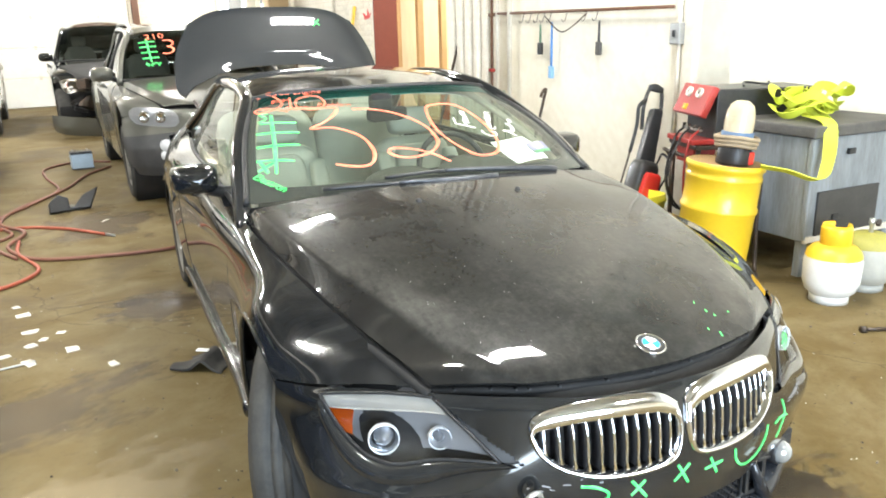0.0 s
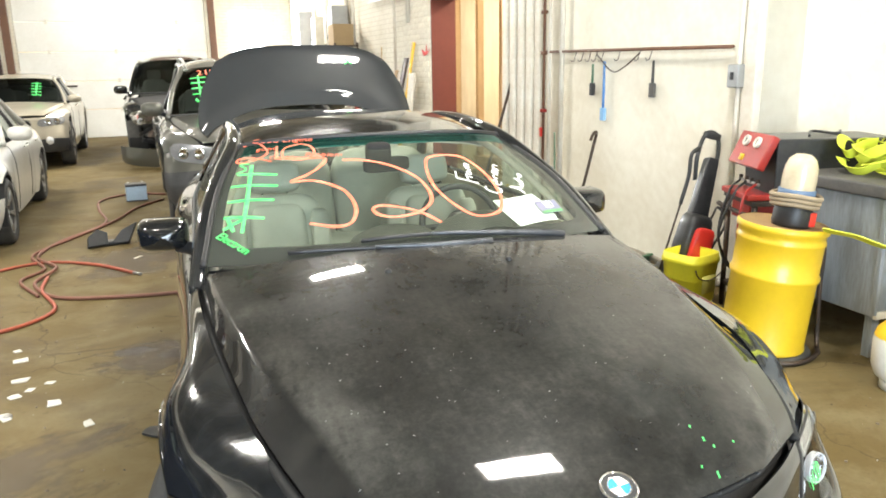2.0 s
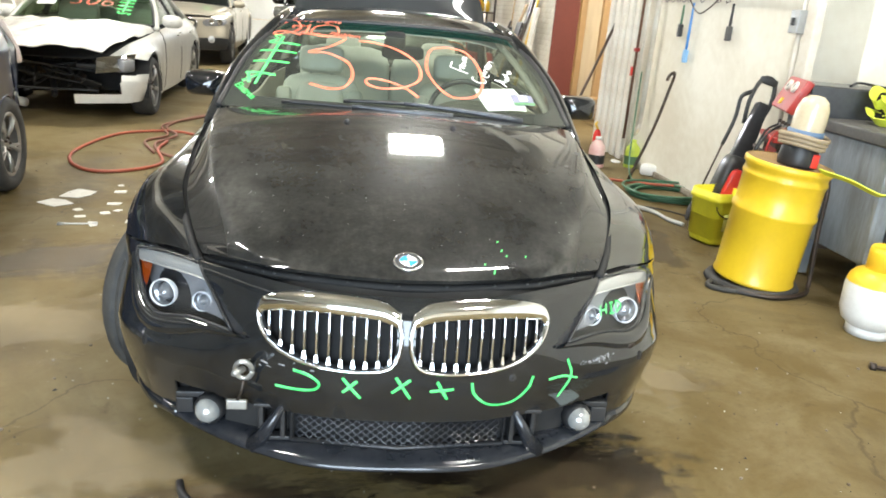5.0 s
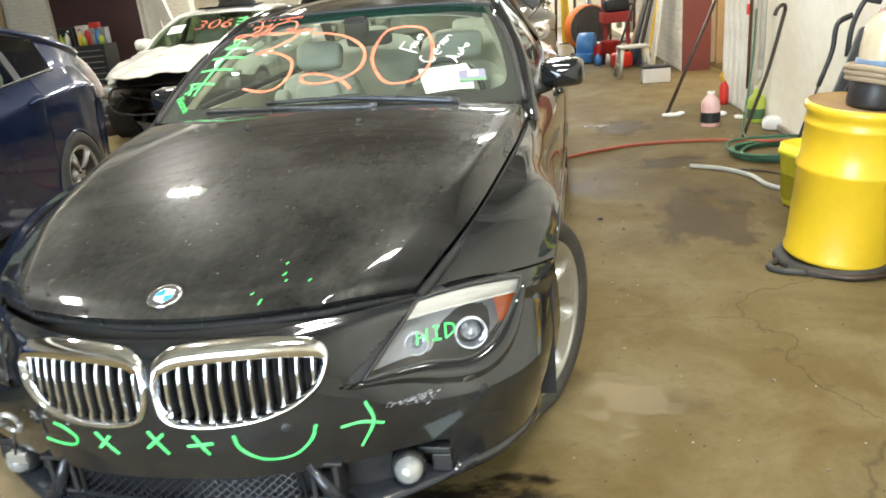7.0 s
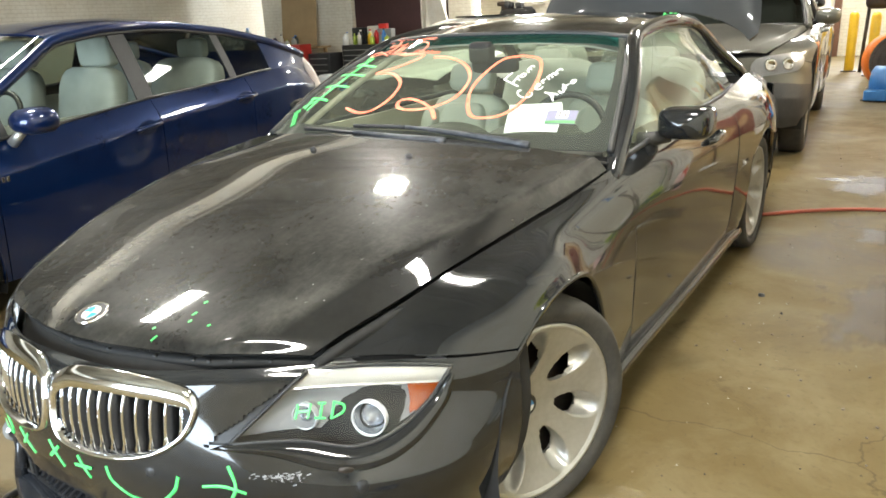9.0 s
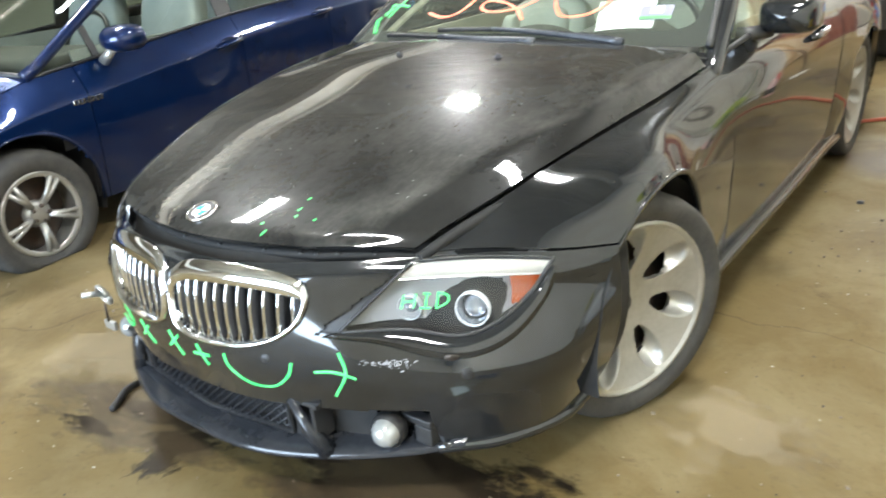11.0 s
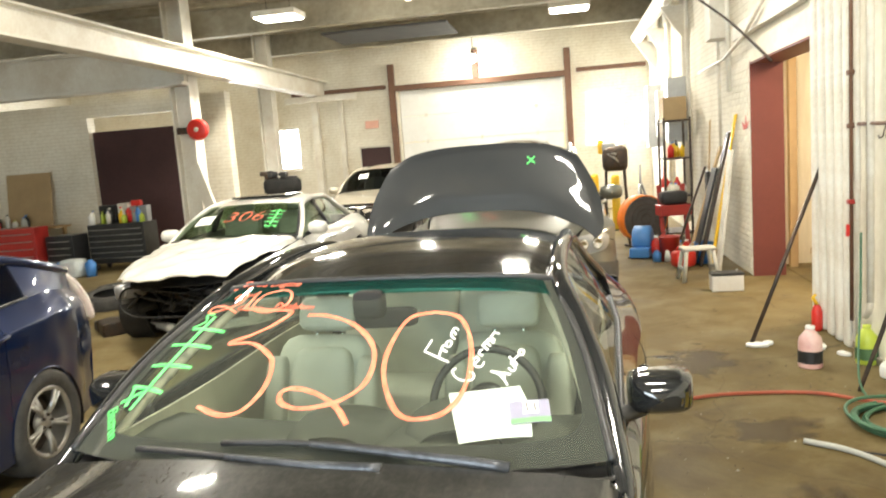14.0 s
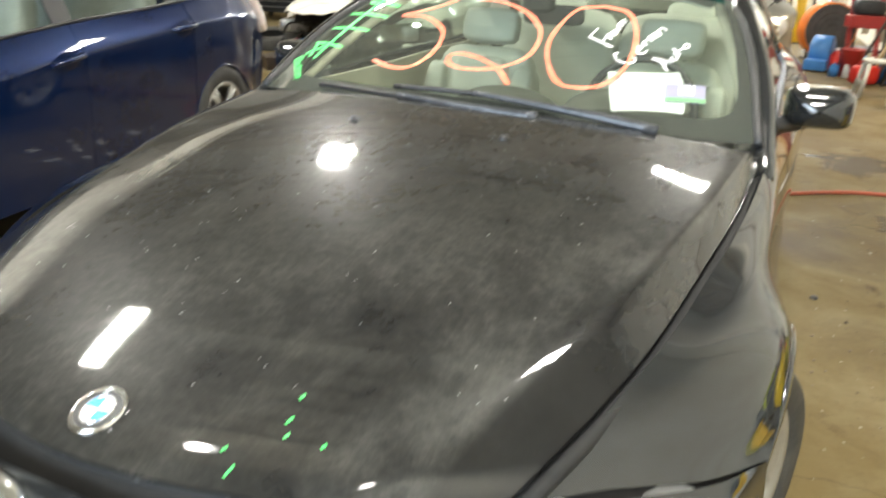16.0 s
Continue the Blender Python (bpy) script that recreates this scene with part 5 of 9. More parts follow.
for s in (1, -1):
    g = []
    for k in np.linspace(0, 1, 12):
        row = []
        for i in range(41):
            a, b = lamp_edge(i / 40, True), lamp_edge(i / 40, False)
            x, z = a + (b - a) * k
            row.append(S_BUMP.at(s * x, z)[0])
        g.append(row)
    lens = part("headlight_lens", M().grid([[tuple(p + S_BUMP.at(p.x, p.z)[1] * .010) for p in row] for row in g], flip=s > 0), GLASS_LENS, coupe, "clear headlight lens")
    lens.visible_shadow = False
    edge = [tuple(p + Vector((0, -.004, 0))) for p in g[0]] + [tuple(r[-1] + Vector((0, -.004, 0))) for r in g[1:]] + [tuple(p + Vector((0, -.004, 0))) for p in g[-1][::-1]] + [tuple(r[0] + Vector((0, -.004, 0))) for r in g[::-1][1:]]
    part("headlight_edge", M().tube(edge, .0048, 6), PLASTIC_BLACK, lens)
    low, out = cr(LAMP_LOW, 6), cr(LAMP_LEDGE, 6)
    shelf = [[tuple(S_BUMP.at(s * float(a[0] + (b[0] - a[0]) * k), float(a[1] + (b[1] - a[1]) * k), h)[0]) for a, b in zip(low, out)] for k, h in ((0, -.012), (.04, .004), (.25, .010), (.5, .0145), (.75, .0125), (.92, .006), (1.04, -.002))]
    part("lamp_shelf", M().grid(shelf, flip=s > 0), PAINT_BLACK, coupe, "glossy bumper ledge under the headlight")
    corner = [[tuple(S_BUMP.at(s * (LAMP_TOP[0][0] + (q[0] - LAMP_TOP[0][0]) * t), LAMP_TOP[0][1] + (q[1] - LAMP_TOP[0][1]) * t, -.005)[0]) for t in np.linspace(0, 1, 12)] for q in (LAMP_LOW[0], ((LAMP_LOW[0][0] + LAMP_CORNER[0]) / 2, .521), LAMP_CORNER)]
    part("lamp_corner", M().grid(corner, flip=s < 0), PLASTIC_BLACK, lens, "black filler beside the headlight")
    hs = [[tuple(p + Vector((s * -.012, .055 - .035 * (abs(i - 20) / 20) ** 2, 0))) for i, p in enumerate(row)] for row in g]
    part("headlight_housing", M().grid(hs, flip=s > 0), LAMP_GREY, lens, "grey headlight housing")
    def lamp_at(i, k, back):
        (x0, z0), (x1, z1) = lamp_edge(i / 40, True), lamp_edge(i / 40, False)
        return tuple(S_BUMP.at(s * (x0 + (x1 - x0) * k), z0 + (z1 - z0) * k)[0] + Vector((0, back, 0)))

    def strip_low(i):
        return min(.80, .030 / max(.02, lamp_edge(i / 40, True)[1] - lamp_edge(i / 40, False)[1]) + .06)
    part("silver_top_strip", M().grid([[lamp_at(i, strip_low(i) * j / 8, .007 + .006 * (j % 2)) for i in range(1, 40)] for j in range(9)], flip=s > 0), LAMP_SILVER, lens, "fluted silver strip")
    part("amber_reflector", M().grid([[lamp_at(min(40, i + 2.0 * k), strip_low(i) + (.93 - strip_low(i)) * k * (1 if i > 27 else .9), .012) for i in range(26, 40)] for k in np.linspace(0, 1, 6)], flip=s > 0), AMBER, lens, "amber turn signal")
    for x, z, r in ((.708, .556, .041), (.592, .570, .030)):
        p, n = S_BUMP.at(s * x, z, -.012 if r > .035 else -.034)
        aim = Vector((s * .30, -1, .12)).normalized()
        mm = Matrix.Translation(p) @ aim.to_track_quat("Z", "Y").to_matrix().to_4x4()
        pr = part("projector_ring", M().lathe([(r * .92, -.004), (r * .92, .006), (r * .96, .010), (r, .006), (r * 1.0, -.01)], 36, mm), RING_WHITE, lens, "white halo ring")
        part("projector_bowl", M().lathe([(r * .92, .002), (r * .76, -.012), (r * .66, -.035)], 32, mm), REFLECTOR, pr)
        part("projector_ball", M().lathe([(.001, .010), (r * .3, .006), (r * .5, -.004), (r * .66, -.02)], 28, mm), LAMP_GLASS, pr)
S_LAMP = Surf(net(mirrored(BUMP), 14, 14), (0, 2), (0, -1, .1))
S_LAMP.skin = .0125
letters = part("green_letters", join(*[stroke(S_LAMP, [(.640 + (x - .640) * .78, .580 + (z - .580) * .85) for x, z in q], .005, .001) for q in ([(.560, .602), (.562, .566)], [(.588, .602), (.589, .566)], [(.560, .583), (.590, .582)], [(.604, .600), (.622, .598)], [(.613, .599), (.617, .564)], [(.605, .565), (.630, .562)], [(.638, .600), (.643, .560)], [(.636, .600), (.660, .590), (.664, .572), (.643, .560)])]), MARK_GREEN, coupe, "green painted letters HID")

# paint marks and scars on the bumper and bonnet
for nm, pts, w in (("green_hook", [(-.342, .406), (-.279, .407), (-.236, .415), (-.224, .436), (-.255, .456), (-.293, .462)], .0085),
                   ("green_cross", [(-.163, .459), (-.113, .400)], .0085), ("green_cross", [(-.123, .453), (-.161, .416)], .0085),
                   ("green_cross", [(-.022, .468), (.019, .405)], .0085), ("green_cross", [(.018, .462), (-.031, .422)], .0085),
                   ("green_cross", [(.071, .429), (.135, .435)], .0085), ("green_cross", [(.089, .458), (.119, .404)], .0085),
                   ("green_arc", [(.184, .454), (.194, .417), (.239, .379), (.304, .378), (.349, .414), (.363, .451)], .008),
                   ("green_plus", [(.414, .430), (.460, .433), (.508, .419)], .0075), ("green_plus", [(.470, .481), (.486, .430), (.452, .366)], .0075)):
    part(nm, stroke(S_BUMP, pts, w), MARK_GREEN, coupe)
for x, y, l in ((.263, .287, .016), (.270, .243, .022), (.281, .222, .014), (.338, .228, .012), (.213, .174, .012), (.239, .147, .026)):
    part("green_dot", stroke(S_HOOD, [(x, y), (x + .004, y + l * .6)], .0038), MARK_GREEN, coupe)
SCUFF = mat("pale_scuff", (0.26, 0.26, 0.27), 0.7, 0, (0.2, 0.2, 0.2), 0.6, 30, 120, 0.1)
rs = random.Random(7)
for k in range(70):
    x, z = rs.gauss(.575, .026), rs.gauss(.457, .006)
    part("scuff", stroke(S_BUMP, [(x, z), (x + rs.uniform(-.004, .010), z + rs.uniform(-.004, .004))], rs.uniform(.0006, .0034), .0008), SCUFF, coupe)
for k in range(10):
    x, z = rs.uniform(-.42, -.22), rs.uniform(.455, .485)
    part("scuff", stroke(S_BUMP, [(x, z), (x + rs.uniform(.005, .02), z + rs.uniform(-.006, .006))], rs.uniform(.002, .005), .0008), SCUFF, coupe)
for k in range(110):
    x, y = rs.uniform(-.55, .55), rs.uniform(.25, 1.3)
    part("stone_chip", stroke(S_HOOD, [(x, y), (x + .003, y + rs.uniform(.001, .005))], rs.uniform(.0007, .0022), .0006), SCUFF, coupe)
for x, z in ((.735, .436), (.30, .455), (-.735, .436)):
    p, n = S_BUMP.at(x, z)
    mm = Matrix.Translation(p) @ n.to_track_quat("Z", "Y").to_matrix().to_4x4()
    part("parking_sensor", M().lathe([(.001, .003), (.011, .003), (.0125, .0015), (.014, .003), (.0155, .001)], 20, mm), PLASTIC_BLACK, coupe)
p, n = S_BUMP.at(.698, .472)
part("washer_cover", M().lathe([(.001, .012), (.012, .009), (.018, 0)], 16, Matrix.Translation(p) @ n.to_track_quat("Z", "Y").to_matrix().to_4x4() @ Matrix.Diagonal((1.3, .7, 1, 1))), STEEL_DARK, coupe)

# lower intake, lip, fog lamps and torn mounts
LIP = [(0, -.010), (.22, .004), (.41, .075), (.60, .185), (.70, .265)]
lc = mirrored([[(x, y, .185) for x, y in LIP]])[0]
lc = cr(lc, 8)
lipg = []
for dy, dz in ((.10, .012), (.05, .004), (.005, -.004), (0, .004), (.012, .016), (.06, .026), (.10, .03)):
    lipg.append([(x, y + dy, z + dz + .03 * (abs(x) / .7) ** 4) for x, y, z in lc])
part("front_lip", M().grid(lipg), PRIMER, coupe, "chipped dark front lip")
mesh_m = M()
rows_z = np.linspace(.225, .325, 10)
for j, z in enumerate(rows_z):
    mesh_m.tube([(x, .062 + .35 * x * x + (.004 if (k + j) % 2 else -.004), z + (.0045 if (k + j) % 2 else -.0045)) for k, x in enumerate(np.linspace(-.29, .29, 45))], .0028, 5)
part("intake_mesh", mesh_m, PRIMER, coupe, "black mesh intake grille")
# a near-black sheet paints the shade behind the intake mesh
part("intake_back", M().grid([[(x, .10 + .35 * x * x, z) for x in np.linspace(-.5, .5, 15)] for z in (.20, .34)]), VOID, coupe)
part("intake_frame", M().tube([(x, .058 + .35 * x * x, z) for x, z in [(-.30, .222), (0, .218), (.30, .222), (.30, .328), (0, .330), (-.30, .328), (-.30, .222)]], .008, 6), PLASTIC_BLACK, coupe)
for s in (1, -1):
    for x in (.325, .385):
        part("duct_rib", M().box((s * x, .115, .275), (.014, .06, .10)), PLASTIC_BLACK, coupe, bevel=.003)
    for y, z in ((.098, .328), (.105, .222)):
        part("duct_frame", M().box((s * .355, y, z), (.10, .03, .012)), PLASTIC_BLACK, coupe, bevel=.003)
    part("lip_strut", M().tube([(s * .405, .100, .190), (s * .37, .085, .25), (s * .325, .075, .335)], [.028, .020, .010], 8), PRIMER, coupe, "dark diagonal strut of the bumper")
    c = Vector((s * .545, .165, .262))
    mm = Matrix.Translation(c) @ Vector((s * .25, -1, .05)).to_track_quat("Z", "Y").to_matrix().to_4x4()
    fg = part("fog_lamp", M().lathe([(.001, .034), (.018, .031), (.031, .019), (.038, 0), (.038, -.02)], 28, mm), mat("frosted_fog_glass", (0.42, 0.43, 0.42), 0.16, 0.45, (0.25, 0.26, 0.26), 0.5, 16, 60, 0, 0.6), coupe, "round frosted fog lamp")
    part("fog_bezel", M().lathe([(.038, .004), (.044, -.002), (.044, -.03), (.03, -.05)], 24, mm), PLASTIC_BLACK, fg)
    part("fog_bracket", boxes(((s * .62, .24, .25), (.05, .06, .05)), ((s * .60, .225, .285), (.09, .03, .02))), PLASTIC_BLACK, fg, bevel=.004)
    part("side_valance", M().tube([(s * x, y, z) for x, y, z in cr([(.64, .235, .212), (.75, .345, .205), (.825, .50, .200), (.838, .64, .205)], 5)], .018, 8), PAINT_BLACK, coupe)
hk = part("tow_eye", M().tube([(-.425 + .022 * math.cos(t), .055 - .01 * math.sin(t), .452 + .03 * math.sin(t)) for t in np.linspace(0, math.tau, 20)], .007, 8), ALLOY, coupe, "steel tow eye hanging out")
part("tow_tag", M().box((-.445, .06, .345), (.055, .012, .028)), ALLOY, hk, bevel=.003)
part("tow_wire", M().tube([(-.425, .05, .425), (-.43, .05, .39), (-.442, .055, .36)], .004, 6), STEEL_DARK, hk)
part("loose_bolt", M().tube([(-.425, .045, .46), (-.44, .0, .47)], .009, 8), ALLOY, hk)

# boot lid standing open
LID = [
    [(0, 4.38, 1.325), (.35, 4.375, 1.302), (.60, 4.33, 1.215), (.705, 4.30, 1.135)],
    [(0, 4.355, 1.39), (.36, 4.354, 1.375), (.65, 4.325, 1.285), (.750, 4.31, 1.20)],
    [(0, 4.32, 1.46), (.35, 4.325, 1.458), (.61, 4.34, 1.445), (.725, 4.36, 1.40)],
    [(0, 4.24, 1.67), (.30, 4.245, 1.665), (.51, 4.26, 1.635), (.645, 4.29, 1.565)],
    [(0, 4.235, 1.738), (.26, 4.24, 1.732), (.46, 4.26, 1.70), (.60, 4.29, 1.63)],
]
LID = [[(x, 4.39 + .23 * (z - 1.4) + .525 * (z - 1.4) ** 2 + y - r[0][1], z) for x, y, z in r] for r in LID]
lid_g = net(mirrored(LID), 8, 8)
lid = part("boot_lid", M().grid(lid_g, flip=True), mat("satin_black_paint", (0.024, 0.027, 0.030), 0.40, 0, (0.034, 0.036, 0.038), 0.4, 1.2, 12, 0, 0.9, 0.03, spec=0.22), coupe, "raised black boot lid with a green cross", solid=.03, offset=1.0)
lid.matrix_basis = Matrix.Translation((0, 0, .012))
S_LID = Surf(lid_g, (0, 2), (0, -1, .2))
S_LID.skin = .004
for a, b in (((.295, 1.595), (.345, 1.640)), ((.298, 1.642), (.345, 1.598))):
    part("green_cross", stroke(S_LID, [a, b], .011), MARK_GREEN, lid)
for s in (1, -1):
    part("lid_hinge", M().tube([(s * .55 - .05, 4.05, .93), (s * .56 - .05, 4.16, 1.02), (s * .56 - .08, 4.30, 1.10)], .016, 8), STEEL_DARK, lid)
part("boot_floor", boxes(((0, 4.4, .62), (1.2, .7, .1)), ((0, 4.72, .72), (1.3, .06, .36))), VOID, coupe, bevel=.02)
part("rear_deck", M().grid([[(x, 3.97 + .1 * k, .975 - .01 * k) for x in np.linspace(-.7, .7, 9)] for k in range(2)]), PAINT_BLACK, coupe, solid=.02)
part("rear_bumper", M().grid([[(.82 * math.sin(t), 4.60 + .22 * math.cos(t), z) for t in np.linspace(-1.5, 1.5, 17)] for z in (.25, .45, .65, .85)], flip=True), PAINT_BLACK, coupe, solid=.01)

# the cabin
part("cabin_floor", M().box((0, 2.6, .30), (1.5, 2.2, .06)), CARPET, coupe)
dash = M().grid([[(x, y + .10 * (x / .75) ** 2, z + zz) for x in np.linspace(-.74, .74, 25) for zz in (.03 * math.exp(-((x - .37) / .2) ** 2) * (1 if 1.75 < y < 2.05 else 0),)] for y, z in ((1.45, .865), (1.60, .885), (1.80, .895), (1.95, .880), (2.03, .83), (2.05, .70), (2.00, .50))])
part("dashboard", dash, DASH_DARK, coupe, "dark grained dashboard", solid=.02)
part("instrument_hood", M().grid([[(.37 + .20 * math.cos(t) * k, 1.86 + .06 * d, .885 + .085 * math.sin(t) * k) for t in np.linspace(0, math.pi, 15)] for d, k in ((-2, .6), (-1, .9), (1.2, 1.0), (1.25, .86))]), DASH_DARK, coupe, solid=.01)
part("instrument_hump", M().grid([[(-.02 + .18 * math.cos(t) * k, 1.84 + .06 * d, .875 + .07 * math.sin(t) * k) for t in np.linspace(0, math.pi, 15)] for d, k in ((-2, .6), (-1, .9), (1.2, 1.0), (1.25, .86))]), DASH_DARK, coupe, solid=.01)
sw = Matrix.Translation((.37, 2.17, .865)) @ Matrix.Rotation(radians(66), 4, "X")
wheel_rim = part("steering_wheel", M().tube([tuple(sw @ Vector((.188 * math.cos(t), .188 * math.sin(t), 0))) for t in np.linspace(0, math.tau, 41)], .015, 8, False), PLASTIC_BLACK, coupe)
part("steering_hub", M().lathe([(.001, .03), (.06, .025), (.075, 0), (.06, -.04)], 24, sw), PLASTIC_BLACK, wheel_rim)
for a in (0, math.pi, -math.pi / 2):
    part("steering_spoke", M().tube([tuple(sw @ Vector((.06 * math.cos(a), .06 * math.sin(a), .005))), tuple(sw @ Vector((.18 * math.cos(a), .18 * math.sin(a), 0)))], .016, 6), PLASTIC_BLACK, wheel_rim)
for s in (1, -1):
    part("door_card", M().grid([[(s * (.79 - .012 * k - .02 * math.sin(i * .5)), y, z) for i, y in enumerate(np.linspace(1.70, 3.55, 14))] for k, z in enumerate((.40, .55, .62, .66, .80, .925))], flip=s < 0), TRIM_BEIGE, coupe, "beige door lining", solid=.01)
    part("pillar_lining", M().tube([tuple(np.multiply(p, (s, 1, 1)) + np.array((-s * .050, .03, -.045))) for p in cr(PILLAR_A, 4)[:16]], .016, 8), TRIM_BEIGE, coupe, "beige pillar lining")


def cushion(c, s, m=None):
    """A soft padded block."""
    g = []
    for v in np.linspace(-math.pi / 2, math.pi / 2, 11):
        row = []
        for u in np.linspace(0, math.tau, 28, False):
            e = .42
            f = lambda w: math.copysign(abs(w) ** e, w)
            row.append((f(math.cos(v)) * f(math.cos(u)) * s[0] / 2, f(math.cos(v)) * f(math.sin(u)) * s[1] / 2, f(math.sin(v)) * s[2] / 2))
        g.append(row)
    mm = Matrix.Translation(c) @ (m if m is not None else Matrix())
    return M().grid([[tuple(mm @ Vector(p)) for p in row] for row in g], close=True)


def seat(x, y):
    tilt = Matrix.Rotation(radians(-20), 4, "X")
    base = part("front_seat", cushion((x, y - .15, .45), (.50, .54, .20)), SEAT_GREY, coupe, "pale grey leather front seat")
    part("seat_back", cushion((x, y + .19, .72), (.46, .15, .52), tilt), SEAT_GREY, base)
    for s in (-1, 1):
        part("seat_bolster", cushion((x + s * .205, y + .14, .69), (.10, .17, .42), tilt), SEAT_GREY, base)
    part("seat_panel", cushion((x, y + .135, .73), (.28, .12, .42), tilt), SEAT_CLOTH, base)
    part("head_rest", cushion((x, y + .28, 1.055), (.26, .10, .15), tilt), SEAT_GREY, base)
    for s in (-1, 1):
        part("head_rest_post", M().tube([(x + s * .06, y + .25, .93), (x + s * .06, y + .28, 1.02)], .007, 6), CHROME, base)


seat(.37, 2.50)
seat(-.42, 2.50)
part("centre_console", cushion((0, 2.35, .48), (.20, .90, .28)), DASH_DARK, coupe)
rb = part("rear_seat", cushion((0, 3.25, .52), (1.20, .45, .20)), SEAT_GREY, coupe, "pale grey leather rear seat")
for s in (-1, 1):
    part("rear_back", cushion((s * .31, 3.50, .80), (.62, .18, .62), Matrix.Rotation(radians(-24), 4, "X")), SEAT_GREY, rb)
    part("rear_head_rest", cushion((s * .33, 3.62, 1.08), (.24, .09, .14), Matrix.Rotation(radians(-24), 4, "X")), SEAT_GREY, rb)
part("parcel_shelf", M().box((0, 3.80, .93), (1.3, .36, .03)), DASH_DARK, coupe, bevel=.01)
HEADLINER = mat("pale_headliner", (0.45, 0.44, 0.38), 0.9, 0, (0.35, 0.34, 0.3), 0.4, 4, 90)
part("headliner", M().grid(net(mirrored([[(x * .93, y, z - .045) for x, y, z in r] for r in ROOF]), 4, 4), flip=True), HEADLINER, coupe, solid=.006)
mir = part("rear_view_mirror", cushion((.03, 2.205, 1.165), (.22, .034, .070), Matrix.Rotation(radians(8), 4, "Z")), VOID, coupe)
part("mirror_foot", cushion((-.015, 2.165, 1.222), (.110, .07, .095)), VOID, mir)
# ---- the other cars ----
def remap(fx, ys, zs, wedge=0.0):
    """A change of proportions: width times fx, lengths and heights moved from stop to stop."""
    def t(a):
        a = np.array(a, float)
        out = a.copy()
        out[..., 0] = a[..., 0] * fx
        out[..., 1] = np.interp(a[..., 1], ys[0], ys[1])
        z = np.interp(a[..., 2], zs[0], zs[1])
        out[..., 2] = z + wedge * np.clip((out[..., 1] - 1.4) / 2.5, 0, 1) * np.clip((z - .4) / .5, 0, 1) * np.clip((1.45 - z) / .4, 0, 1)
        return out
    return t


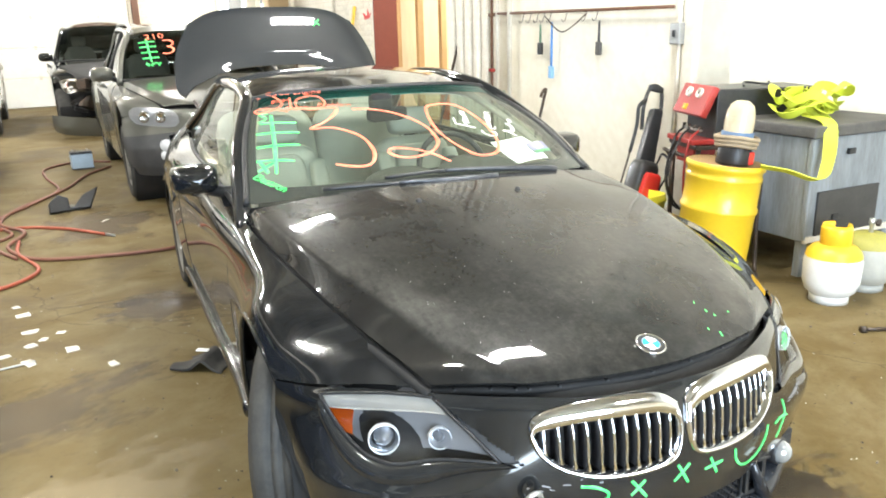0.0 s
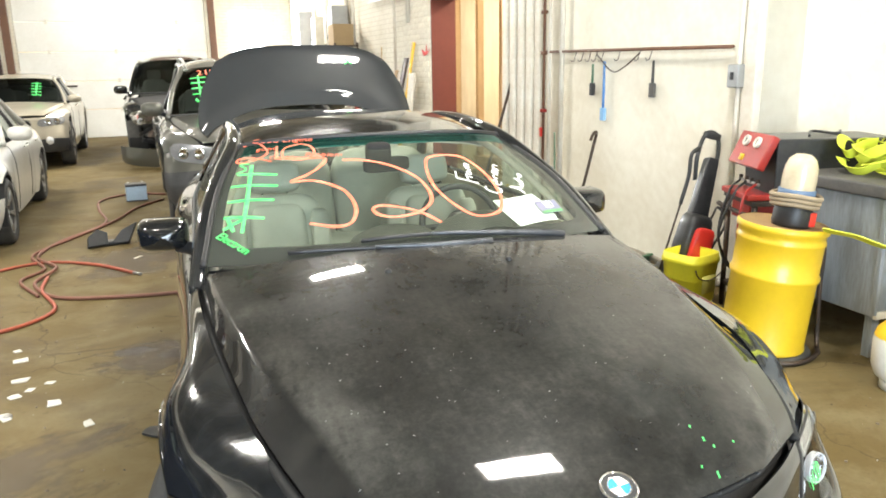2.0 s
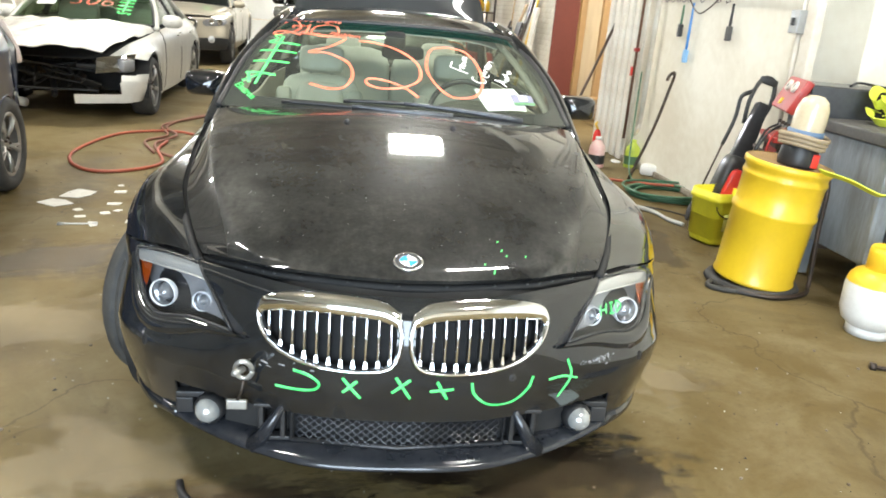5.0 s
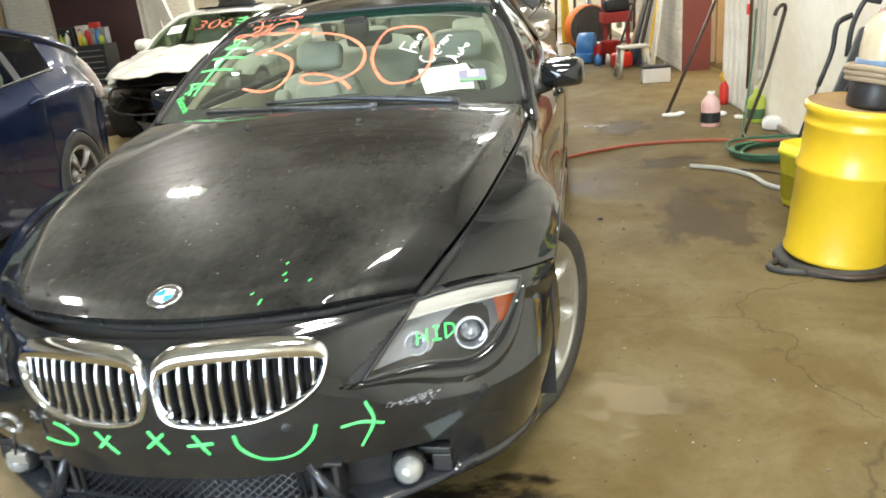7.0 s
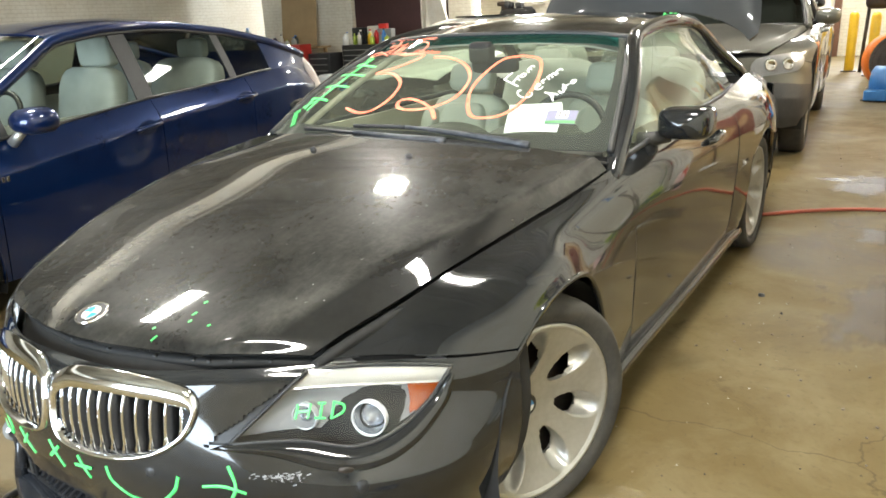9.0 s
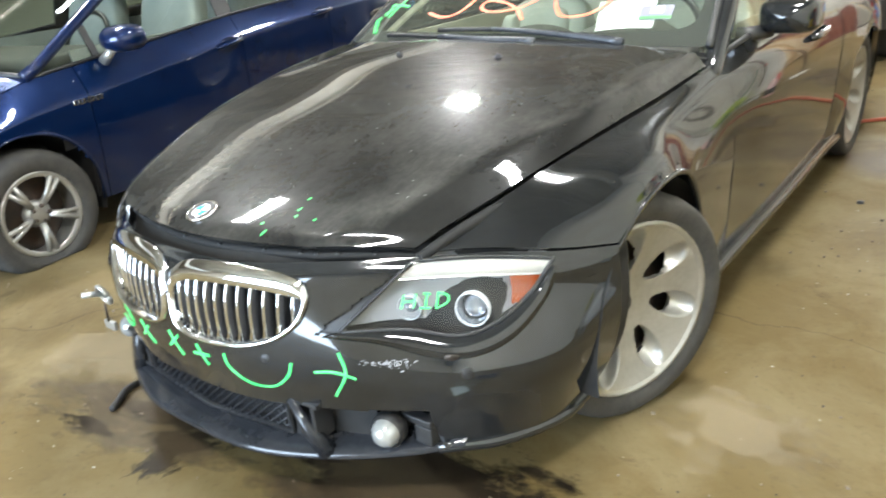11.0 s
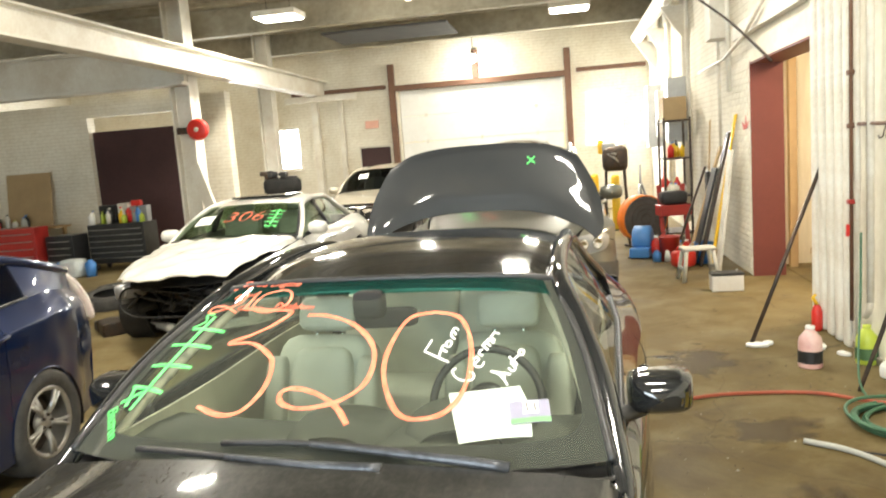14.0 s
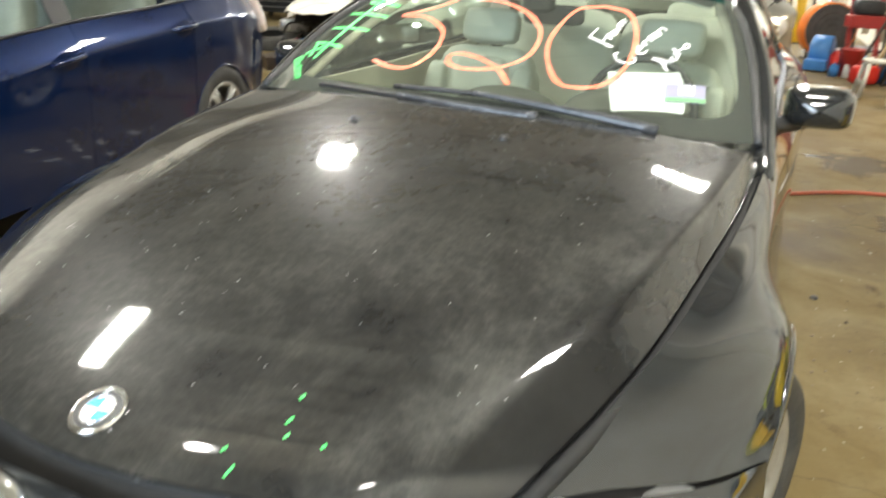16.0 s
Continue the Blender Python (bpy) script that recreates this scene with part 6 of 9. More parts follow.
def body(car, T, paint, glass, hub, hood=True, lamps=True, seats=SEAT_GREY, mirrors=True, tyre=.36, rim=.24, spokes=5, front=True, bumper=True):
    """A car's shell, glass, wheels, lamps and cabin, from the proportions T."""
    if hood:
        part("bonnet", M().grid(T(net(mirrored(HOOD), 5, 5))), paint, car, solid=.012)
    # near-black copy of the bonnet, painted shade below it
    bay = T(net(mirrored(HOOD), 4, 4))
    bay[..., 2] -= .06
    part("engine_bay", M().grid(bay), VOID, car, solid=.01)
    bg = T(net(mirrored(BUMP), 6, 6))
    if bumper:
        part("front_bumper", M().grid(bg, flip=True), paint, car, solid=.006, offset=0)
    for s in (1, -1):
        sd = (lambda g: g) if s > 0 else flipx
        for nm, n_, fl in (("fender", FENDER, s < 0), ("door", DOOR, s < 0), ("quarter_panel", QUARTER, s < 0), ("sill_front", LOWFRONT, s > 0), ("sill_rear", LOWREAR, s < 0), ("tail_side", TAILSIDE, s < 0)):
            part(nm, M().grid(sd(T(net(n_, 5, 5))), flip=fl), paint, car, solid=.008, offset=0)
        part("side_window", M().grid(sd(T(net(SIDEGLASS, 4, 5))), flip=s < 0), glass, car).visible_shadow = False
        part("roof_pillar", M().tube(sd(T(cr(PILLAR_A, 5))), .036, 8), paint, car)
        mid = T(np.array([(.712, 2.72, 1.10), (.80, 2.72, .93), (.61, 2.70, 1.28)]))
        part("middle_pillar", M().tube([tuple(p) for p in sd(mid[[1, 0, 2]])], .035, 6), PLASTIC_BLACK, car)
        part("belt_trim", M().tube([tuple(p + np.array((s * .006, 0, 0))) for p in sd(T(cr(SIDEGLASS[0], 5)))], .012, 6), PLASTIC_BLACK, car)
        for yy in (1.62, 2.70):
            part("door_joint", M().tube([tuple(p) for p in sd(T(np.array([(.884, yy, .22), (.905, yy, .40), (.914, yy, .56), (.910, yy, .73), (.882, yy, .835), (.808, yy, .925)])))], .003, 5), VOID, car)
        for yy in (2.45, 3.30):
            q = sd(T(np.array([(.905, yy, .80), (.932, yy + .03, .805), (.932, yy + .17, .815), (.905, yy + .2, .82)])))
            part("door_handle", M().tube([tuple(p) for p in q], .014, 6), paint, car)
        if mirrors:
            c = sd(T(np.array([.95, 1.86, .985])))
            ring = np.linspace(0, math.tau, 20, False)
            mr = part("door_mirror", M().grid([[(c[0] + .115 * k * boxy(t, .7)[0], c[1] + .07 * d, c[2] + .075 * k * boxy(t, .7)[1]) for t in ring] for d, k in ((1, .9), (.6, 1), (0, 1), (-.5, .85), (-.9, .5), (-1, .05))], close=True, flip=True), paint, car)
            part("mirror_arm", M().tube([tuple(c + np.array((-s * .14, 0, -.07))), tuple(c + np.array((-s * .05, 0, -.03)))], .025, 8), PLASTIC_BLACK, mr)
        if lamps:
            g = []
            for k in np.linspace(0, 1, 5):
                row = []
                for i in range(0, 41, 4):
                    a, b = lamp_edge(i / 40, True), lamp_edge(i / 40, False)
                    row.append((s * (a + (b - a) * k)[0], 0, (a + (b - a) * k)[1]))
                g.append(row)
            src = [[S_BUMP.at(p[0], p[2], .012)[0] for p in row] for row in g]
            gl = T(np.array([[tuple(p) for p in row] for row in src]))
            ln = part("headlight", M().grid(gl, flip=s > 0), GLASS_LENS, car, "clear headlight lens")
            ln.visible_shadow = False
            gb = gl.copy()
            gb[..., 1] += .008
            part("lamp_bowl", M().grid(gb, flip=s > 0), REFLECTOR, ln)
            p = T(np.array(S_BUMP.at(s * .67, .555, .01)[0]))
            part("lamp_ring", M().lathe([(.03, 0), (.045, .01), (.05, 0)], 16, Matrix.Translation(tuple(p)) @ pose(0, 0, 0, 90, 0, 0)), RING_WHITE, ln)
        if front:
            rows = [[tuple(T(np.array(S_BUMP.at(x, z, o)[0]))) for x, z in kidney_ring(s, gr)] for gr, o in ((.008, .004), (.0, .02), (-.012, .012))]
            kf = part("kidney_frame", M().grid(rows, close=True, flip=s < 0), CHROME, car)
            # near-black patch paints the shade inside the kidney
            part("kidney_back", M().grid([[tuple(T(np.array(S_BUMP.at(s * .2 + (x - s * .2) * k, .572 + (z - .572) * k, .007)[0]))) for x, z in kidney_ring(s, -.01)] for k in (.02, 1)], close=True, flip=s > 0), VOID, kf)
            f = T(np.array(S_BUMP.at(s * .62, .40, .006)[0]))
            part("fog_lamp", M().lathe([(.001, .03), (.04, .02), (.055, 0)], 16, Matrix.Translation(tuple(f)) @ pose(0, 0, 0, 90, 0, s * 25)), RING_WHITE, car)
    if front:
        # near-black strip paints the shade of the intake opening
        iz = T(np.array([[(x, .02 + .35 * x * x, z) for x in np.linspace(-.45, .45, 11)] for z in (.25, .36)]))
        part("lower_intake", M().grid(iz), VOID, car, solid=.01)
    part("roof", M().grid(T(net(mirrored(ROOF), 5, 5))), paint, car, solid=.012)
    wg = T(net(mirrored(WIND), 6, 6))
    part("windscreen", M().grid(wg), glass, car).visible_shadow = False
    part("rear_window", M().grid(T(net(mirrored(REARGLASS), 5, 5))), glass, car).visible_shadow = False
    part("windscreen_seal", M().tube([tuple(p) for p in wg[0]] + [tuple(p) for p in wg[1:, -1]], .018, 6), PLASTIC_BLACK, car)
    deck = T(net(mirrored([[(0, 3.97, .99), (.3, 3.97, .985), (.55, 3.97, .975), (.70, 3.97, .96)], [(0, 4.40, .98), (.3, 4.40, .975), (.52, 4.40, .96), (.66, 4.40, .94)], [(0, 4.72, .95), (.3, 4.72, .945), (.5, 4.70, .93), (.62, 4.66, .91)], [(0, 4.80, .60), (.3, 4.80, .60), (.6, 4.79, .60), (.80, 4.74, .60)], [(0, 4.80, .25), (.3, 4.80, .25), (.6, 4.78, .25), (.78, 4.70, .25)]]), 4, 4))
    part("tail", M().grid(deck), paint, car, solid=.01)
    part("underbody", boxes(((0, hub[1] / 2 + 1.0, .36), (1.34, 4.0, .22))), VOID, car, bevel=.02)
    part("cabin_floor", boxes(((0, 2.5, .5), (1.4, 2.0, .1))), CARPET, car)
    part("dashboard", M().box(tuple(T(np.array([0, 1.85, .82]))), (1.35, .4, .22)), DASH_DARK, car, bevel=.05)
    for s in (1, -1):
        c = T(np.array([s * .37, 2.72, .85]))
        st = part("seat_back", cushion(tuple(c), (.48, .16, .62), Matrix.Rotation(radians(-14), 4, "X")), seats, car)
        part("head_rest", cushion(tuple(c + np.array((0, .12, .40))), (.26, .10, .18)), seats, st)
        c2 = T(np.array([s * .33, 3.35, .80]))
        part("rear_seat", cushion(tuple(c2), (.6, .16, .55), Matrix.Rotation(radians(-16), 4, "X")), seats, car)
        for y in hub[:2]:
            part("wheel_arch_liner", M().lathe([(tyre + .035, -.18), (tyre + .035, .12)], 20, Matrix.Translation((s * (hub[2] - .03), y, tyre)) @ Matrix.Rotation(radians(90 * s), 4, "Y"), radians(75), radians(285)), VOID, car)
    return wg


def big_headlight(car, T, x0, x1, low, high):
    """A tall wrapped headlight: clear lens over a bowl with two round lamps."""
    sf = Surf(T(net(mirrored(BUMP), 10, 8)), (0, 2), (0, -1, .1))
    for s in (1, -1):
        g = []
        for k in np.linspace(0, 1, 6):
            row = []
            for t in np.linspace(0, 1, 12):
                round_ = math.sqrt(max(0.0, 1 - (2 * t - 1) ** 4))
                z = (low + high) / 2 + .03 * t + (k - .5) * (high - low) * (.35 + .65 * round_)
                row.append(tuple(sf.at(s * (x0 + (x1 - x0) * t), z, .016)[0]))
            g.append(row)
        lens = part("headlight", M().grid(g, flip=s < 0), GLASS_LENS, car, "clear wrapped headlight lens")
        lens.visible_shadow = False
        part("lamp_bowl", M().grid([[(x, y + .010, z) for x, y, z in r] for r in g], flip=s < 0), LAMP_GREY, lens)
        for t in (.38, .72):
            p = sf.at(s * (x0 + (x1 - x0) * t), (low + high) / 2 + .02, .012)[0]
            part("lamp_ring", M().lathe([(.001, .004), (.030, .006), (.034, .012), (.050, .012), (.054, 0)], 18, Matrix.Translation(tuple(p)) @ pose(0, 0, 0, 90, 0, s * 30)), REFLECTOR, lens)


def wheels(car, ys, x, r, rim, n, dz=(0, 0)):
    """Four wheels with open star spokes."""
    for k, y in enumerate(ys):
        for s in (1, -1):
            tyre = M().lathe([(rim + .005, .09), (rim + .03, .11), (r - .03, .112), (r - .008, .09), (r, .06), (r, -.06), (r - .008, -.1), (rim, -.11)], 36)
            low = r + dz[k] - .003  # a flat tyre spreads on the floor
            tyre.v = [(s * low, y_, z_ * 1.12) if s * x_ > low else (x_, y_, z_) for x_, y_, z_ in tyre.v]
            w = part("wheel", tyre, RUBBER, car, "worn tyre")
            w.matrix_basis = Matrix.Translation((s * (x - .1), y, r + dz[k])) @ Matrix.Rotation(radians(90 * s), 4, "Y")
            part("rim_lip", M().lathe([(rim - .02, .085), (rim, .1), (rim + .008, .095), (rim, .02), (rim - .012, -.1)], 36), ALLOY, w)
            part("brake_disc", M().lathe([(.001, .01), (rim * .6, .01), (rim - .01, -.03)], 24), STEEL_DARK, w)
            part("hub", M().lathe([(.001, .075), (.045, .072), (.065, .06), (.07, .03)], 20), ALLOY, w)
            for i in range(5):
                part("wheel_nut", M().lathe([(.001, .088), (.009, .087), (.010, .07)], 6, Matrix.Rotation(math.tau * i / 5 + .3, 4, "Z") @ Matrix.Translation((.042, 0, 0))), STEEL_DARK, w)
            for i in range(n):
                a = math.tau * i / n
                for o in ((-.11, .11) if n == 5 else (0,)):
                    p0, p1 = Vector((.05 * math.cos(a), .05 * math.sin(a), .062)), Vector(((rim - .012) * math.cos(a + o), (rim - .012) * math.sin(a + o), .085))
                    part("spoke", M().tube([tuple(p0), tuple((p0 + p1) / 2 + Vector((0, 0, .012))), tuple(p1)], [.017, .013, .014], 6), ALLOY, w)


def screen_number(car, wg, red, green, size=.30, x0=0.0):
    """A number and a green tally painted on a car's windscreen."""
    s = Surf(wg, (0, 1), (0, -.5, 1))
    ya, yb = wg[0, :, 1].min(), wg[-1, :, 1].max()
    y = ya + (yb - ya) * .55
    if red:
        part("red_number", text_mesh(red, size, thin=.02), MARK_RED, car, "orange-red painted number", m=on_surface(s, (x0, y), None, (x0 + .1, y), .006), smooth=False)
    if green:
        gx = green
        part("green_stem", stroke(s, [(gx, y - .18), (gx + .01, y + .16)], .02, .006), MARK_GREEN, car)
        for k in range(4):
            part("green_rung", stroke(s, [(gx - .08, y - .12 + .08 * k), (gx + .09, y - .125 + .08 * k)], .018, .006), MARK_GREEN, car)
        part("green_scribble", stroke(s, scribble((gx - .06, y - .2), (gx + .1, y - .22), .05, 14, 5), .012, .006, 3), MARK_GREEN, car)


PAINT_BLUE = mat("deep_blue_metallic", (0.002, 0.011, 0.055), 0.30, 0.45, (0.003, 0.020, 0.085), 0.5, 2, 200, 0, 1.0, 0.05)
PAINT_WHITE = mat("white_paint", (0.66, 0.65, 0.60), 0.35, 0, (0.46, 0.43, 0.37), 0.45, 2, 30, 0, 0.8, 0.05)
PAINT_BEIGE = mat("champagne_metallic", (0.50, 0.46, 0.37), 0.35, 0.45, (0.38, 0.34, 0.27), 0.4, 2, 40, 0, 0.9, 0.05)
PAINT_GREY = mat("grey_metallic", (0.135, 0.135, 0.118), 0.35, 0.5, (0.10, 0.10, 0.088), 0.4, 2, 40, 0, 0.9, 0.05)
SUV_Y = ((0, .916, 1.45, 2.25, 3.35, 3.697, 4.0, 4.8), (0, .90, 1.35, 2.05, 3.78, 3.83, 4.40, 4.84))
SUV_Z = ((0, .2, .33, .70, .95, 1.37), (0, .30, .40, .95, 1.14, 1.73))
SUV = remap(1.05, SUV_Y, SUV_Z)
SUV_LOW = remap(1.02, SUV_Y, (SUV_Z[0], (0, .28, .38, .90, 1.07, 1.58)))
SUV_TALL = remap(1.05, SUV_Y, (SUV_Z[0], (0, .30, .42, .98, 1.20, 1.90)))

# blue hatchback with a flat front tyre
hatch = thing("blue_hatchback", "dark blue hatchback with flat front tyre and dented rear", "car", pose(-2.79, -.50, 0, 0, 0, 9.8))
CLOTH_GREY = mat("grey_cloth_seat", (0.42, 0.43, 0.40), 0.85, 0, (0.30, 0.30, 0.28), 0.5, 8, 90, 0.1)
HATCH_GLASS = glass_mat("pale_side_glass", (0.84, 0.93, 0.84), 0.02, 0.72)


def along(y, table):
    return float(np.interp(y, [a for a, b in table], [b for a, b in table]))


H_WIDTH = [(.5, .800), (.7, .832), (1.0, .856), (2.0, .872), (3.4, .872), (3.9, .852), (4.2, .805), (4.48, .715)]
H_BELT = [(.55, .640), (.75, .735), (.95, .815), (1.15, .865), (1.87, .928), (2.5, .985), (3.05, 1.01), (3.6, 1.05), (4.0, 1.06), (4.48, .985)]
H_CREASE = [(.55, .610), (1.0, .690), (1.74, .765), (2.39, .835), (3.3, .905), (4.0, .925), (4.48, .880)]
H_ROOF = [(1.12, .868), (1.6, 1.125), (2.05, 1.360), (2.35, 1.400), (2.7, 1.412), (3.0, 1.398), (3.46, 1.340), (3.84, 1.262), (4.1, 1.195), (4.36, 1.125)]
H_ARCH = ((.965, .265, .362), (3.74, .285, .345))


def hatch_side(y, k):
    """A point of the flank: k from 0 at the sill over 1 at the crease to 2 at the belt."""
    w, zc, zb = along(y, H_WIDTH), along(y, H_CREASE), along(y, H_BELT)
    if k <= 1:
        z = .19 + (zc - .19) * k
        return np.array((w - .045 * (1 - k) ** 1.6, y, z))
    return np.array((w - .078 * (k - 1) ** 1.15, y, zc + (zb - zc) * (k - 1)))


def arch_snap(p, cell=.030):
    """Draws points near a wheel arch onto its edge."""
    for cy, cz, r in H_ARCH:
        d = math.hypot(p[1] - cy, p[2] - cz)
        if abs(d - r) < cell * .62:
            p = p + (np.array((0, p[1] - cy, p[2] - cz)) / max(d, 1e-6)) * (r - d)
    return p


def arch_keep(c):
    return all(math.hypot(c[1] - cy, c[2] - cz) > r - .004 for cy, cz, r in H_ARCH)


H_LEVELS = list(np.linspace(0, .97, 22)) + [1.0, 1.04] + list(np.linspace(1.15, 2, 7))
for s in (1, -1):
    sd = (lambda g: g) if s > 0 else flipx
    for nm, y0, y1 in (("fender", .56, 1.357), ("front_door", 1.363, 2.497), ("rear_door", 2.503, 3.407), ("quarter_panel", 3.413, 4.46)):
        ys = np.linspace(y0, y1, max(8, int((y1 - y0) / .03)))
        g = np.array([[arch_snap(hatch_side(y, k)) for y in ys] for k in H_LEVELS])
        if nm == "quarter_panel":
            for row in g:
                for q in row:
                    q[0] += .018 * noise.noise(Vector((0, 5 * q[1], 6 * q[2]))) * min(1, max(0, (q[1] - 3.7) * 3))
        part(nm, M().grid(sd(g), arch_keep, flip=s < 0), PAINT_BLUE, hatch, solid=.008)
    gi = np.array([[hatch_side(y, k) - np.array((.03, 0, 0)) for y in np.linspace(.6, 4.4, 60)] for k in np.linspace(.02, 1.98, 8)])
    part("inner_panel", M().grid(sd(gi), arch_keep, flip=s < 0), VOID, hatch)
    for cy, cz, r in H_ARCH:
        lip = [hatch_side(cy + r * math.cos(a), max(0, min(1.3, (cz + r * math.sin(a) - .19) / (along(cy + r * math.cos(a), H_CREASE) - .19)))) for a in np.linspace(-.15, math.pi + .15, 26)]
        lip = [(q[0] - .004, cy + r * math.cos(a), cz + r * math.sin(a)) for q, a in zip(lip, np.linspace(-.15, math.pi + .15, 26))]
        part("arch_lip", M().tube(sd(lip), .008, 6), PAINT_BLUE, hatch)
        part("wheel_arch_liner", M().lathe([(r + .004, -.22), (r + .004, .10)], 24, Matrix.Translation((s * .73, cy, cz)) @ Matrix.Rotation(radians(90 * s), 4, "Y"), radians(70), radians(290)), VOID, hatch)

    def upper(y, k):
        """A point of the glass side between belt and roof edge."""
        b, zr = hatch_side(y, 2), along(y, H_ROOF)
        return np.array((b[0] + (.612 - b[0]) * max(k, 0.0) ** 1.1 * min(1, (zr - b[2]) / .38), y, b[2] + (zr - b[2]) * k))
    for nm, y0, y1 in (("quarter_window", 1.17, 1.50), ("front_window", 1.53, 2.41), ("rear_window_side", 2.53, 3.28), ("rear_quarter_window", 3.34, 3.76)):
        part(nm, M().grid(sd(np.array([[upper(y, k) for y in np.linspace(y0, y1, 10)] for k in np.linspace(.02, .95, 7)])), flip=s < 0), HATCH_GLASS, hatch).visible_shadow = False
    for nm, y0, y1 in (("window_post", 1.495, 1.535), ("middle_pillar", 2.405, 2.535), ("rear_pillar", 3.275, 3.345)):
        part(nm, M().grid(sd(np.array([[upper(y, k) + np.array((.004, 0, 0)) for y in (y0, (y0 + y1) / 2, y1)] for k in np.linspace(0, 1, 6)])), flip=s < 0), PLASTIC_BLACK, hatch, solid=.01)
    part("tail_pillar", M().grid(sd(np.array([[upper(y, k) for y in np.linspace(3.755, 4.40, 12)] for k in np.linspace(-.03, 1.02, 7)])), flip=s < 0), PAINT_BLUE, hatch, solid=.01)
    part("belt_trim", M().tube(sd([hatch_side(y, 2) + np.array((.002, 0, .004)) for y in np.linspace(1.16, 3.76, 24)]), .009, 6), PLASTIC_BLACK, hatch)
    part("roof_edge", M().tube(sd([upper(y, 1.0) + np.array((.0, 0, .004)) for y in np.linspace(1.10, 4.36, 40)]), .030, 8), PAINT_BLUE, hatch)
    part("window_trim", M().tube(sd([upper(y, .94) + np.array((.006, 0, 0)) for y in np.linspace(1.25, 3.74, 36)]), .010, 6), PLASTIC_BLACK, hatch)
    for y in (2.28, 3.22):
        q = [hatch_side(y + d, k) + np.array((o, 0, 0)) for d, k, o in ((0, .99, .0), (.02, 1.0, .03), (.10, 1.0, .034), (.18, 1.0, .03), (.20, 1.02, 0))]
        part("door_handle", M().tube(sd(q), .013, 8), PAINT_BLUE, hatch)
        part("handle_recess", M().lathe([(.001, 0), (.05, .002), (.06, 0)], 18, Matrix.Translation(tuple(sd(hatch_side(y + .10, .99) + np.array((.003, 0, 0))))) @ Matrix.Rotation(radians(90 * s), 4, "Y") @ Matrix.Diagonal((.75, 1.2, 1, 1))), PAINT_BLUE, hatch)
    c = sd(np.array((.965, 1.54, .985)))
    ring = np.linspace(0, math.tau, 24, False)
    hm = part("door_mirror", M().grid([[(c[0] + .115 * k * boxy(t, .8)[0], c[1] + .085 * d, c[2] + .068 * k * boxy(t, .8)[1]) for t in ring] for d, k in ((1, .90), (.75, 1), (.1, 1.0), (-.4, .9), (-.8, .62), (-1, .3), (-1.05, .03))], close=True, flip=True), PAINT_BLUE, hatch)
    part("mirror_foot", M().tube([tuple(c + np.array((-s * .15, -.01, -.11))), tuple(c + np.array((-s * .07, 0, -.05)))], [.03, .022], 8), ALLOY, hm)
    part("tail_lamp", M().tube(sd(cr([(.61, 4.37, 1.13), (.665, 4.42, 1.02), (.70, 4.455, .90), (.73, 4.475, .77)], 4)), [.022, .026, .03, .034, .038, .04, .042, .044, .045, .045, .043, .04, .03], 8), mat("clear_tail_lens", (0.75, 0.70, 0.68), 0.15, 0, (0.55, 0.2, 0.18), 0.3, 14, 60, 0, 0.6), hatch, "clear and red tail lamp")
    hl = part("headlight", M().grid(sd(net([[(.56, .22, .60), (.66, .40, .655), (.755, .62, .735), (.795, .78, .80)], [(.60, .24, .54), (.70, .40, .57), (.795, .58, .645), (.805, .76, .775)]], 4, 5)), flip=s > 0), GLASS_LENS, hatch, "clear swept headlight", solid=.006)
    part("lamp_bowl", M().grid(sd(net([[(.56, .24, .60), (.65, .42, .650), (.745, .64, .73), (.785, .78, .795)], [(.60, .26, .54), (.69, .42, .57), (.785, .60, .645), (.797, .77, .77)]], 4, 5)), flip=s > 0), RING_WHITE, hl)
    part("amber_corner", M().grid(sd(net([[(.775, .60, .66), (.795, .66, .70)], [(.792, .585, .645), (.803, .65, .68)]], 2, 2)), flip=s > 0), AMBER, hl, solid=.004)
part("bonnet", M().grid(net(mirrored([[(0, .10, .655), (.3, .14, .65), (.54, .25, .62), (.66, .42, .66)], [(0, .50, .835), (.34, .52, .825), (.60, .58, .785), (.72, .66, .75)], [(0, .95, .955), (.40, 1.0, .94), (.66, 1.06, .895), (.785, 1.15, .868)]]), 6, 5)), PAINT_BLUE, hatch, solid=.01)
part("front_bumper", M().grid(net(mirrored([[(0, .10, .65), (.3, .14, .645), (.54, .25, .61), (.68, .42, .60), (.795, .57, .60)], [(0, .0, .50), (.3, .04, .50), (.56, .17, .50), (.73, .37, .50), (.815, .57, .50)], [(0, .03, .30), (.3, .07, .30), (.56, .20, .30), (.72, .39, .30), (.80, .57, .30)], [(0, .07, .18), (.3, .10, .18), (.54, .23, .18), (.68, .42, .18), (.76, .57, .18)]]), 5, 5), flip=True), PAINT_BLUE, hatch, solid=.008, offset=0)
hw = net(mirrored([[(0, .94, .955), (.40, .99, .94), (.66, 1.06, .895), (.775, 1.13, .870)], [(0, 1.42, 1.195), (.36, 1.46, 1.185), (.60, 1.54, 1.15), (.695, 1.60, 1.115)], [(0, 1.92, 1.405), (.33, 1.95, 1.40), (.54, 2.0, 1.385), (.61, 2.05, 1.36)]]), 6, 6)
part("windscreen", M().grid(hw), HATCH_GLASS, hatch).visible_shadow = False
part("windscreen_seal", M().tube([tuple(p) for p in hw[0]] + [tuple(p) for p in hw[1:, -1]], .016, 6), PLASTIC_BLACK, hatch)
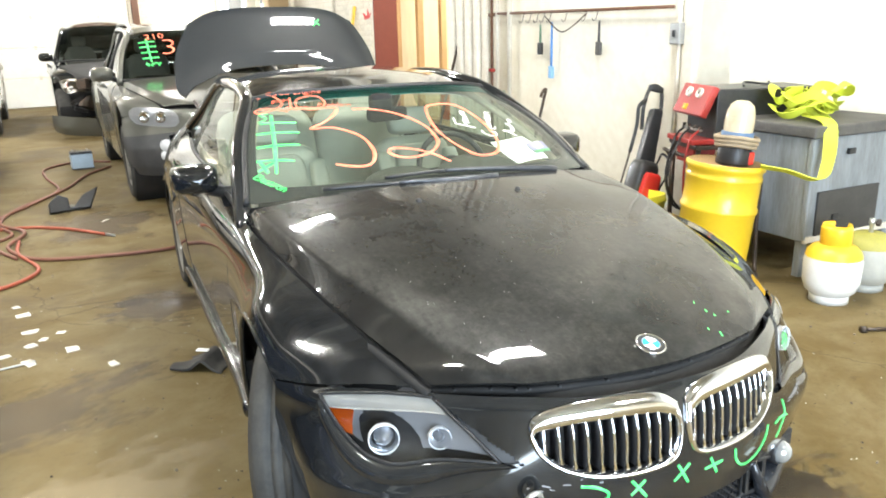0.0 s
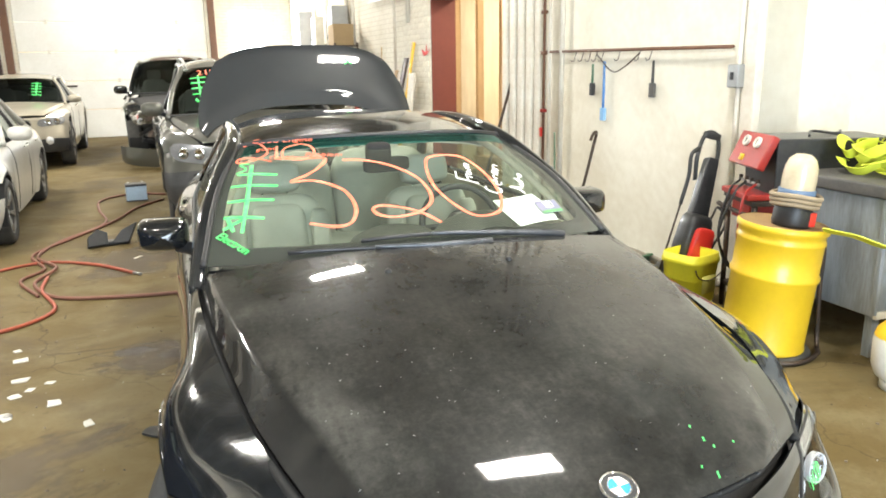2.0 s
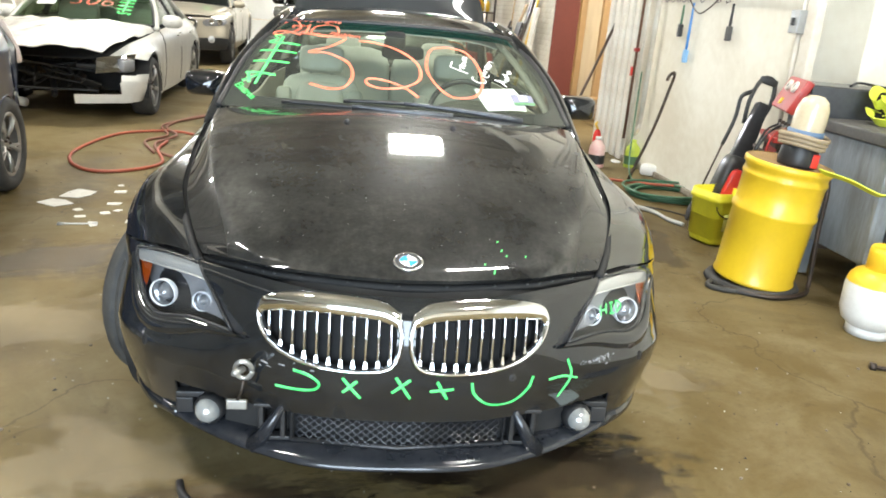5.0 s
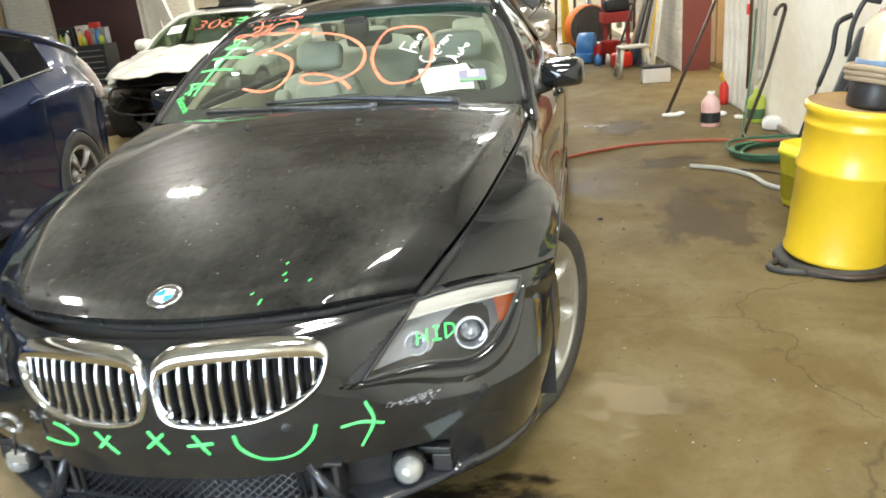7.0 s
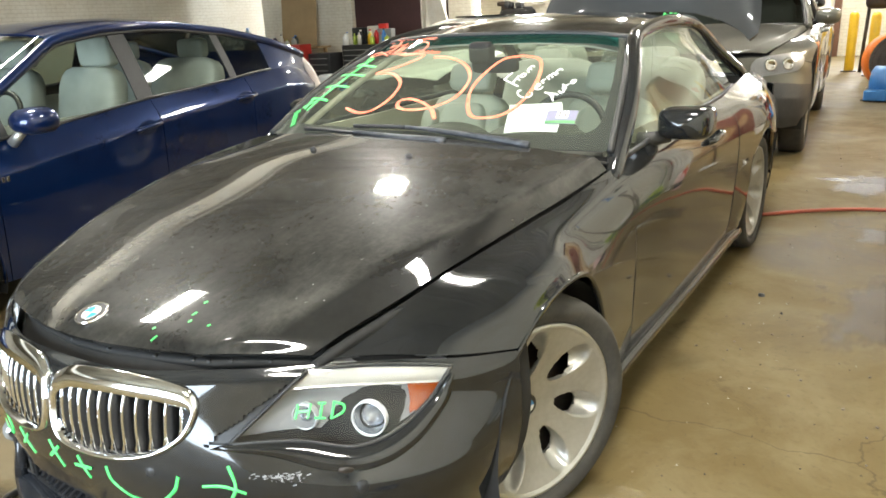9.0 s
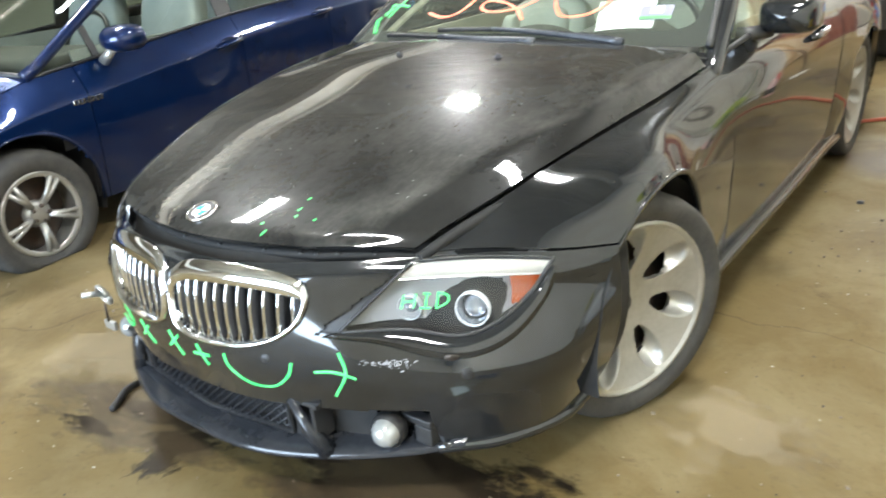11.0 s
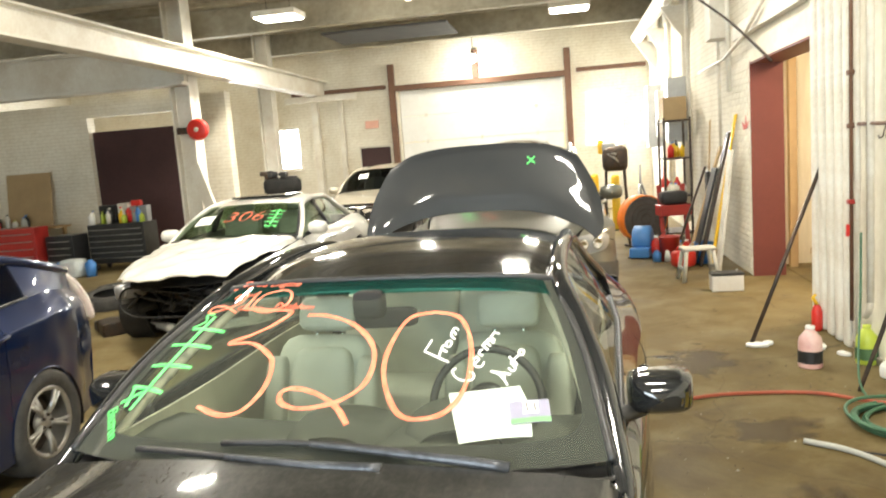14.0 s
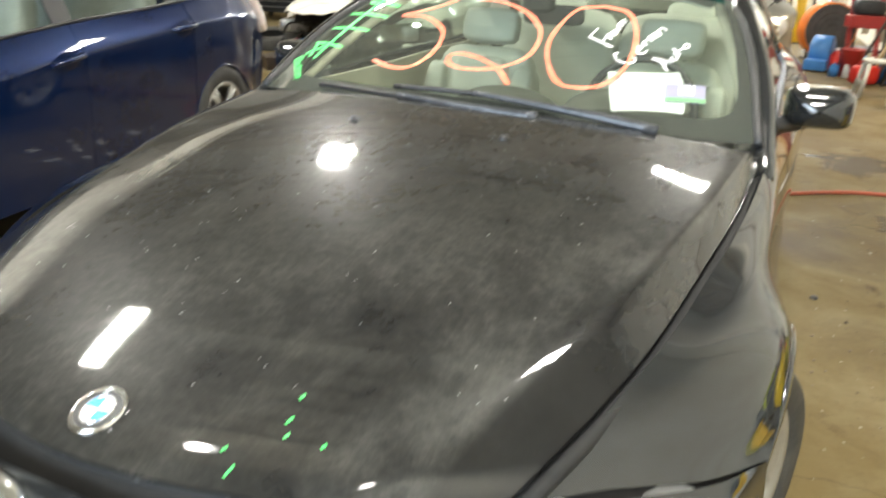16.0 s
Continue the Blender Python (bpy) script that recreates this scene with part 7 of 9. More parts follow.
part("roof", M().grid(net(mirrored([[(0, 1.92, 1.41), (.33, 1.95, 1.405), (.54, 2.0, 1.39), (.61, 2.05, 1.362)], [(0, 2.5, 1.475), (.33, 2.5, 1.468), (.54, 2.52, 1.445), (.612, 2.55, 1.412)], [(0, 3.1, 1.455), (.33, 3.1, 1.448), (.54, 3.1, 1.422), (.612, 3.1, 1.390)], [(0, 3.72, 1.37), (.33, 3.72, 1.362), (.53, 3.74, 1.335), (.60, 3.80, 1.275)]]), 6, 5)), PAINT_BLUE, hatch, solid=.012)
part("rear_window", M().grid(net(mirrored([[(0, 3.72, 1.368), (.33, 3.72, 1.36), (.53, 3.74, 1.333), (.59, 3.80, 1.275)], [(0, 4.05, 1.275), (.33, 4.05, 1.268), (.53, 4.06, 1.24), (.595, 4.08, 1.20)], [(0, 4.36, 1.175), (.33, 4.36, 1.17), (.53, 4.35, 1.145), (.60, 4.34, 1.13)]]), 4, 5)), GLASS_DARK, hatch).visible_shadow = False
part("tail_gate", M().grid(net(mirrored([[(0, 4.37, 1.18), (.33, 4.37, 1.175), (.54, 4.36, 1.15), (.61, 4.35, 1.13)], [(0, 4.49, .95), (.33, 4.49, .95), (.60, 4.46, .95), (.69, 4.43, .95)], [(0, 4.53, .70), (.33, 4.53, .70), (.62, 4.50, .70), (.72, 4.46, .70)], [(0, 4.53, .25), (.33, 4.52, .25), (.60, 4.48, .25), (.70, 4.44, .25)]]), 5, 4)), PAINT_BLUE, hatch, solid=.01)
part("underbody", boxes(((0, 2.4, .34), (1.30, 3.6, .20))), VOID, hatch, bevel=.02)
part("cabin_floor", boxes(((0, 2.5, .5), (1.45, 2.2, .1))), CARPET, hatch)
part("dashboard", M().box((0, 1.45, .84), (1.40, .55, .20)), DASH_DARK, hatch, bevel=.06)
for s in (1, -1):
    st_ = part("seat_back", cushion((s * .37, 2.42, .86), (.50, .17, .66), Matrix.Rotation(radians(-14), 4, "X")), CLOTH_GREY, hatch)
    part("seat_cushion", cushion((s * .37, 2.12, .58), (.50, .50, .18)), CLOTH_GREY, st_)
    part("head_rest", cushion((s * .37, 2.55, 1.27), (.28, .11, .19)), CLOTH_GREY, st_)
    for d in (-.05, .05):
        part("head_rest_post", M().tube([(s * .37 + d, 2.50, 1.10), (s * .37 + d, 2.55, 1.24)], .008, 6), CHROME, st_)
    part("rear_seat", cushion((s * .34, 3.30, .88), (.62, .17, .62), Matrix.Rotation(radians(-18), 4, "X")), CLOTH_GREY, hatch)
    part("rear_head_rest", cushion((s * .34, 3.44, 1.24), (.24, .10, .14)), CLOTH_GREY, hatch)
    part("door_lining", M().grid([[(s * .745, y, z) for y in np.linspace(1.4, 3.5, 8)] for z in (.5, .95)], flip=s < 0), CLOTH_GREY, hatch, solid=.01)
hsw = Matrix.Translation((.37, 1.78, .93)) @ Matrix.Rotation(radians(62), 4, "X")
part("steering_wheel", M().tube([tuple(hsw @ Vector((.185 * math.cos(t), .185 * math.sin(t), 0))) for t in np.linspace(0, math.tau, 36)], .016, 8, False), PLASTIC_BLACK, hatch)
wheels(hatch, (.945, 3.71), .86, .315, .205, 5, (-.075, 0))
for k in range(7):
    q = hatch_side(1.27 + .026 * k, .96)
    part("badge_bar", M().box((q[0] + .004, q[1], .715), (.006, .016, .026)), CHROME, hatch, bevel=.002)
screen_number(hatch, hw, "", -.2, .3)

# white saloon with a smashed front
wreck = thing("white_saloon", "white saloon with crushed front end and crumpled bonnet", "car", pose(-3.50, 5.84, 0, 0, 0, 5.5))
WT = remap(.97, ((0, 4.8), (0, 4.6)), ((0, .33, .95, 1.37), (0, .32, .94, 1.345)))
WRECK_GLASS = glass_mat("green_tinted_glass", (0.42, 0.55, 0.40), 0.03, 0.9)
ww = body(wreck, WT, PAINT_WHITE, WRECK_GLASS, (.88, 3.55, .80), hood=False, lamps=False, front=False, tyre=.315, bumper=False)
wheels(wreck, (.88, 3.55), .88, .315, .215, 5)
rw = random.Random(3)
ch = net(mirrored(HOOD), 6, 5)
cg = WT(ch)
for i in range(cg.shape[0]):
    for j in range(cg.shape[1]):
        x, y = cg[i, j, 0], cg[i, j, 1]
        f = max(0, 1 - y / 1.4)
        cg[i, j, 2] += .07 * f + .012 * f * math.sin(7 * x + 4 * y) + .03 * noise.noise(Vector((6 * x, 6 * y, 2)))
        cg[i, j, 1] += -.32 * f * f + .03 * noise.noise(Vector((5 * x, 5 * y, 8)))
part("crumpled_bonnet", M().grid(cg), PAINT_WHITE, wreck, "buckled white bonnet", solid=.012)
for s in (1, -1):
    part("torn_headlight", cushion((s * .64, .40, .57), (.30, .18, .14), Matrix.Rotation(radians(-s * 35), 4, "Z")), LAMP_GREY, wreck)
    part("lamp_ring", M().lathe([(.03, 0), (.045, .01), (.05, 0)], 16, pose(s * .66, .30, .57, 90, 0, s * 20)), RING_WHITE, wreck)
nose = WT(net(mirrored(BUMP), 8, 8))
nose[..., 1] -= .06
part("hanging_bumper", M().grid(nose, lambda c: c[0] > .28 and (c[2] < .30 or c[0] > .70 and c[2] < .48), flip=True), PAINT_WHITE, wreck, "white bumper corner hanging by one side", solid=.012, offset=0)
lampg = [[tuple(Surf(nose, (0, 2), (0, -1, .1)).at(.48 + .30 * t, .50 + .15 * k + .03 * t, .0)[0]) for t in np.linspace(0, 1, 8)] for k in np.linspace(0, 1, 4)]
hl = part("headlight", M().grid(lampg), GLASS_LENS, wreck, "clear headlight hanging loose")
hl.visible_shadow = False
part("lamp_bowl", M().grid([[(x, y + .03, z) for x, y, z in r] for r in lampg]), REFLECTOR, hl)
for k in range(26):
    c = (rw.uniform(-.62, .62), rw.uniform(.25, .75), rw.uniform(.28, .72))
    part("wreckage_piece", M().box((0, 0, 0), (rw.uniform(.06, .3), rw.uniform(.04, .2), rw.uniform(.02, .10))), rw.choice([VOID, PLASTIC_BLACK, STEEL_DARK]), wreck, bevel=.008, m=pose(*c, rw.uniform(-40, 40), rw.uniform(-40, 40), rw.uniform(0, 180)))
for k in range(9):
    pts = [(rw.uniform(-.6, .6), rw.uniform(.2, .6), rw.uniform(.3, .7)) for _ in range(4)]
    part("loose_hose", M().tube(cr(pts, 5), .012, 6), PLASTIC_BLACK, wreck)
screen_number(wreck, ww, "306", .40, .34, .02)
part("screen_paper", M().grid([[tuple(Surf(ww, (0, 1), (0, -.5, 1)).at(-.56 + .1 * i, 1.72 + .1 * j, .004)[0]) for i in range(3)] for j in range(3)]), PAPER, wreck)
part("sun_roof", M().box((0, 2.62, 1.340), (.75, .45, .02)), GLASS_DARK, wreck, bevel=.008)

# grey off-roader right behind the coupe, dark one behind it, champagne one beside
suv = thing("grey_off_roader", "grey metallic off-roader with painted windscreen", "car", pose(-.26, 5.86, 0, 0, 0, 5.2))
sw_ = body(suv, SUV, PAINT_GREY, GLASS_DARK, (.90, 3.83, .83), tyre=.375, lamps=False)
big_headlight(suv, SUV, .50, .88, .74, .90)
wheels(suv, (.90, 3.83), .93, .375, .245, 5)
CHARCOAL = mat("charcoal_bumper_plastic", (0.030, 0.031, 0.033), 0.55, 0, (0.08, 0.08, 0.08), 0.4, 5, 60, 0.06)


def lower_apron(car, T, z0, z1, material):
    """The unpainted lower apron round a car's nose, with its dark intake."""
    g = net(mirrored(BUMP), 10, 8)
    i0 = int(np.argmin(np.abs(g[:, g.shape[1] // 2, 2] - z1)))
    i1 = int(np.argmin(np.abs(g[:, g.shape[1] // 2, 2] - z0)))
    a = T(g[min(i0, i1):max(i0, i1) + 1])
    a[..., 1] -= .012
    a[..., 0] *= 1.008
    ap = part("lower_apron", M().grid(a, flip=True), material, car, "unpainted charcoal lower bumper", solid=.008, offset=0)
    for s in (1, -1):
        p, n = Surf(a, (0, 2), (0, -1, .1)).at(s * .64, float(a[..., 2].mean()) + .09, .004)
        lm = part("fog_lamp", M().lathe([(.001, .030), (.045, .022), (.058, .004), (.064, 0)], 18, Matrix.Translation(tuple(p)) @ pose(0, 0, 0, 90, 0, s * 25)), RING_WHITE, ap, "round clear fog lamp")
    return ap


lower_apron(suv, SUV, .10, .55, CHARCOAL)
screen_number(suv, sw_, "3", -.50, .40, -.30)
sv = Surf(sw_, (0, 1), (0, -.5, 1))
part("red_number_small", text_mesh("210", .14), MARK_RED, suv, m=on_surface(sv, (-.40, 1.96), None, (-.3, 1.96), .006), smooth=False)
for s in (1, -1):
    part("roof_rail", M().tube([tuple(p) for p in cr([(s * .60, 2.15, 1.62), (s * .61, 2.5, 1.70), (s * .61, 3.3, 1.71), (s * .60, 3.9, 1.64)], 5)], .018, 8), ALLOY, suv)
dark = thing("black_off_roader", "black off-roader with its bonnet and front torn off", "car", pose(-1.28, 12.2, 0, 0, 0, 5.0))
dw = body(dark, SUV_TALL, PAINT_BLACK, GLASS_DARK, (.90, 3.83, .83), tyre=.375, hood=False, bumper=False, front=False)
wheels(dark, (.90, 3.83), .93, .375, .245, 5)
rd = random.Random(5)
for k in range(22):
    c = (rd.uniform(-.7, .7), rd.uniform(.15, .6), rd.uniform(.4, .95))
    part("engine_piece", M().box((0, 0, 0), (rd.uniform(.1, .35), rd.uniform(.05, .2), rd.uniform(.04, .2))), rd.choice([VOID, PLASTIC_BLACK, STEEL_DARK, ALLOY]), dark, bevel=.01, m=pose(*c, rd.uniform(-30, 30), rd.uniform(-30, 30), rd.uniform(0, 180)))
fallen = SUV(net(mirrored(BUMP[2:]), 4, 5))
fallen[..., 2] -= .40
solo("fallen_bumper", M().grid(fallen, lambda c: c[2] > .0, flip=True), PAINT_GREY, "grey bumper skin fallen on the floor", "bumper", m=pose(-1.60, 12.0, .02, 14, 0, 12) @ Matrix.Diagonal((.7, .8, .8, 1)), solid=.01)
champ = thing("champagne_off_roader", "champagne coloured off-roader with green screen marks", "car", pose(-4.10, 12.50, 0, 0, 0, 5.0))
cw = body(champ, SUV_LOW, PAINT_BEIGE, GLASS_DARK, (.90, 3.83, .83), tyre=.375, lamps=False)
big_headlight(champ, SUV_LOW, .48, .86, .70, .83)
wheels(champ, (.90, 3.83), .93, .375, .245, 5)
lower_apron(champ, SUV_LOW, .10, .42, CHARCOAL)
screen_number(champ, cw, "", .36, .3)
part("screen_paper", M().grid([[tuple(Surf(cw, (0, 1), (0, -.5, 1)).at(-.45 + .1 * i, 1.75 + .08 * j, .004)[0]) for i in range(3)] for j in range(3)]), PAPER, champ)
# ---- things along the right-hand side ----
YELLOW = mat("yellow_drum_paint", (0.68, 0.46, 0.015), 0.42, 0, (0.50, 0.30, 0.02), 0.35, 3, 40, 0.05, 0.3)
YELLOW_RUST = mat("rusty_drum_lid", (0.33, 0.20, 0.10), 0.7, 0.2, (0.45, 0.32, 0.12), 0.5, 6, 50, 0.1)
LIME = mat("yellow_green_webbing", (0.62, 0.68, 0.05), 0.7, 0, (0.45, 0.5, 0.04), 0.5, 6, 120, 0.15)
RED_M = mat("red_machine_paint", (0.38, 0.022, 0.016), 0.45, 0, (0.20, 0.022, 0.018), 0.5, 4, 50, 0.04, 0.3)
GREY_M = mat("blue_grey_steel", (0.25, 0.28, 0.31), 0.5, 0.2, (0.09, 0.085, 0.08), 0.65, 2.6, 30, 0.08, stretch=(3, 3, .5))
DARK_TOP = mat("grimy_dark_top", (0.06, 0.058, 0.055), 0.6, 0, (0.14, 0.13, 0.12), 0.5, 5, 50, 0.1)
WHITE_P = mat("white_enamel", (0.74, 0.74, 0.72), 0.35, 0, (0.5, 0.46, 0.4), 0.4, 4, 50, 0.03, 0.3)
TANK_Y = mat("tank_yellow", (0.80, 0.50, 0.02), 0.4, 0, (0.6, 0.36, 0.03), 0.4, 6, 50, 0.03)
BEIGE_DOME = mat("cloudy_beige_dome", (0.55, 0.47, 0.33), 0.25, 0, (0.4, 0.33, 0.22), 0.5, 5, 40, 0, 0.5)
ROPE = mat("tan_hose", (0.33, 0.26, 0.17), 0.7, 0, (0.22, 0.17, 0.11), 0.5, 12, 90, 0.1)
HOSE_RED = mat("red_rubber_hose", (0.36, 0.075, 0.035), 0.55, 0, (0.22, 0.06, 0.035), 0.5, 6, 60, 0.05)
HOSE_BROWN = mat("brown_rubber_hose", (0.20, 0.08, 0.05), 0.6, 0, (0.13, 0.06, 0.04), 0.5, 6, 60, 0.05)
HOSE_GREEN = mat("green_hose", (0.05, 0.14, 0.075), 0.5, 0, (0.035, 0.09, 0.05), 0.5, 6, 60, 0.05)
BLUE_P = mat("blue_plastic", (0.06, 0.22, 0.55), 0.4, 0, (0.05, 0.16, 0.4), 0.5, 6, 60, 0.03)
ORANGE_P = mat("orange_plastic", (0.80, 0.20, 0.02), 0.45, 0, (0.6, 0.14, 0.02), 0.5, 6, 60, 0.03)
GREEN_P = mat("yellow_green_bottle", (0.45, 0.55, 0.06), 0.35, 0, (0.3, 0.4, 0.05), 0.5, 6, 60, 0, 0.3)
PINK_P = mat("pink_liquid_jug", (0.72, 0.50, 0.46), 0.3, 0, (0.55, 0.14, 0.12), 0.5, 6, 60, 0, 0.3)
GREY_P = mat("grey_plastic", (0.42, 0.42, 0.38), 0.5, 0, (0.3, 0.3, 0.27), 0.5, 6, 60, 0.03)
WOOD = mat("pale_wood", (0.45, 0.31, 0.16), 0.7, 0, (0.3, 0.2, 0.1), 0.5, 3, 40, 0.1, stretch=(1, 8, 1))
BOX_BLACK = mat("black_tool_steel", (0.02, 0.02, 0.021), 0.4, 0.2, (0.06, 0.06, 0.06), 0.4, 5, 50, 0.03, 0.2)


def rod(points, r, n=8):
    return M().tube(points, r, n)


drum = thing("yellow_drum", "yellow steel drum with rolled ribs and rusty lid", "drum", pose(2.095, 2.225, .0, 2.5, 4.5, 0) @ Matrix.Diagonal((.90, .90, 1.06, 1)))
part("shell", M().lathe([(.001, .035), (.24, .035), (.252, .045), (.252, .055), (.245, .07), (.247, .41), (.258, .423), (.258, .440), (.247, .455), (.247, .60), (.254, .61), (.254, .622), (.247, .632), (.247, .655), (.262, .668), (.262, .692), (.25, .70)], 48), YELLOW, drum)
part("lid", M().lathe([(.25, .698), (.238, .690), (.001, .688)], 40), YELLOW_RUST, drum, "rusty stained lid")
part("bung", M().lathe([(.03, .688), (.03, .70), (.001, .702)], 16, pose(.12, .1, 0)), STEEL_DARK, drum)
part("torn_label", M().lathe([(.2495, .30), (.2495, .52)], 6, None, -.45, .0), PAPER, drum, "torn white paper label")
base_ring = thing("drum_dolly", "low black rubber base ring under drum", "dolly", pose(2.095, 2.225, 0) @ Matrix.Diagonal((.93, .93, 1, 1)))
part("ring", M().lathe([(.22, .0), (.275, .0), (.285, .012), (.27, .034), (.22, .034)], 36), RUBBER, base_ring)
part("frame_tube", M().tube(cr([(-.25, -.16, .016), (.0, -.29, .016), (.22, -.22, .018), (.31, -.12, .05), (.29, -.12, .35), (.27, -.13, .66), (.20, -.05, .70)], 6), .014, 8), STEEL_DARK, base_ring, "bent dark steel tube")
part("tab", M().tube(cr([(-.28, -.05, .018), (-.33, -.12, .016), (-.29, -.18, .016), (-.18, -.22, .018)], 5), .016, 8), RUBBER, base_ring)

# clear dome of a water separator on the drum; it gives no light
dome = thing("separator_dome", "cloudy beige separator dome with coiled hose on drum", "filter dome", pose(2.165, 2.155, .728, 2.5, 4.5, 0) @ Matrix.Diagonal((.84, .84, .95, 1)))
part("base", M().lathe([(.001, 0), (.115, 0), (.12, .02), (.115, .11), (.10, .13)], 28), PLASTIC_BLACK, dome)
part("red_button", M().box((.06, -.10, .05), (.05, .03, .08)), RED_P, dome, bevel=.006)
part("blue_collar", M().lathe([(.100, .155), (.112, .16), (.112, .205), (.100, .21)], 28), mat("blue_collar_band", (0.10, 0.17, 0.28), 0.4, 0, (0.07, 0.1, 0.16), 0.5, 8, 50), dome)
part("dome_shell", M().lathe([(.102, .20), (.104, .27), (.098, .33), (.08, .375), (.045, .40), (.001, .405)], 28), BEIGE_DOME, dome)
for k in range(3):
    part("hose_turn", M().tube([((.135 + .006 * k) * math.cos(t), (.135 + .006 * k) * math.sin(t), .125 + .024 * k + .008 * math.sin(2 * t)) for t in np.linspace(0, math.tau, 30)], .014, 8), ROPE, dome)

cart = thing("machine_cart", "dark tubular steel cart with shelf", "cart", pose(2.77, 2.70, 0, 0, 0, -15))
for x, y in ((-.42, -.19), (-.42, .19), (.42, -.19), (.42, .19)):
    part("leg", rod([(x, y, 0), (x, y, .76)], .018), STEEL_DARK, cart)
part("shelf", M().box((0, 0, .75), (.90, .42, .03)), STEEL_DARK, cart, bevel=.004)
part("low_shelf", M().box((0, 0, .16), (.86, .40, .025)), STEEL_DARK, cart, bevel=.004)
part("handle", rod(cr([(-.42, -.19, .60), (-.47, -.19, .68), (-.49, -.17, .69), (-.49, .17, .69), (-.47, .19, .68), (-.42, .19, .60)], 4), .014), STEEL_DARK, cart)
mach = thing("recovery_machine", "red and black refrigerant machine with two gauges on cart", "machine", pose(2.79, 2.70, .766, 0, 0, -15))
part("case", M().box((.02, 0, .20), (.72, .42, .34)), BOX_BLACK, mach, bevel=.012)
face = pose(-.390, 0, .285, 0, 24, 0)
part("red_front", M().box((0, 0, 0), (.05, .43, .215)), RED_M, mach, "red sloping control front", bevel=.01, m=face)
for y in (-.08, .07):
    g_ = part("gauge", M().lathe([(.001, .012), (.042, .012), (.046, .018), (.050, .016), (.050, 0)], 24, face @ pose(-.026, y, .045, 0, -90, 0) @ Matrix.Diagonal((.7, .7, 1, 1))), STEEL_WHITE, mach)
    part("needle", M().box((-.042, y, .047), (.003, .005, .032), None), PLASTIC_BLACK, g_, m=face)
part("warning_label", M().box((-.027, .05, -.06), (.004, .06, .04)), TANK_Y, mach, m=face)
part("red_tray", M().box((-.40, 0, .02), (.18, .40, .035)), RED_M, mach, bevel=.006)
part("red_drawer", M().box((-.37, -.02, -.08), (.16, .26, .12)), RED_M, mach, bevel=.008)
part("valve_row", rod([(-.40, -.14, .09), (-.40, .14, .09)], .010), ALLOY, mach)
for y in (-.12, -.04, .04, .12):
    part("valve", M().lathe([(.001, .03), (.012, .028), (.012, 0)], 12, pose(-.40, y, .09)), STEEL_DARK, mach)
for k, (y, c) in enumerate(((-.12, RED_M), (.10, PLASTIC_BLACK), (.02, PLASTIC_BLACK))):
    part("hose", rod(cr([(-.41, y, .09), (-.50, y - .05, .02), (-.52 - .03 * k, y - .05, -.25), (-.45, y, -.48), (-.30, y + .02, -.52)], 6), .008), c, mach)
part("top_cable", rod(cr([(-.1, -.1, .375), (.0, .06, .39), (.12, .0, .378), (.2, .1, .385)], 6), .008), PLASTIC_BLACK, mach)

bench = thing("parts_washer", "worn blue-grey steel parts washer on legs", "parts washer", pose(2.50, 1.87, .02, 0, 0, 3))
part("tub", M().box((.42, .30, .55), (.84, .60, .64)), GREY_M, bench, "dented grey steel tub", bevel=.012)
part("lid", M().box((.42, .30, .905), (.90, .66, .07)), DARK_TOP, bench, "grimy dark lid", bevel=.012)
part("low_panel", M().box((.36, -.008, .40), (.56, .012, .28)), BOX_BLACK, bench, "black lower panel", bevel=.004)
part("rib", M().box((.42, -.005, .245), (.84, .02, .04)), STEEL_WHITE, bench, bevel=.004)
part("corner_strip", M().box((-.004, .0, .56), (.02, .03, .62)), GREY_M, bench, bevel=.004)
for x, y in ((.04, .04), (.80, .04), (.04, .56), (.80, .56)):
    part("leg", M().box((x, y, .115), (.05, .05, .23)), GREY_M, bench, bevel=.004)
for x, z in ((.33, .77), (.25, .37)):
    part("latch", M().box((x, -.012, z), (.06, .024, .035)), PLASTIC_BLACK, bench, bevel=.004)
rsd = random.Random(11)
strap = thing("lifting_strap", "bright yellow-green webbing strap heaped on grey lid", "strap", pose(2.50, 1.87, .02, 0, 0, 3))


def ribbon(pts, width, twist=0.0):
    """A webbing band along a path."""
    p = [Vector(q) for q in cr(pts, 7)]
    g = []
    for i, q in enumerate(p):
        d = (p[min(i + 1, len(p) - 1)] - p[max(i - 1, 0)]).normalized()
        side = d.cross(Vector((0, 0, 1)))
        side = side.normalized() if side.length > .05 else Vector((1, 0, 0))
        side = Matrix.Rotation(twist * i / len(p), 3, d) @ side
        g.append([tuple(q - side * width / 2), tuple(q + side * width / 2)])
    return M().grid(g)


for k in range(13):
    a, cx, cy = k * 1.9, .26 + .30 * rsd.random(), .22 + .22 * rsd.random()
    r0, hz = rsd.uniform(.10, .17), .96 + .012 * k
    pts = [(cx + r0 * math.cos(a + t), cy + r0 * .8 * math.sin(a + t), hz + .035 * math.sin(2.3 * t + k) + .03 * rsd.random()) for t in np.linspace(0, 4.6, 8)]
    part("strap_loop", ribbon(pts, .055, 2.6 * rsd.uniform(-1, 1)), LIME, strap, solid=.005)
part("strap_tail", ribbon([(.22, .22, .97), (.12, .02, .965), (.06, -.06, .90), (.02, -.09, .74), (-.06, -.10, .65), (-.20, .0, .70), (-.28, .12, .715)], .075, .5), LIME, strap, solid=.006)


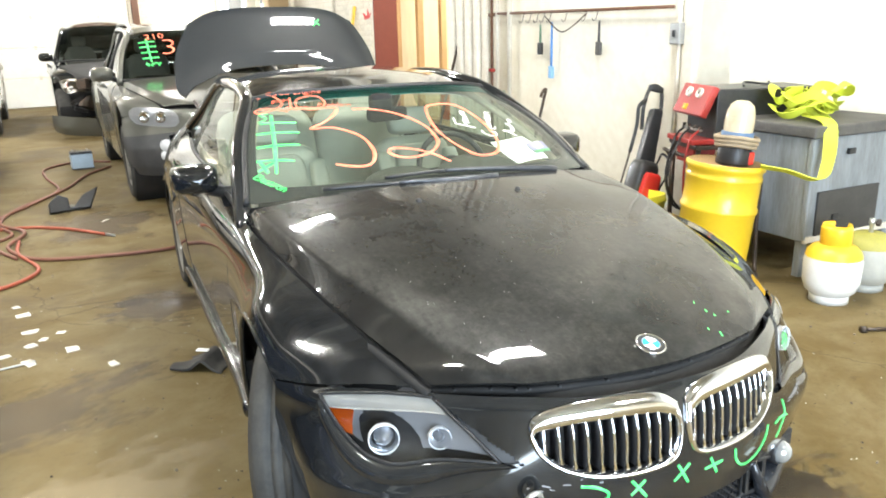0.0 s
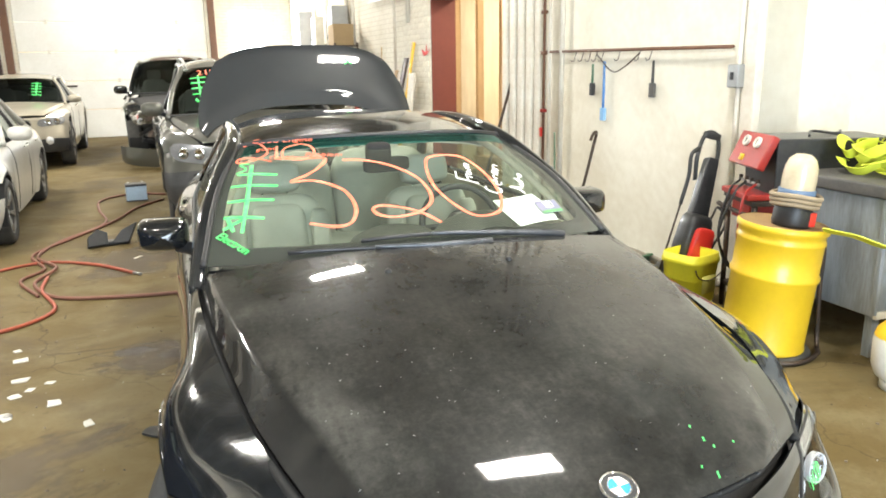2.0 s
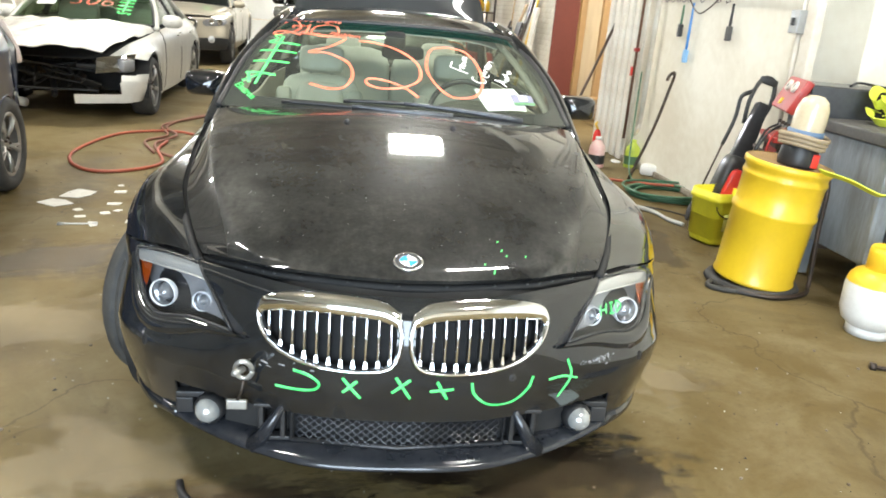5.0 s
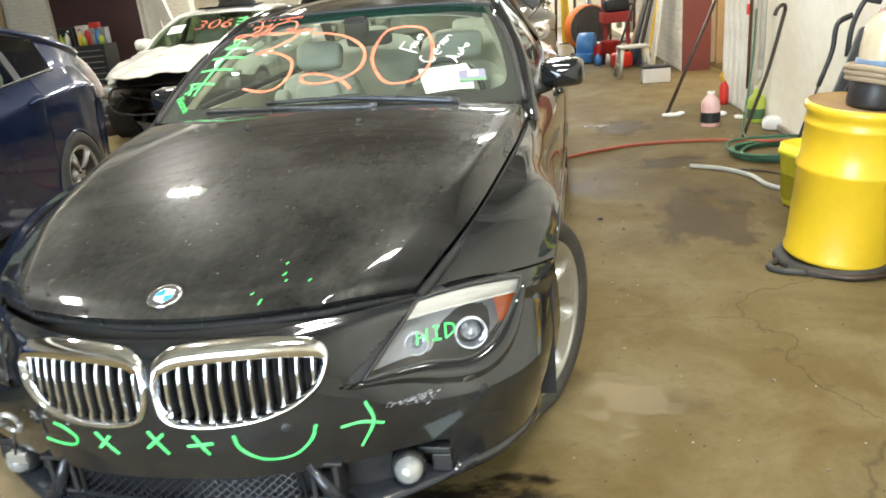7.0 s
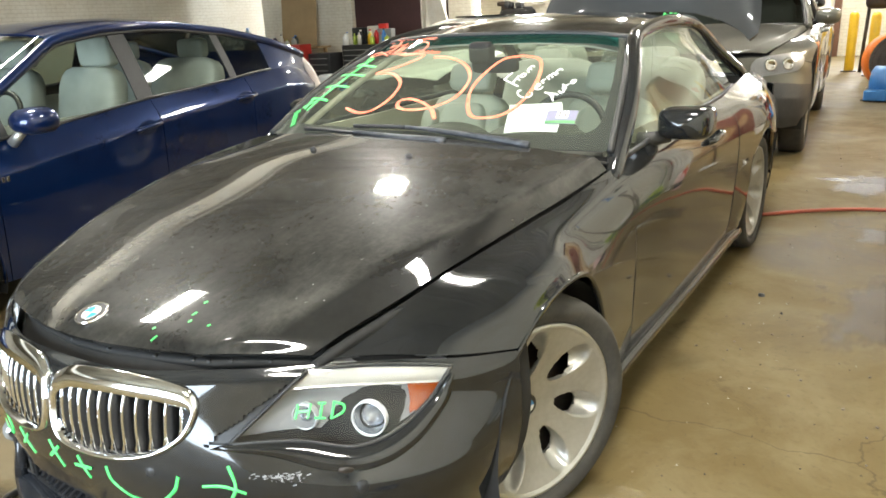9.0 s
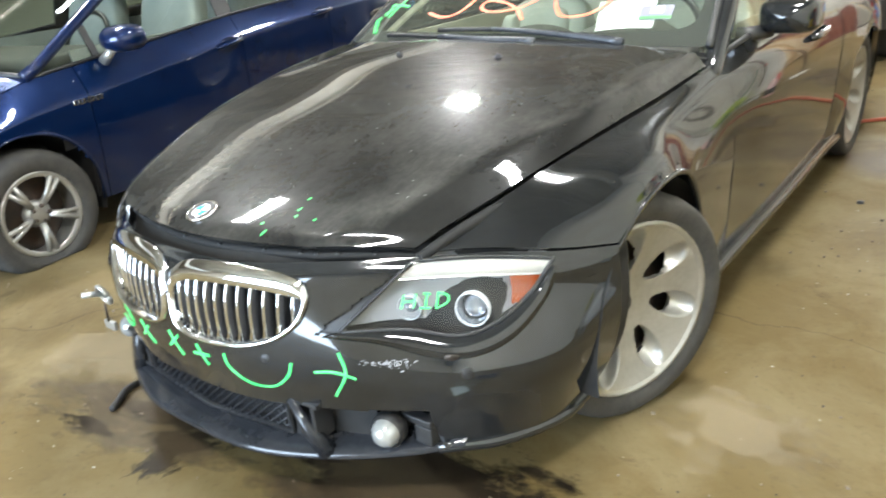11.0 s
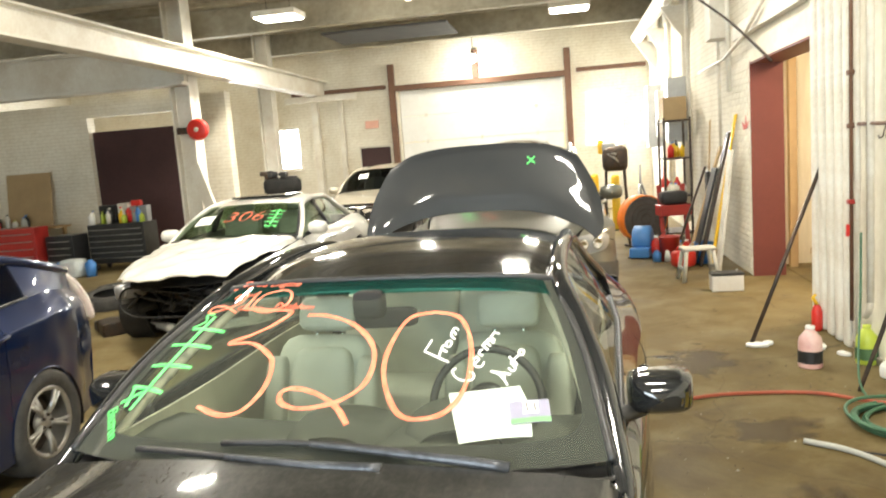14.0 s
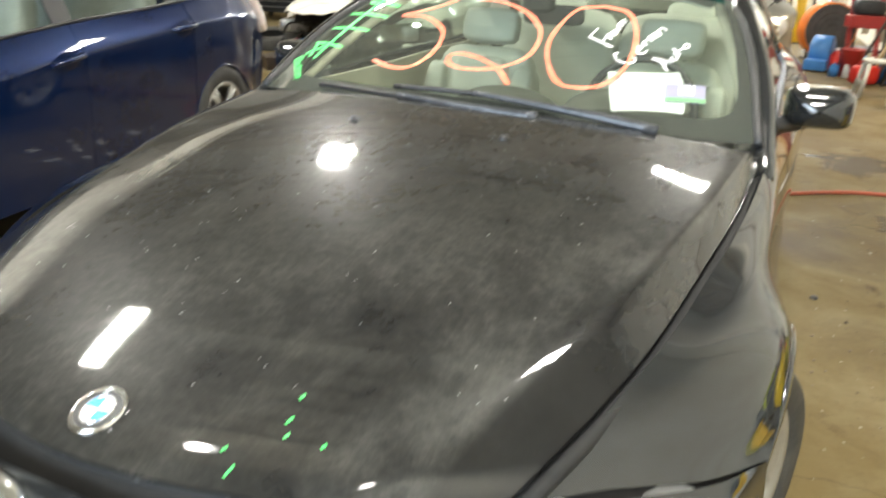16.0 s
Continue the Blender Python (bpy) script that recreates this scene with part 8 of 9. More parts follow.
def gas_tank(x, y, top, body_m, label, sc=1.0, collar=True):
    t = thing("gas_cylinder", label, "gas cylinder", pose(x, y, 0, 0, 0, 20), "gas cylinders")
    part("foot_ring", M().lathe([(.095, 0), (.105, 0), (.105, .05), (.095, .05)], 28), body_m, t)
    part("body", M().lathe([(.001, .028), (.09, .035), (.135, .07), (.152, .12), (.155, .235), (.150, .27)], 36), body_m, t)
    part("shoulder", M().lathe([(.1505, .268), (.142, .297), (.118, .325), (.08, .343), (.001, .348)], 36), top, t)
    if collar:
        part("collar", M().lathe([(.075, .335), (.082, .34), (.082, .43), (.075, .455), (.068, .43), (.068, .34)], 28, None, .5, 5.8), top, t)
        part("label_plate", M().lathe([(.1562, .135), (.1562, .235)], 8, None, -2.3, -1.6), PAPER, t)
    v = part("valve", M().lathe([(.001, .43), (.018, .43), (.018, .40), (.012, .39), (.012, .34)], 14), ALLOY, t)
    part("valve_knob", M().lathe([(.001, .02), (.022, .015), (.022, -.005)], 12, pose(0, -.03, .41, 90, 0, 0)), STEEL_DARK, v)
    return t


gas_tank(2.40, 1.56, TANK_Y, WHITE_P, "white gas cylinder with yellow shoulder and collar")
gas_tank(2.76, 1.62, mat("mossy_yellow_paint", (0.36, 0.33, 0.06), 0.6, 0, (0.2, 0.2, 0.06), 0.6, 6, 50, 0.05), GREY_P, "dirty grey-green gas cylinder, scuffed", collar=False)

pail = thing("yellow_pail", "square yellow plastic pail on floor", "bucket", pose(2.20, 3.06, 0, 0, 0, 20))
part("pail_body", M().grid([[(w * boxy(t, .45)[0], w * boxy(t, .45)[1], z) for t in np.linspace(0, math.tau, 32, False)] for w, z in ((.001, .01), (.12, .01), (.125, .03), (.145, .30), (.155, .305), (.155, .33), (.150, .335), (.148, .365), (.140, .37), (.135, .05), (.001, .04))], close=True), mat("lime_yellow_plastic", (0.75, 0.68, 0.03), 0.4, 0, (0.5, 0.45, 0.03), 0.4, 5, 50), pail)
part("pail_handle", rod([(.16 * math.cos(t), -.155, .30 - .10 * math.sin(t)) for t in np.linspace(.1, math.pi - .1, 12)], .004), STEEL_DARK, pail)
part("pail_label", M().box((0, -.148, .17), (.14, .004, .12)), mat("dim_label", (0.55, 0.5, 0.1), 0.6, 0, (0.3, 0.28, 0.08), 0.6, 20, 60), pail)

wash = thing("pressure_washer", "black and red pressure washer with upright handle", "pressure washer", pose(2.24, 3.28, .02, 0, 15, -10) @ Matrix.Diagonal((.74, .80, 1.0, 1)))
part("motor_body", cushion((0, 0, .34), (.26, .24, .46)), BOX_BLACK, wash)
part("red_cover", cushion((.04, -.115, .34), (.20, .10, .30)), RED_P, wash)
part("column", M().prism([(-.10, 0), (.10, 0), (.055, .55), (-.055, .55)], .10, pose(0, .05, .40, 80, 0, 0)), BOX_BLACK, wash, bevel=.015)
part("handle_loop", rod(cr([(-.06, .16, .78), (-.10, .18, .95), (-.06, .22, 1.10), (.06, .22, 1.10), (.10, .18, .95), (.06, .16, .78)], 5), .020), PLASTIC_BLACK, wash)
part("grip", cushion((.0, .215, 1.10), (.17, .05, .05)), PLASTIC_BLACK, wash)
part("spray_gun", rod(cr([(-.20, .02, .60), (-.19, .05, .80), (-.22, .06, .94), (-.14, .10, 1.0)], 5), .018), PLASTIC_BLACK, wash)
part("lance", rod([(-.20, .02, .10), (-.20, .02, .62)], .010), STEEL_DARK, wash)
for s in (-1, 1):
    part("washer_wheel", M().lathe([(.001, .03), (.07, .03), (.085, .02), (.085, -.02), (.07, -.03), (.001, -.03)], 24, pose(s * .16, .10, .085, 0, 90, 0)), RUBBER, wash)
part("coiled_hose", M().tube([(.17 + .02 * math.sin(3 * t), -.02 + .14 * math.cos(t), .48 + .16 * math.sin(t)) for t in np.linspace(0, 18, 80)], .010, 6), PLASTIC_BLACK, wash)

# east wall fittings
GALV = mat("galvanised_grey", (0.40, 0.41, 0.41), 0.45, 0.6, (0.28, 0.28, 0.27), 0.5, 6, 50, 0.04)
eb = thing("junction_box", "grey steel switch box on white conduit", "switch box", at_room(2.86, 2.99, 1.49))
part("box", M().box((0, 0, 0), (.09, .10, .15)), GALV, eb, bevel=.008)
part("switch", M().box((-.05, -.0, .0), (.02, .02, .05)), PLASTIC_BLACK, eb, bevel=.004)
structure("switch_conduit", rod([(2.87, 2.99, .35), (2.87, 2.99, 1.42), (2.87, 2.99, 1.56), (2.87, 2.99, H)], .016), STEEL_WHITE, "white conduit with switch box", "conduit")
structure("wall_corner_trim", M().box((2.90, 2.90, 2.2), (.06, .12, 4.4)), STEEL_WHITE, "white corner trim of the wall", "trim", bevel=.01)
hang = thing("wall_hanging_rail", "thin rusty pipe rail with wire hooks", "rail", ROOM.copy())
part("rail", rod([(2.86, 3.05, 1.68), (2.86, 5.56, 1.70)], .013), BROWN_STEEL, hang)
for v in (3.90, 4.05, 4.32, 4.56, 4.66, 4.76, 4.88, 5.0):
    part("hook", rod([(2.86, v, 1.70), (2.845, v, 1.66), (2.84, v + .015, 1.61), (2.825, v + .03, 1.60), (2.82, v + .04, 1.62)], .0035, 5), STEEL_DARK, hang)
part("chain", rod(cr([(2.845, 4.05, 1.66), (2.84, 4.25, 1.55), (2.84, 4.42, 1.52), (2.845, 4.66, 1.66)], 6), .006), STEEL_DARK, hang)


def brush(v, top, length, handle_m, head_m, label, head=.11):
    b = thing("hanging_brush", label, "brush", at_room(2.875, v, 0), "hanging brushes")
    part("brush_handle", rod([(0, 0, top), (0, 0, top - length * .55), (0, 0, top - length + head)], [.009, .012, .011]), handle_m, b)
    part("bristles", M().box((0, 0, top - length + head / 2), (.035, .055, head)), head_m, b, bevel=.008)


brush(4.76, 1.58, .27, HOSE_GREEN, PLASTIC_BLACK, "green handled black bristle brush hung on hook")
brush(4.58, 1.60, .50, BLUE_P, mat("pale_blue_bristle", (0.25, 0.45, 0.7), 0.8, 0, (0.15, 0.3, 0.5), 0.5, 40, 120), "long blue handled brush hung on hook")
brush(3.91, 1.60, .28, PLASTIC_BLACK, DARK_TOP, "black bristle brush hung on hook")
for v, r, mt, z0 in ((5.50, .018, STEEL_WHITE, .0), (5.27, .025, STEEL_WHITE, .45)):
    structure("wall_riser", rod([(2.86, v, z0), (2.86, v, H)], r), mt, "vertical white pipe on wall", "pipe", group="risers")
structure("riser_bend", rod(cr([(2.86, 5.27, .46), (2.86, 5.29, .40), (2.86, 5.37, .33)], 4), .024), STEEL_WHITE, "white pipe bend", "pipe")
structure("air_pipe", rod([(2.845, 5.58, .25), (2.845, 5.58, H)], .014), BROWN_STEEL, "thin rusty air pipe on the wall", "pipe")
for z in (2.07, 1.69, 1.14):
    solo("pipe_clip", M().box((0, 0, 0), (.05, .06, .035)), RED_M if z < 1.2 else BROWN_STEEL, "rusty clamp on the air pipe", "pipe clamp", m=at_room(2.845, 5.58, z), bevel=.006, group="pipe clamps")
solo("valve_handle", M().box((0, 0, 0), (.02, .03, .09)), RED_P, "small red valve handle on pipe", "valve", m=at_room(2.82, 5.58, .93), bevel=.004)
crow = thing("pry_bar", "long dark steel pry bar leaning on wall", "pry bar")
part("shaft", rod(cr([(2.16, 4.89, .012), (2.30, 4.84, .50), (2.38, 4.80, .90), (2.39, 4.78, .98), (2.37, 4.75, 1.01), (2.33, 4.73, .99), (2.31, 4.73, .94)], 6), .014), STEEL_DARK, crow)
pl_ = solo("leaning_pole", rod([(1.67, 6.03, .0), (2.40, 6.70, 1.52)], .016), STEEL_DARK, "thin dark steel pole leaning on the pier", "pole")

def jug(name, x, y, body_m, cap_m, label, h=.29, r=.085, band=None):
    j = thing(name, label, "bottle", pose(x, y, 0, 0, 0, 30))
    part("bottle", M().lathe([(.001, .0), (r, .0), (r * 1.03, .01), (r, h * .60), (r * .92, h * .72), (r * .45, h * .88), (r * .34, h * .91), (r * .34, h * .95)], 24), body_m, j)
    part("cap", M().lathe([(r * .40, h * .93), (r * .40, h), (.001, h)], 16), cap_m, j)
    if band:
        part("label_band", M().lathe([(r * 1.035, h * .12), (r * 1.035, h * .42)], 24), band, j)
    return j


jug("washer_jug", 1.99, 5.46, PINK_P, WHITE_P, "pink fluid jug with dark label on floor", .30, .080, PLASTIC_BLACK)
jug("coolant_jug", 2.38, 5.55, GREEN_P, GREEN_P, "yellow-green coolant jug on floor", .28, .072, mat("dark_green_label", (0.05, 0.12, 0.05), 0.5, 0, (0.1, 0.2, 0.08), 0.5, 20, 60))
solo("white_box", cushion((0, 0, .055), (.26, .15, .11)), WHITE_P, "crumpled white plastic container lying on floor", "container", m=pose(2.49, 5.17, 0, 0, 0, -25))
ext = thing("fire_extinguisher", "small red and yellow extinguisher by pier", "extinguisher", pose(2.26, 6.50, 0))
part("cylinder", M().lathe([(.001, 0), (.04, 0), (.043, .02), (.043, .16), (.03, .20), (.018, .22)], 20), RED_P, ext)
part("nozzle", rod([(0, 0, .22), (-.03, 0, .28), (-.01, 0, .31)], .014), TANK_Y, ext)
rs6 = random.Random(21)
for k, (x, y, s) in enumerate(((1.72, 6.0, .11), (1.80, 6.06, .07), (2.16, 5.95, .08), (2.28, 5.75, .07))):
    pts = [(math.cos(a) * s * rs6.uniform(.6, 1.1), math.sin(a) * s * .6 * rs6.uniform(.6, 1.1)) for a in np.linspace(0, math.tau, 9)[:-1]]
    solo("crumpled_paper", M().prism(pts, .025), PAPER, "crumpled scrap of white paper on floor", "paper", m=pose(x, y, 0, 0, 0, 40 * k), bevel=.008, group="scraps of paper")

# hoses
def hose(name, pts, r, material, label, fit=True):
    h = thing(name, label, "hose")
    p = cr(pts, 8)
    part("tube", M().tube(p, r, 8), material, h)
    if fit:
        part("coupling", M().tube([tuple(p[-1]), tuple(p[-1] + (p[-1] - p[-2]) / np.linalg.norm(p[-1] - p[-2]) * .10)], r * .8, 8), ALLOY, h)
    return h


hose("red_air_hose", [(.55, 4.2, .014), (.90, 4.54, .014), (1.30, 4.78, .014), (1.86, 4.84, .014), (2.15, 4.60, .045), (2.45, 4.50, .06)], .012, HOSE_RED, "red rubber air hose across the floor", False)
gh = thing("green_hose_coil", "coil of green garden hose on floor by wall", "hose")
for k in range(7):
    rr = .30 - .022 * (k % 3) + .008 * k
    part("turn", M().tube([(2.32 + rr * 1.05 * math.cos(t) + .02 * math.sin(k), 4.32 + rr * .95 * math.sin(t) + .02 * math.cos(2 * k), .013 + .017 * (k // 2) + .006 * math.sin(3 * t + k)) for t in np.linspace(.2 * k, .2 * k + math.tau, 40)], .011, 6), HOSE_GREEN, gh)
part("riser", M().tube(cr([(2.15, 4.60, .03), (2.17, 4.95, .10), (2.30, 5.40, .5), (2.33, 5.50, .95)], 6), .008, 6), HOSE_GREEN, gh)
hose("grey_tube", [(1.66, 4.03, .016), (1.85, 3.92, .016), (2.0, 3.72, .016), (2.05, 3.5, .016), (2.12, 3.38, .016)], .016, GREY_P, "grey flexible tube piece on floor", False)
hose("thin_cable", [(1.80, 3.95, .006), (2.1, 3.85, .006), (2.3, 3.6, .006), (2.25, 3.45, .006)], .006, PLASTIC_BLACK, "thin black cable on floor", False)
hose("red_hose_left", [(-2.14, 5.26, .016), (-2.1, 4.85, .016), (-1.92, 4.33, .014), (-2.10, 4.0, .014), (-2.35, 3.95, .014), (-2.60, 4.23, .014), (-2.72, 4.71, .014), (-2.65, 5.47, .014), (-2.28, 5.78, .014), (-1.86, 5.58, .014), (-1.50, 5.18, .014)], .013, HOSE_RED, "red air hose with steel coupling on floor")
hose("brown_hose", [(-.80, 4.60, .014), (-1.10, 4.48, .014), (-1.60, 4.52, .014), (-1.98, 4.66, .014), (-2.20, 5.10, .014), (-2.12, 5.50, .030), (-2.36, 6.0, .014), (-2.30, 6.6, .014), (-2.0, 7.4, .014), (-2.18, 8.3, .014), (-2.24, 9.0, .014), (-1.9, 9.4, .014), (-1.5, 9.2, .014)], .014, HOSE_BROWN, "brown rubber hose winding over the floor", False)
hose("brown_hose_second", [(-2.10, 4.72, .014), (-2.32, 5.2, .014), (-2.22, 5.55, .014), (-2.42, 6.1, .014), (-2.2, 6.75, .014), (-1.92, 7.5, .014), (-1.75, 8.3, .014), (-1.5, 8.8, .014)], .013, HOSE_BROWN, "brown rubber hose loop on the floor", False)

# floor litter round the coupe
bl = thing("car_battery", "pale blue and white car battery on floor", "battery", pose(-1.82, 8.92, 0, 0, 0, 10), "car batteries")
part("case", M().box((0, 0, .10), (.24, .18, .18)), mat("pale_blue_case", (0.35, 0.45, 0.55), 0.5, 0, (0.25, 0.3, 0.35), 0.5, 6, 50), bl, bevel=.008)
part("lid", M().box((0, 0, .20), (.245, .185, .03)), PLASTIC_BLACK, bl, bevel=.006)
part("foot", M().box((0, 0, .008), (.25, .19, .016)), PLASTIC_BLACK, bl, bevel=.003)
for s in (-1, 1):
    part("terminal", M().lathe([(.012, .21), (.010, .235), (.001, .236)], 10, pose(s * .085, .05, 0)), ALLOY, bl)
br = thing("plastic_bracket", "broken black plastic car trim on floor", "car part", pose(-1.80, 6.33, 0, 0, 0, 15))
part("left_wing", M().prism([(-.22, 0), (-.04, 0), (-.02, .12), (-.10, .17), (-.20, .10)], .05, pose(0, 0, .0, 60, 0, 10)), PLASTIC_BLACK, br, bevel=.01)
part("right_wing", M().prism([(.0, 0), (.16, .0), (.24, .20), (.10, .13)], .05, pose(0, .03, .0, 60, 0, -12)), PLASTIC_BLACK, br, bevel=.01)
part("foot", M().box((0, .05, .02), (.30, .12, .04)), PLASTIC_BLACK, br, bevel=.01)
mt_ = thing("rubber_mat_piece", "torn black rubber liner lying by the wheel", "car part", pose(-1.02, 2.24, 0, 0, 0, -30))
part("liner", M().grid([[(x, y, .012 + .06 * math.exp(-((x - .03) / .05) ** 2) + .035 * noise.noise(Vector((8 * x, 8 * y, 1)))) for x in np.linspace(-.13, .13, 14)] for y in np.linspace(-.09, .09, 10)]), RUBBER, mt_, solid=.012)
part("white_tag", M().box((.02, -.03, .095), (.06, .03, .006)), PAPER, mt_, bevel=.002)
rs7 = random.Random(31)
PAPER_D = mat("dirty_paper", (0.62, 0.60, 0.54), 0.8, 0, (0.45, 0.41, 0.33), 0.5, 9, 50, 0.1)
for x, y, w, h in ((-2.16, 3.30, .24, .16), (-2.22, 3.05, .20, .14), (-1.86, 3.10, .09, .05), (-1.93, 3.41, .08, .06), (-1.63, 2.74, .08, .06), (-1.82, 2.64, .10, .05), (-1.84, 2.88, .06, .05), (-1.78, 2.95, .05, .04), (-1.95, 2.78, .07, .04), (-2.02, 2.92, .05, .05), (-1.43, 2.45, .07, .04), (-1.70, 3.02, .05, .04), (-1.98, 3.58, .05, .04), (-1.52, 5.75, .10, .03)):
    pts = [(sx * w / 2 * rs7.uniform(.75, 1.1), sy * h / 2 * rs7.uniform(.75, 1.1)) for sx, sy in ((-1, -1), (0, -1.1), (1, -1), (1, 1), (.1, 1.1), (-1, 1))]
    solo("paper_scrap", M().prism(pts, .004), PAPER_D, "torn dirty white paper scrap on concrete", "paper", m=pose(x, y, .001, rs7.uniform(-1, 1), rs7.uniform(-1, 1), rs7.uniform(0, 180)), smooth=False, group="scraps of paper")
wr = thing("open_spanner", "chrome combination spanner lying on floor", "spanner", pose(-1.90, 2.62, .006, 0, 0, 12))
part("shank", M().box((0, 0, 0), (.16, .016, .008)), ALLOY, wr, bevel=.003)
part("ring_end", M().lathe([(.009, -.005), (.018, -.005), (.018, .005), (.009, .005)], 16, pose(.092, 0, 0)), ALLOY, wr)
part("open_end", M().prism([(0, -.016), (-.034, -.02), (-.034, -.008), (-.014, -.006), (-.014, .006), (-.034, .008), (-.034, .02), (0, .016)], .008, pose(-.078, 0, -.004)), ALLOY, wr)
gw = thing("dark_bolt", "dark steel bolt lying on floor", "bolt", pose(2.24, 1.12, .012, 0, 0, -20))
part("shank", rod([(-.07, 0, 0), (.06, 0, 0)], .010), STEEL_DARK, gw)
part("head", rod([(-.09, 0, 0), (-.065, 0, 0)], .020, 6), STEEL_DARK, gw)
solo("rubber_strip", rod(cr([(-.63, .155, .012), (-.61, .10, .018), (-.575, .055, .016), (-.555, .02, .012)], 5), .012), PLASTIC_BLACK, "short black rubber strip on concrete", "car part")
solo("spot_cap", M().lathe([(.001, .012), (.014, .010), (.017, 0)], 12, pose(1.03, 2.92, 0)), PLASTIC_BLACK, "small black rubber cap on floor", "car part")
rag = thing("dark_rag", "crumpled dark grey rag on floor", "rag", pose(1.33, -.03, 0, 0, 0, -20))
part("cloth", M().grid([[(x, y, .008 + .075 * abs(noise.noise(Vector((13 * x, 13 * y, 3)))) + .03 * math.exp(-(x * x + y * y) / .008)) for x in np.linspace(-.14, .14, 30)] for y in np.linspace(-.09, .09, 20)]), mat("dark_cloth", (0.05, 0.05, 0.055), 0.9, 0, (0.09, 0.09, 0.09), 0.5, 12, 120, 0.2), rag, solid=.006)
solo("pale_card", M().prism([(-.07, -.05), (.07, -.06), (.08, .04), (-.05, .06)], .004), mat("pale_blue_card", (0.55, 0.68, 0.70), 0.7, 0, (0.7, 0.75, 0.75), 0.5, 9, 50), "pale blue card lying on floor", "card", m=pose(.87, .03, .001, 0, 0, 25), smooth=False)
shards = M()
for k in range(300):
    a, r_ = rs7.uniform(0, math.tau), .13 * math.sqrt(rs7.random())
    c, s = (1.04 + r_ * 1.2 * math.cos(a), -.04 + r_ * math.sin(a), .004), rs7.uniform(.003, .010)
    shards.box(c, (s, s * rs7.uniform(.4, 1), .005), Matrix.Rotation(rs7.uniform(0, 3), 3, "Z") @ Matrix.Rotation(rs7.uniform(-.6, .6), 3, "X"))
tagged(solo("glass_shards", shards, mat("broken_glass", (0.55, 0.60, 0.52), 0.1, 0, (0.3, 0.35, 0.3), 0.5, 30, 90, 0, 0.6), "heap of broken glass crumbs on concrete", "glass shards", smooth=False), kind="stuff")
GRIT = mat("floor_grit", (0.12, 0.09, 0.06), 0.9, 0, (0.3, 0.26, 0.2), 0.6, 20, 60)
grit = M()
for k in range(900):
    s = rs7.uniform(.003, .010)
    grit.box((rs7.uniform(-3, 2.6), rs7.uniform(-.8, 8), s * .3), (s, s * rs7.uniform(.5, 1.2), s * .7), Matrix.Rotation(rs7.uniform(0, 3), 3, "Z"))
tagged(solo("floor_grit", grit, GRIT, "scattered grit and crumbs on the concrete floor", "grit", smooth=False), kind="stuff")

# puddles and slabs on the floor
def stain_material(name, color, rough, strength, seed):
    """A film on the floor that thins out towards a ragged edge."""
    m = mat(name, color, rough)
    m.node_tree.nodes["Principled BSDF"].inputs["Specular IOR Level"].default_value = 0.2
    n, l = m.node_tree.nodes, m.node_tree.links
    tc, nz, ln, sub, mr = n.new("ShaderNodeTexCoord"), n.new("ShaderNodeTexNoise"), n.new("ShaderNodeVectorMath"), n.new("ShaderNodeMath"), n.new("ShaderNodeMapRange")
    oi, add = n.new("ShaderNodeObjectInfo"), n.new("ShaderNodeVectorMath")
    l.new(tc.outputs["Object"], add.inputs[0]), l.new(oi.outputs["Location"], add.inputs[1])
    nz.inputs["Scale"].default_value, nz.inputs["Detail"].default_value, nz.inputs["Roughness"].default_value = 1.7, 7, 0.62
    l.new(add.outputs[0], nz.inputs["Vector"])
    ln.operation = "LENGTH"
    l.new(tc.outputs["Object"], ln.inputs[0])
    sub.operation, sub.inputs[1].default_value = "MULTIPLY_ADD", 2.6
    neg = n.new("ShaderNodeMath")
    neg.operation, neg.inputs[1].default_value = "MULTIPLY", -0.95
    l.new(ln.outputs["Value"], neg.inputs[0])
    l.new(nz.outputs["Fac"], sub.inputs[0]), l.new(neg.outputs[0], sub.inputs[2])
    mr.inputs["From Min"].default_value, mr.inputs["From Max"].default_value, mr.inputs["To Max"].default_value = 0.52, 0.85, strength
    l.new(sub.outputs[0], mr.inputs["Value"])
    l.new(mr.outputs[0], n["Principled BSDF"].inputs["Alpha"])
    return m


WET = stain_material("oily_wet_patch", (0.014, 0.010, 0.007), 0.2, 0.94, 1)
DAMP = stain_material("damp_brown_stain", (0.065, 0.046, 0.025), 0.5, 0.7, 2)
PALE = stain_material("pale_worn_patch", (0.30, 0.245, 0.155), 0.7, 0.4, 3)


def puddle(x, y, rx, ry, k, rot=0.0, m=None, name="puddle", label="dark oily wet patch on concrete"):
    disc = M().lathe([(.002, 0), (.5, 0), (1.0, 0), (1.25, 0)], 28)
    ob = solo(name, disc, m or WET, label, name.replace("_", " "), m=pose(x, y, .0006 + .00012 * k, 0, 0, rot) @ Matrix.Diagonal((rx, ry, 1, 1)), smooth=False, group=name + "s", kind="structure")
    ob.visible_shadow = False


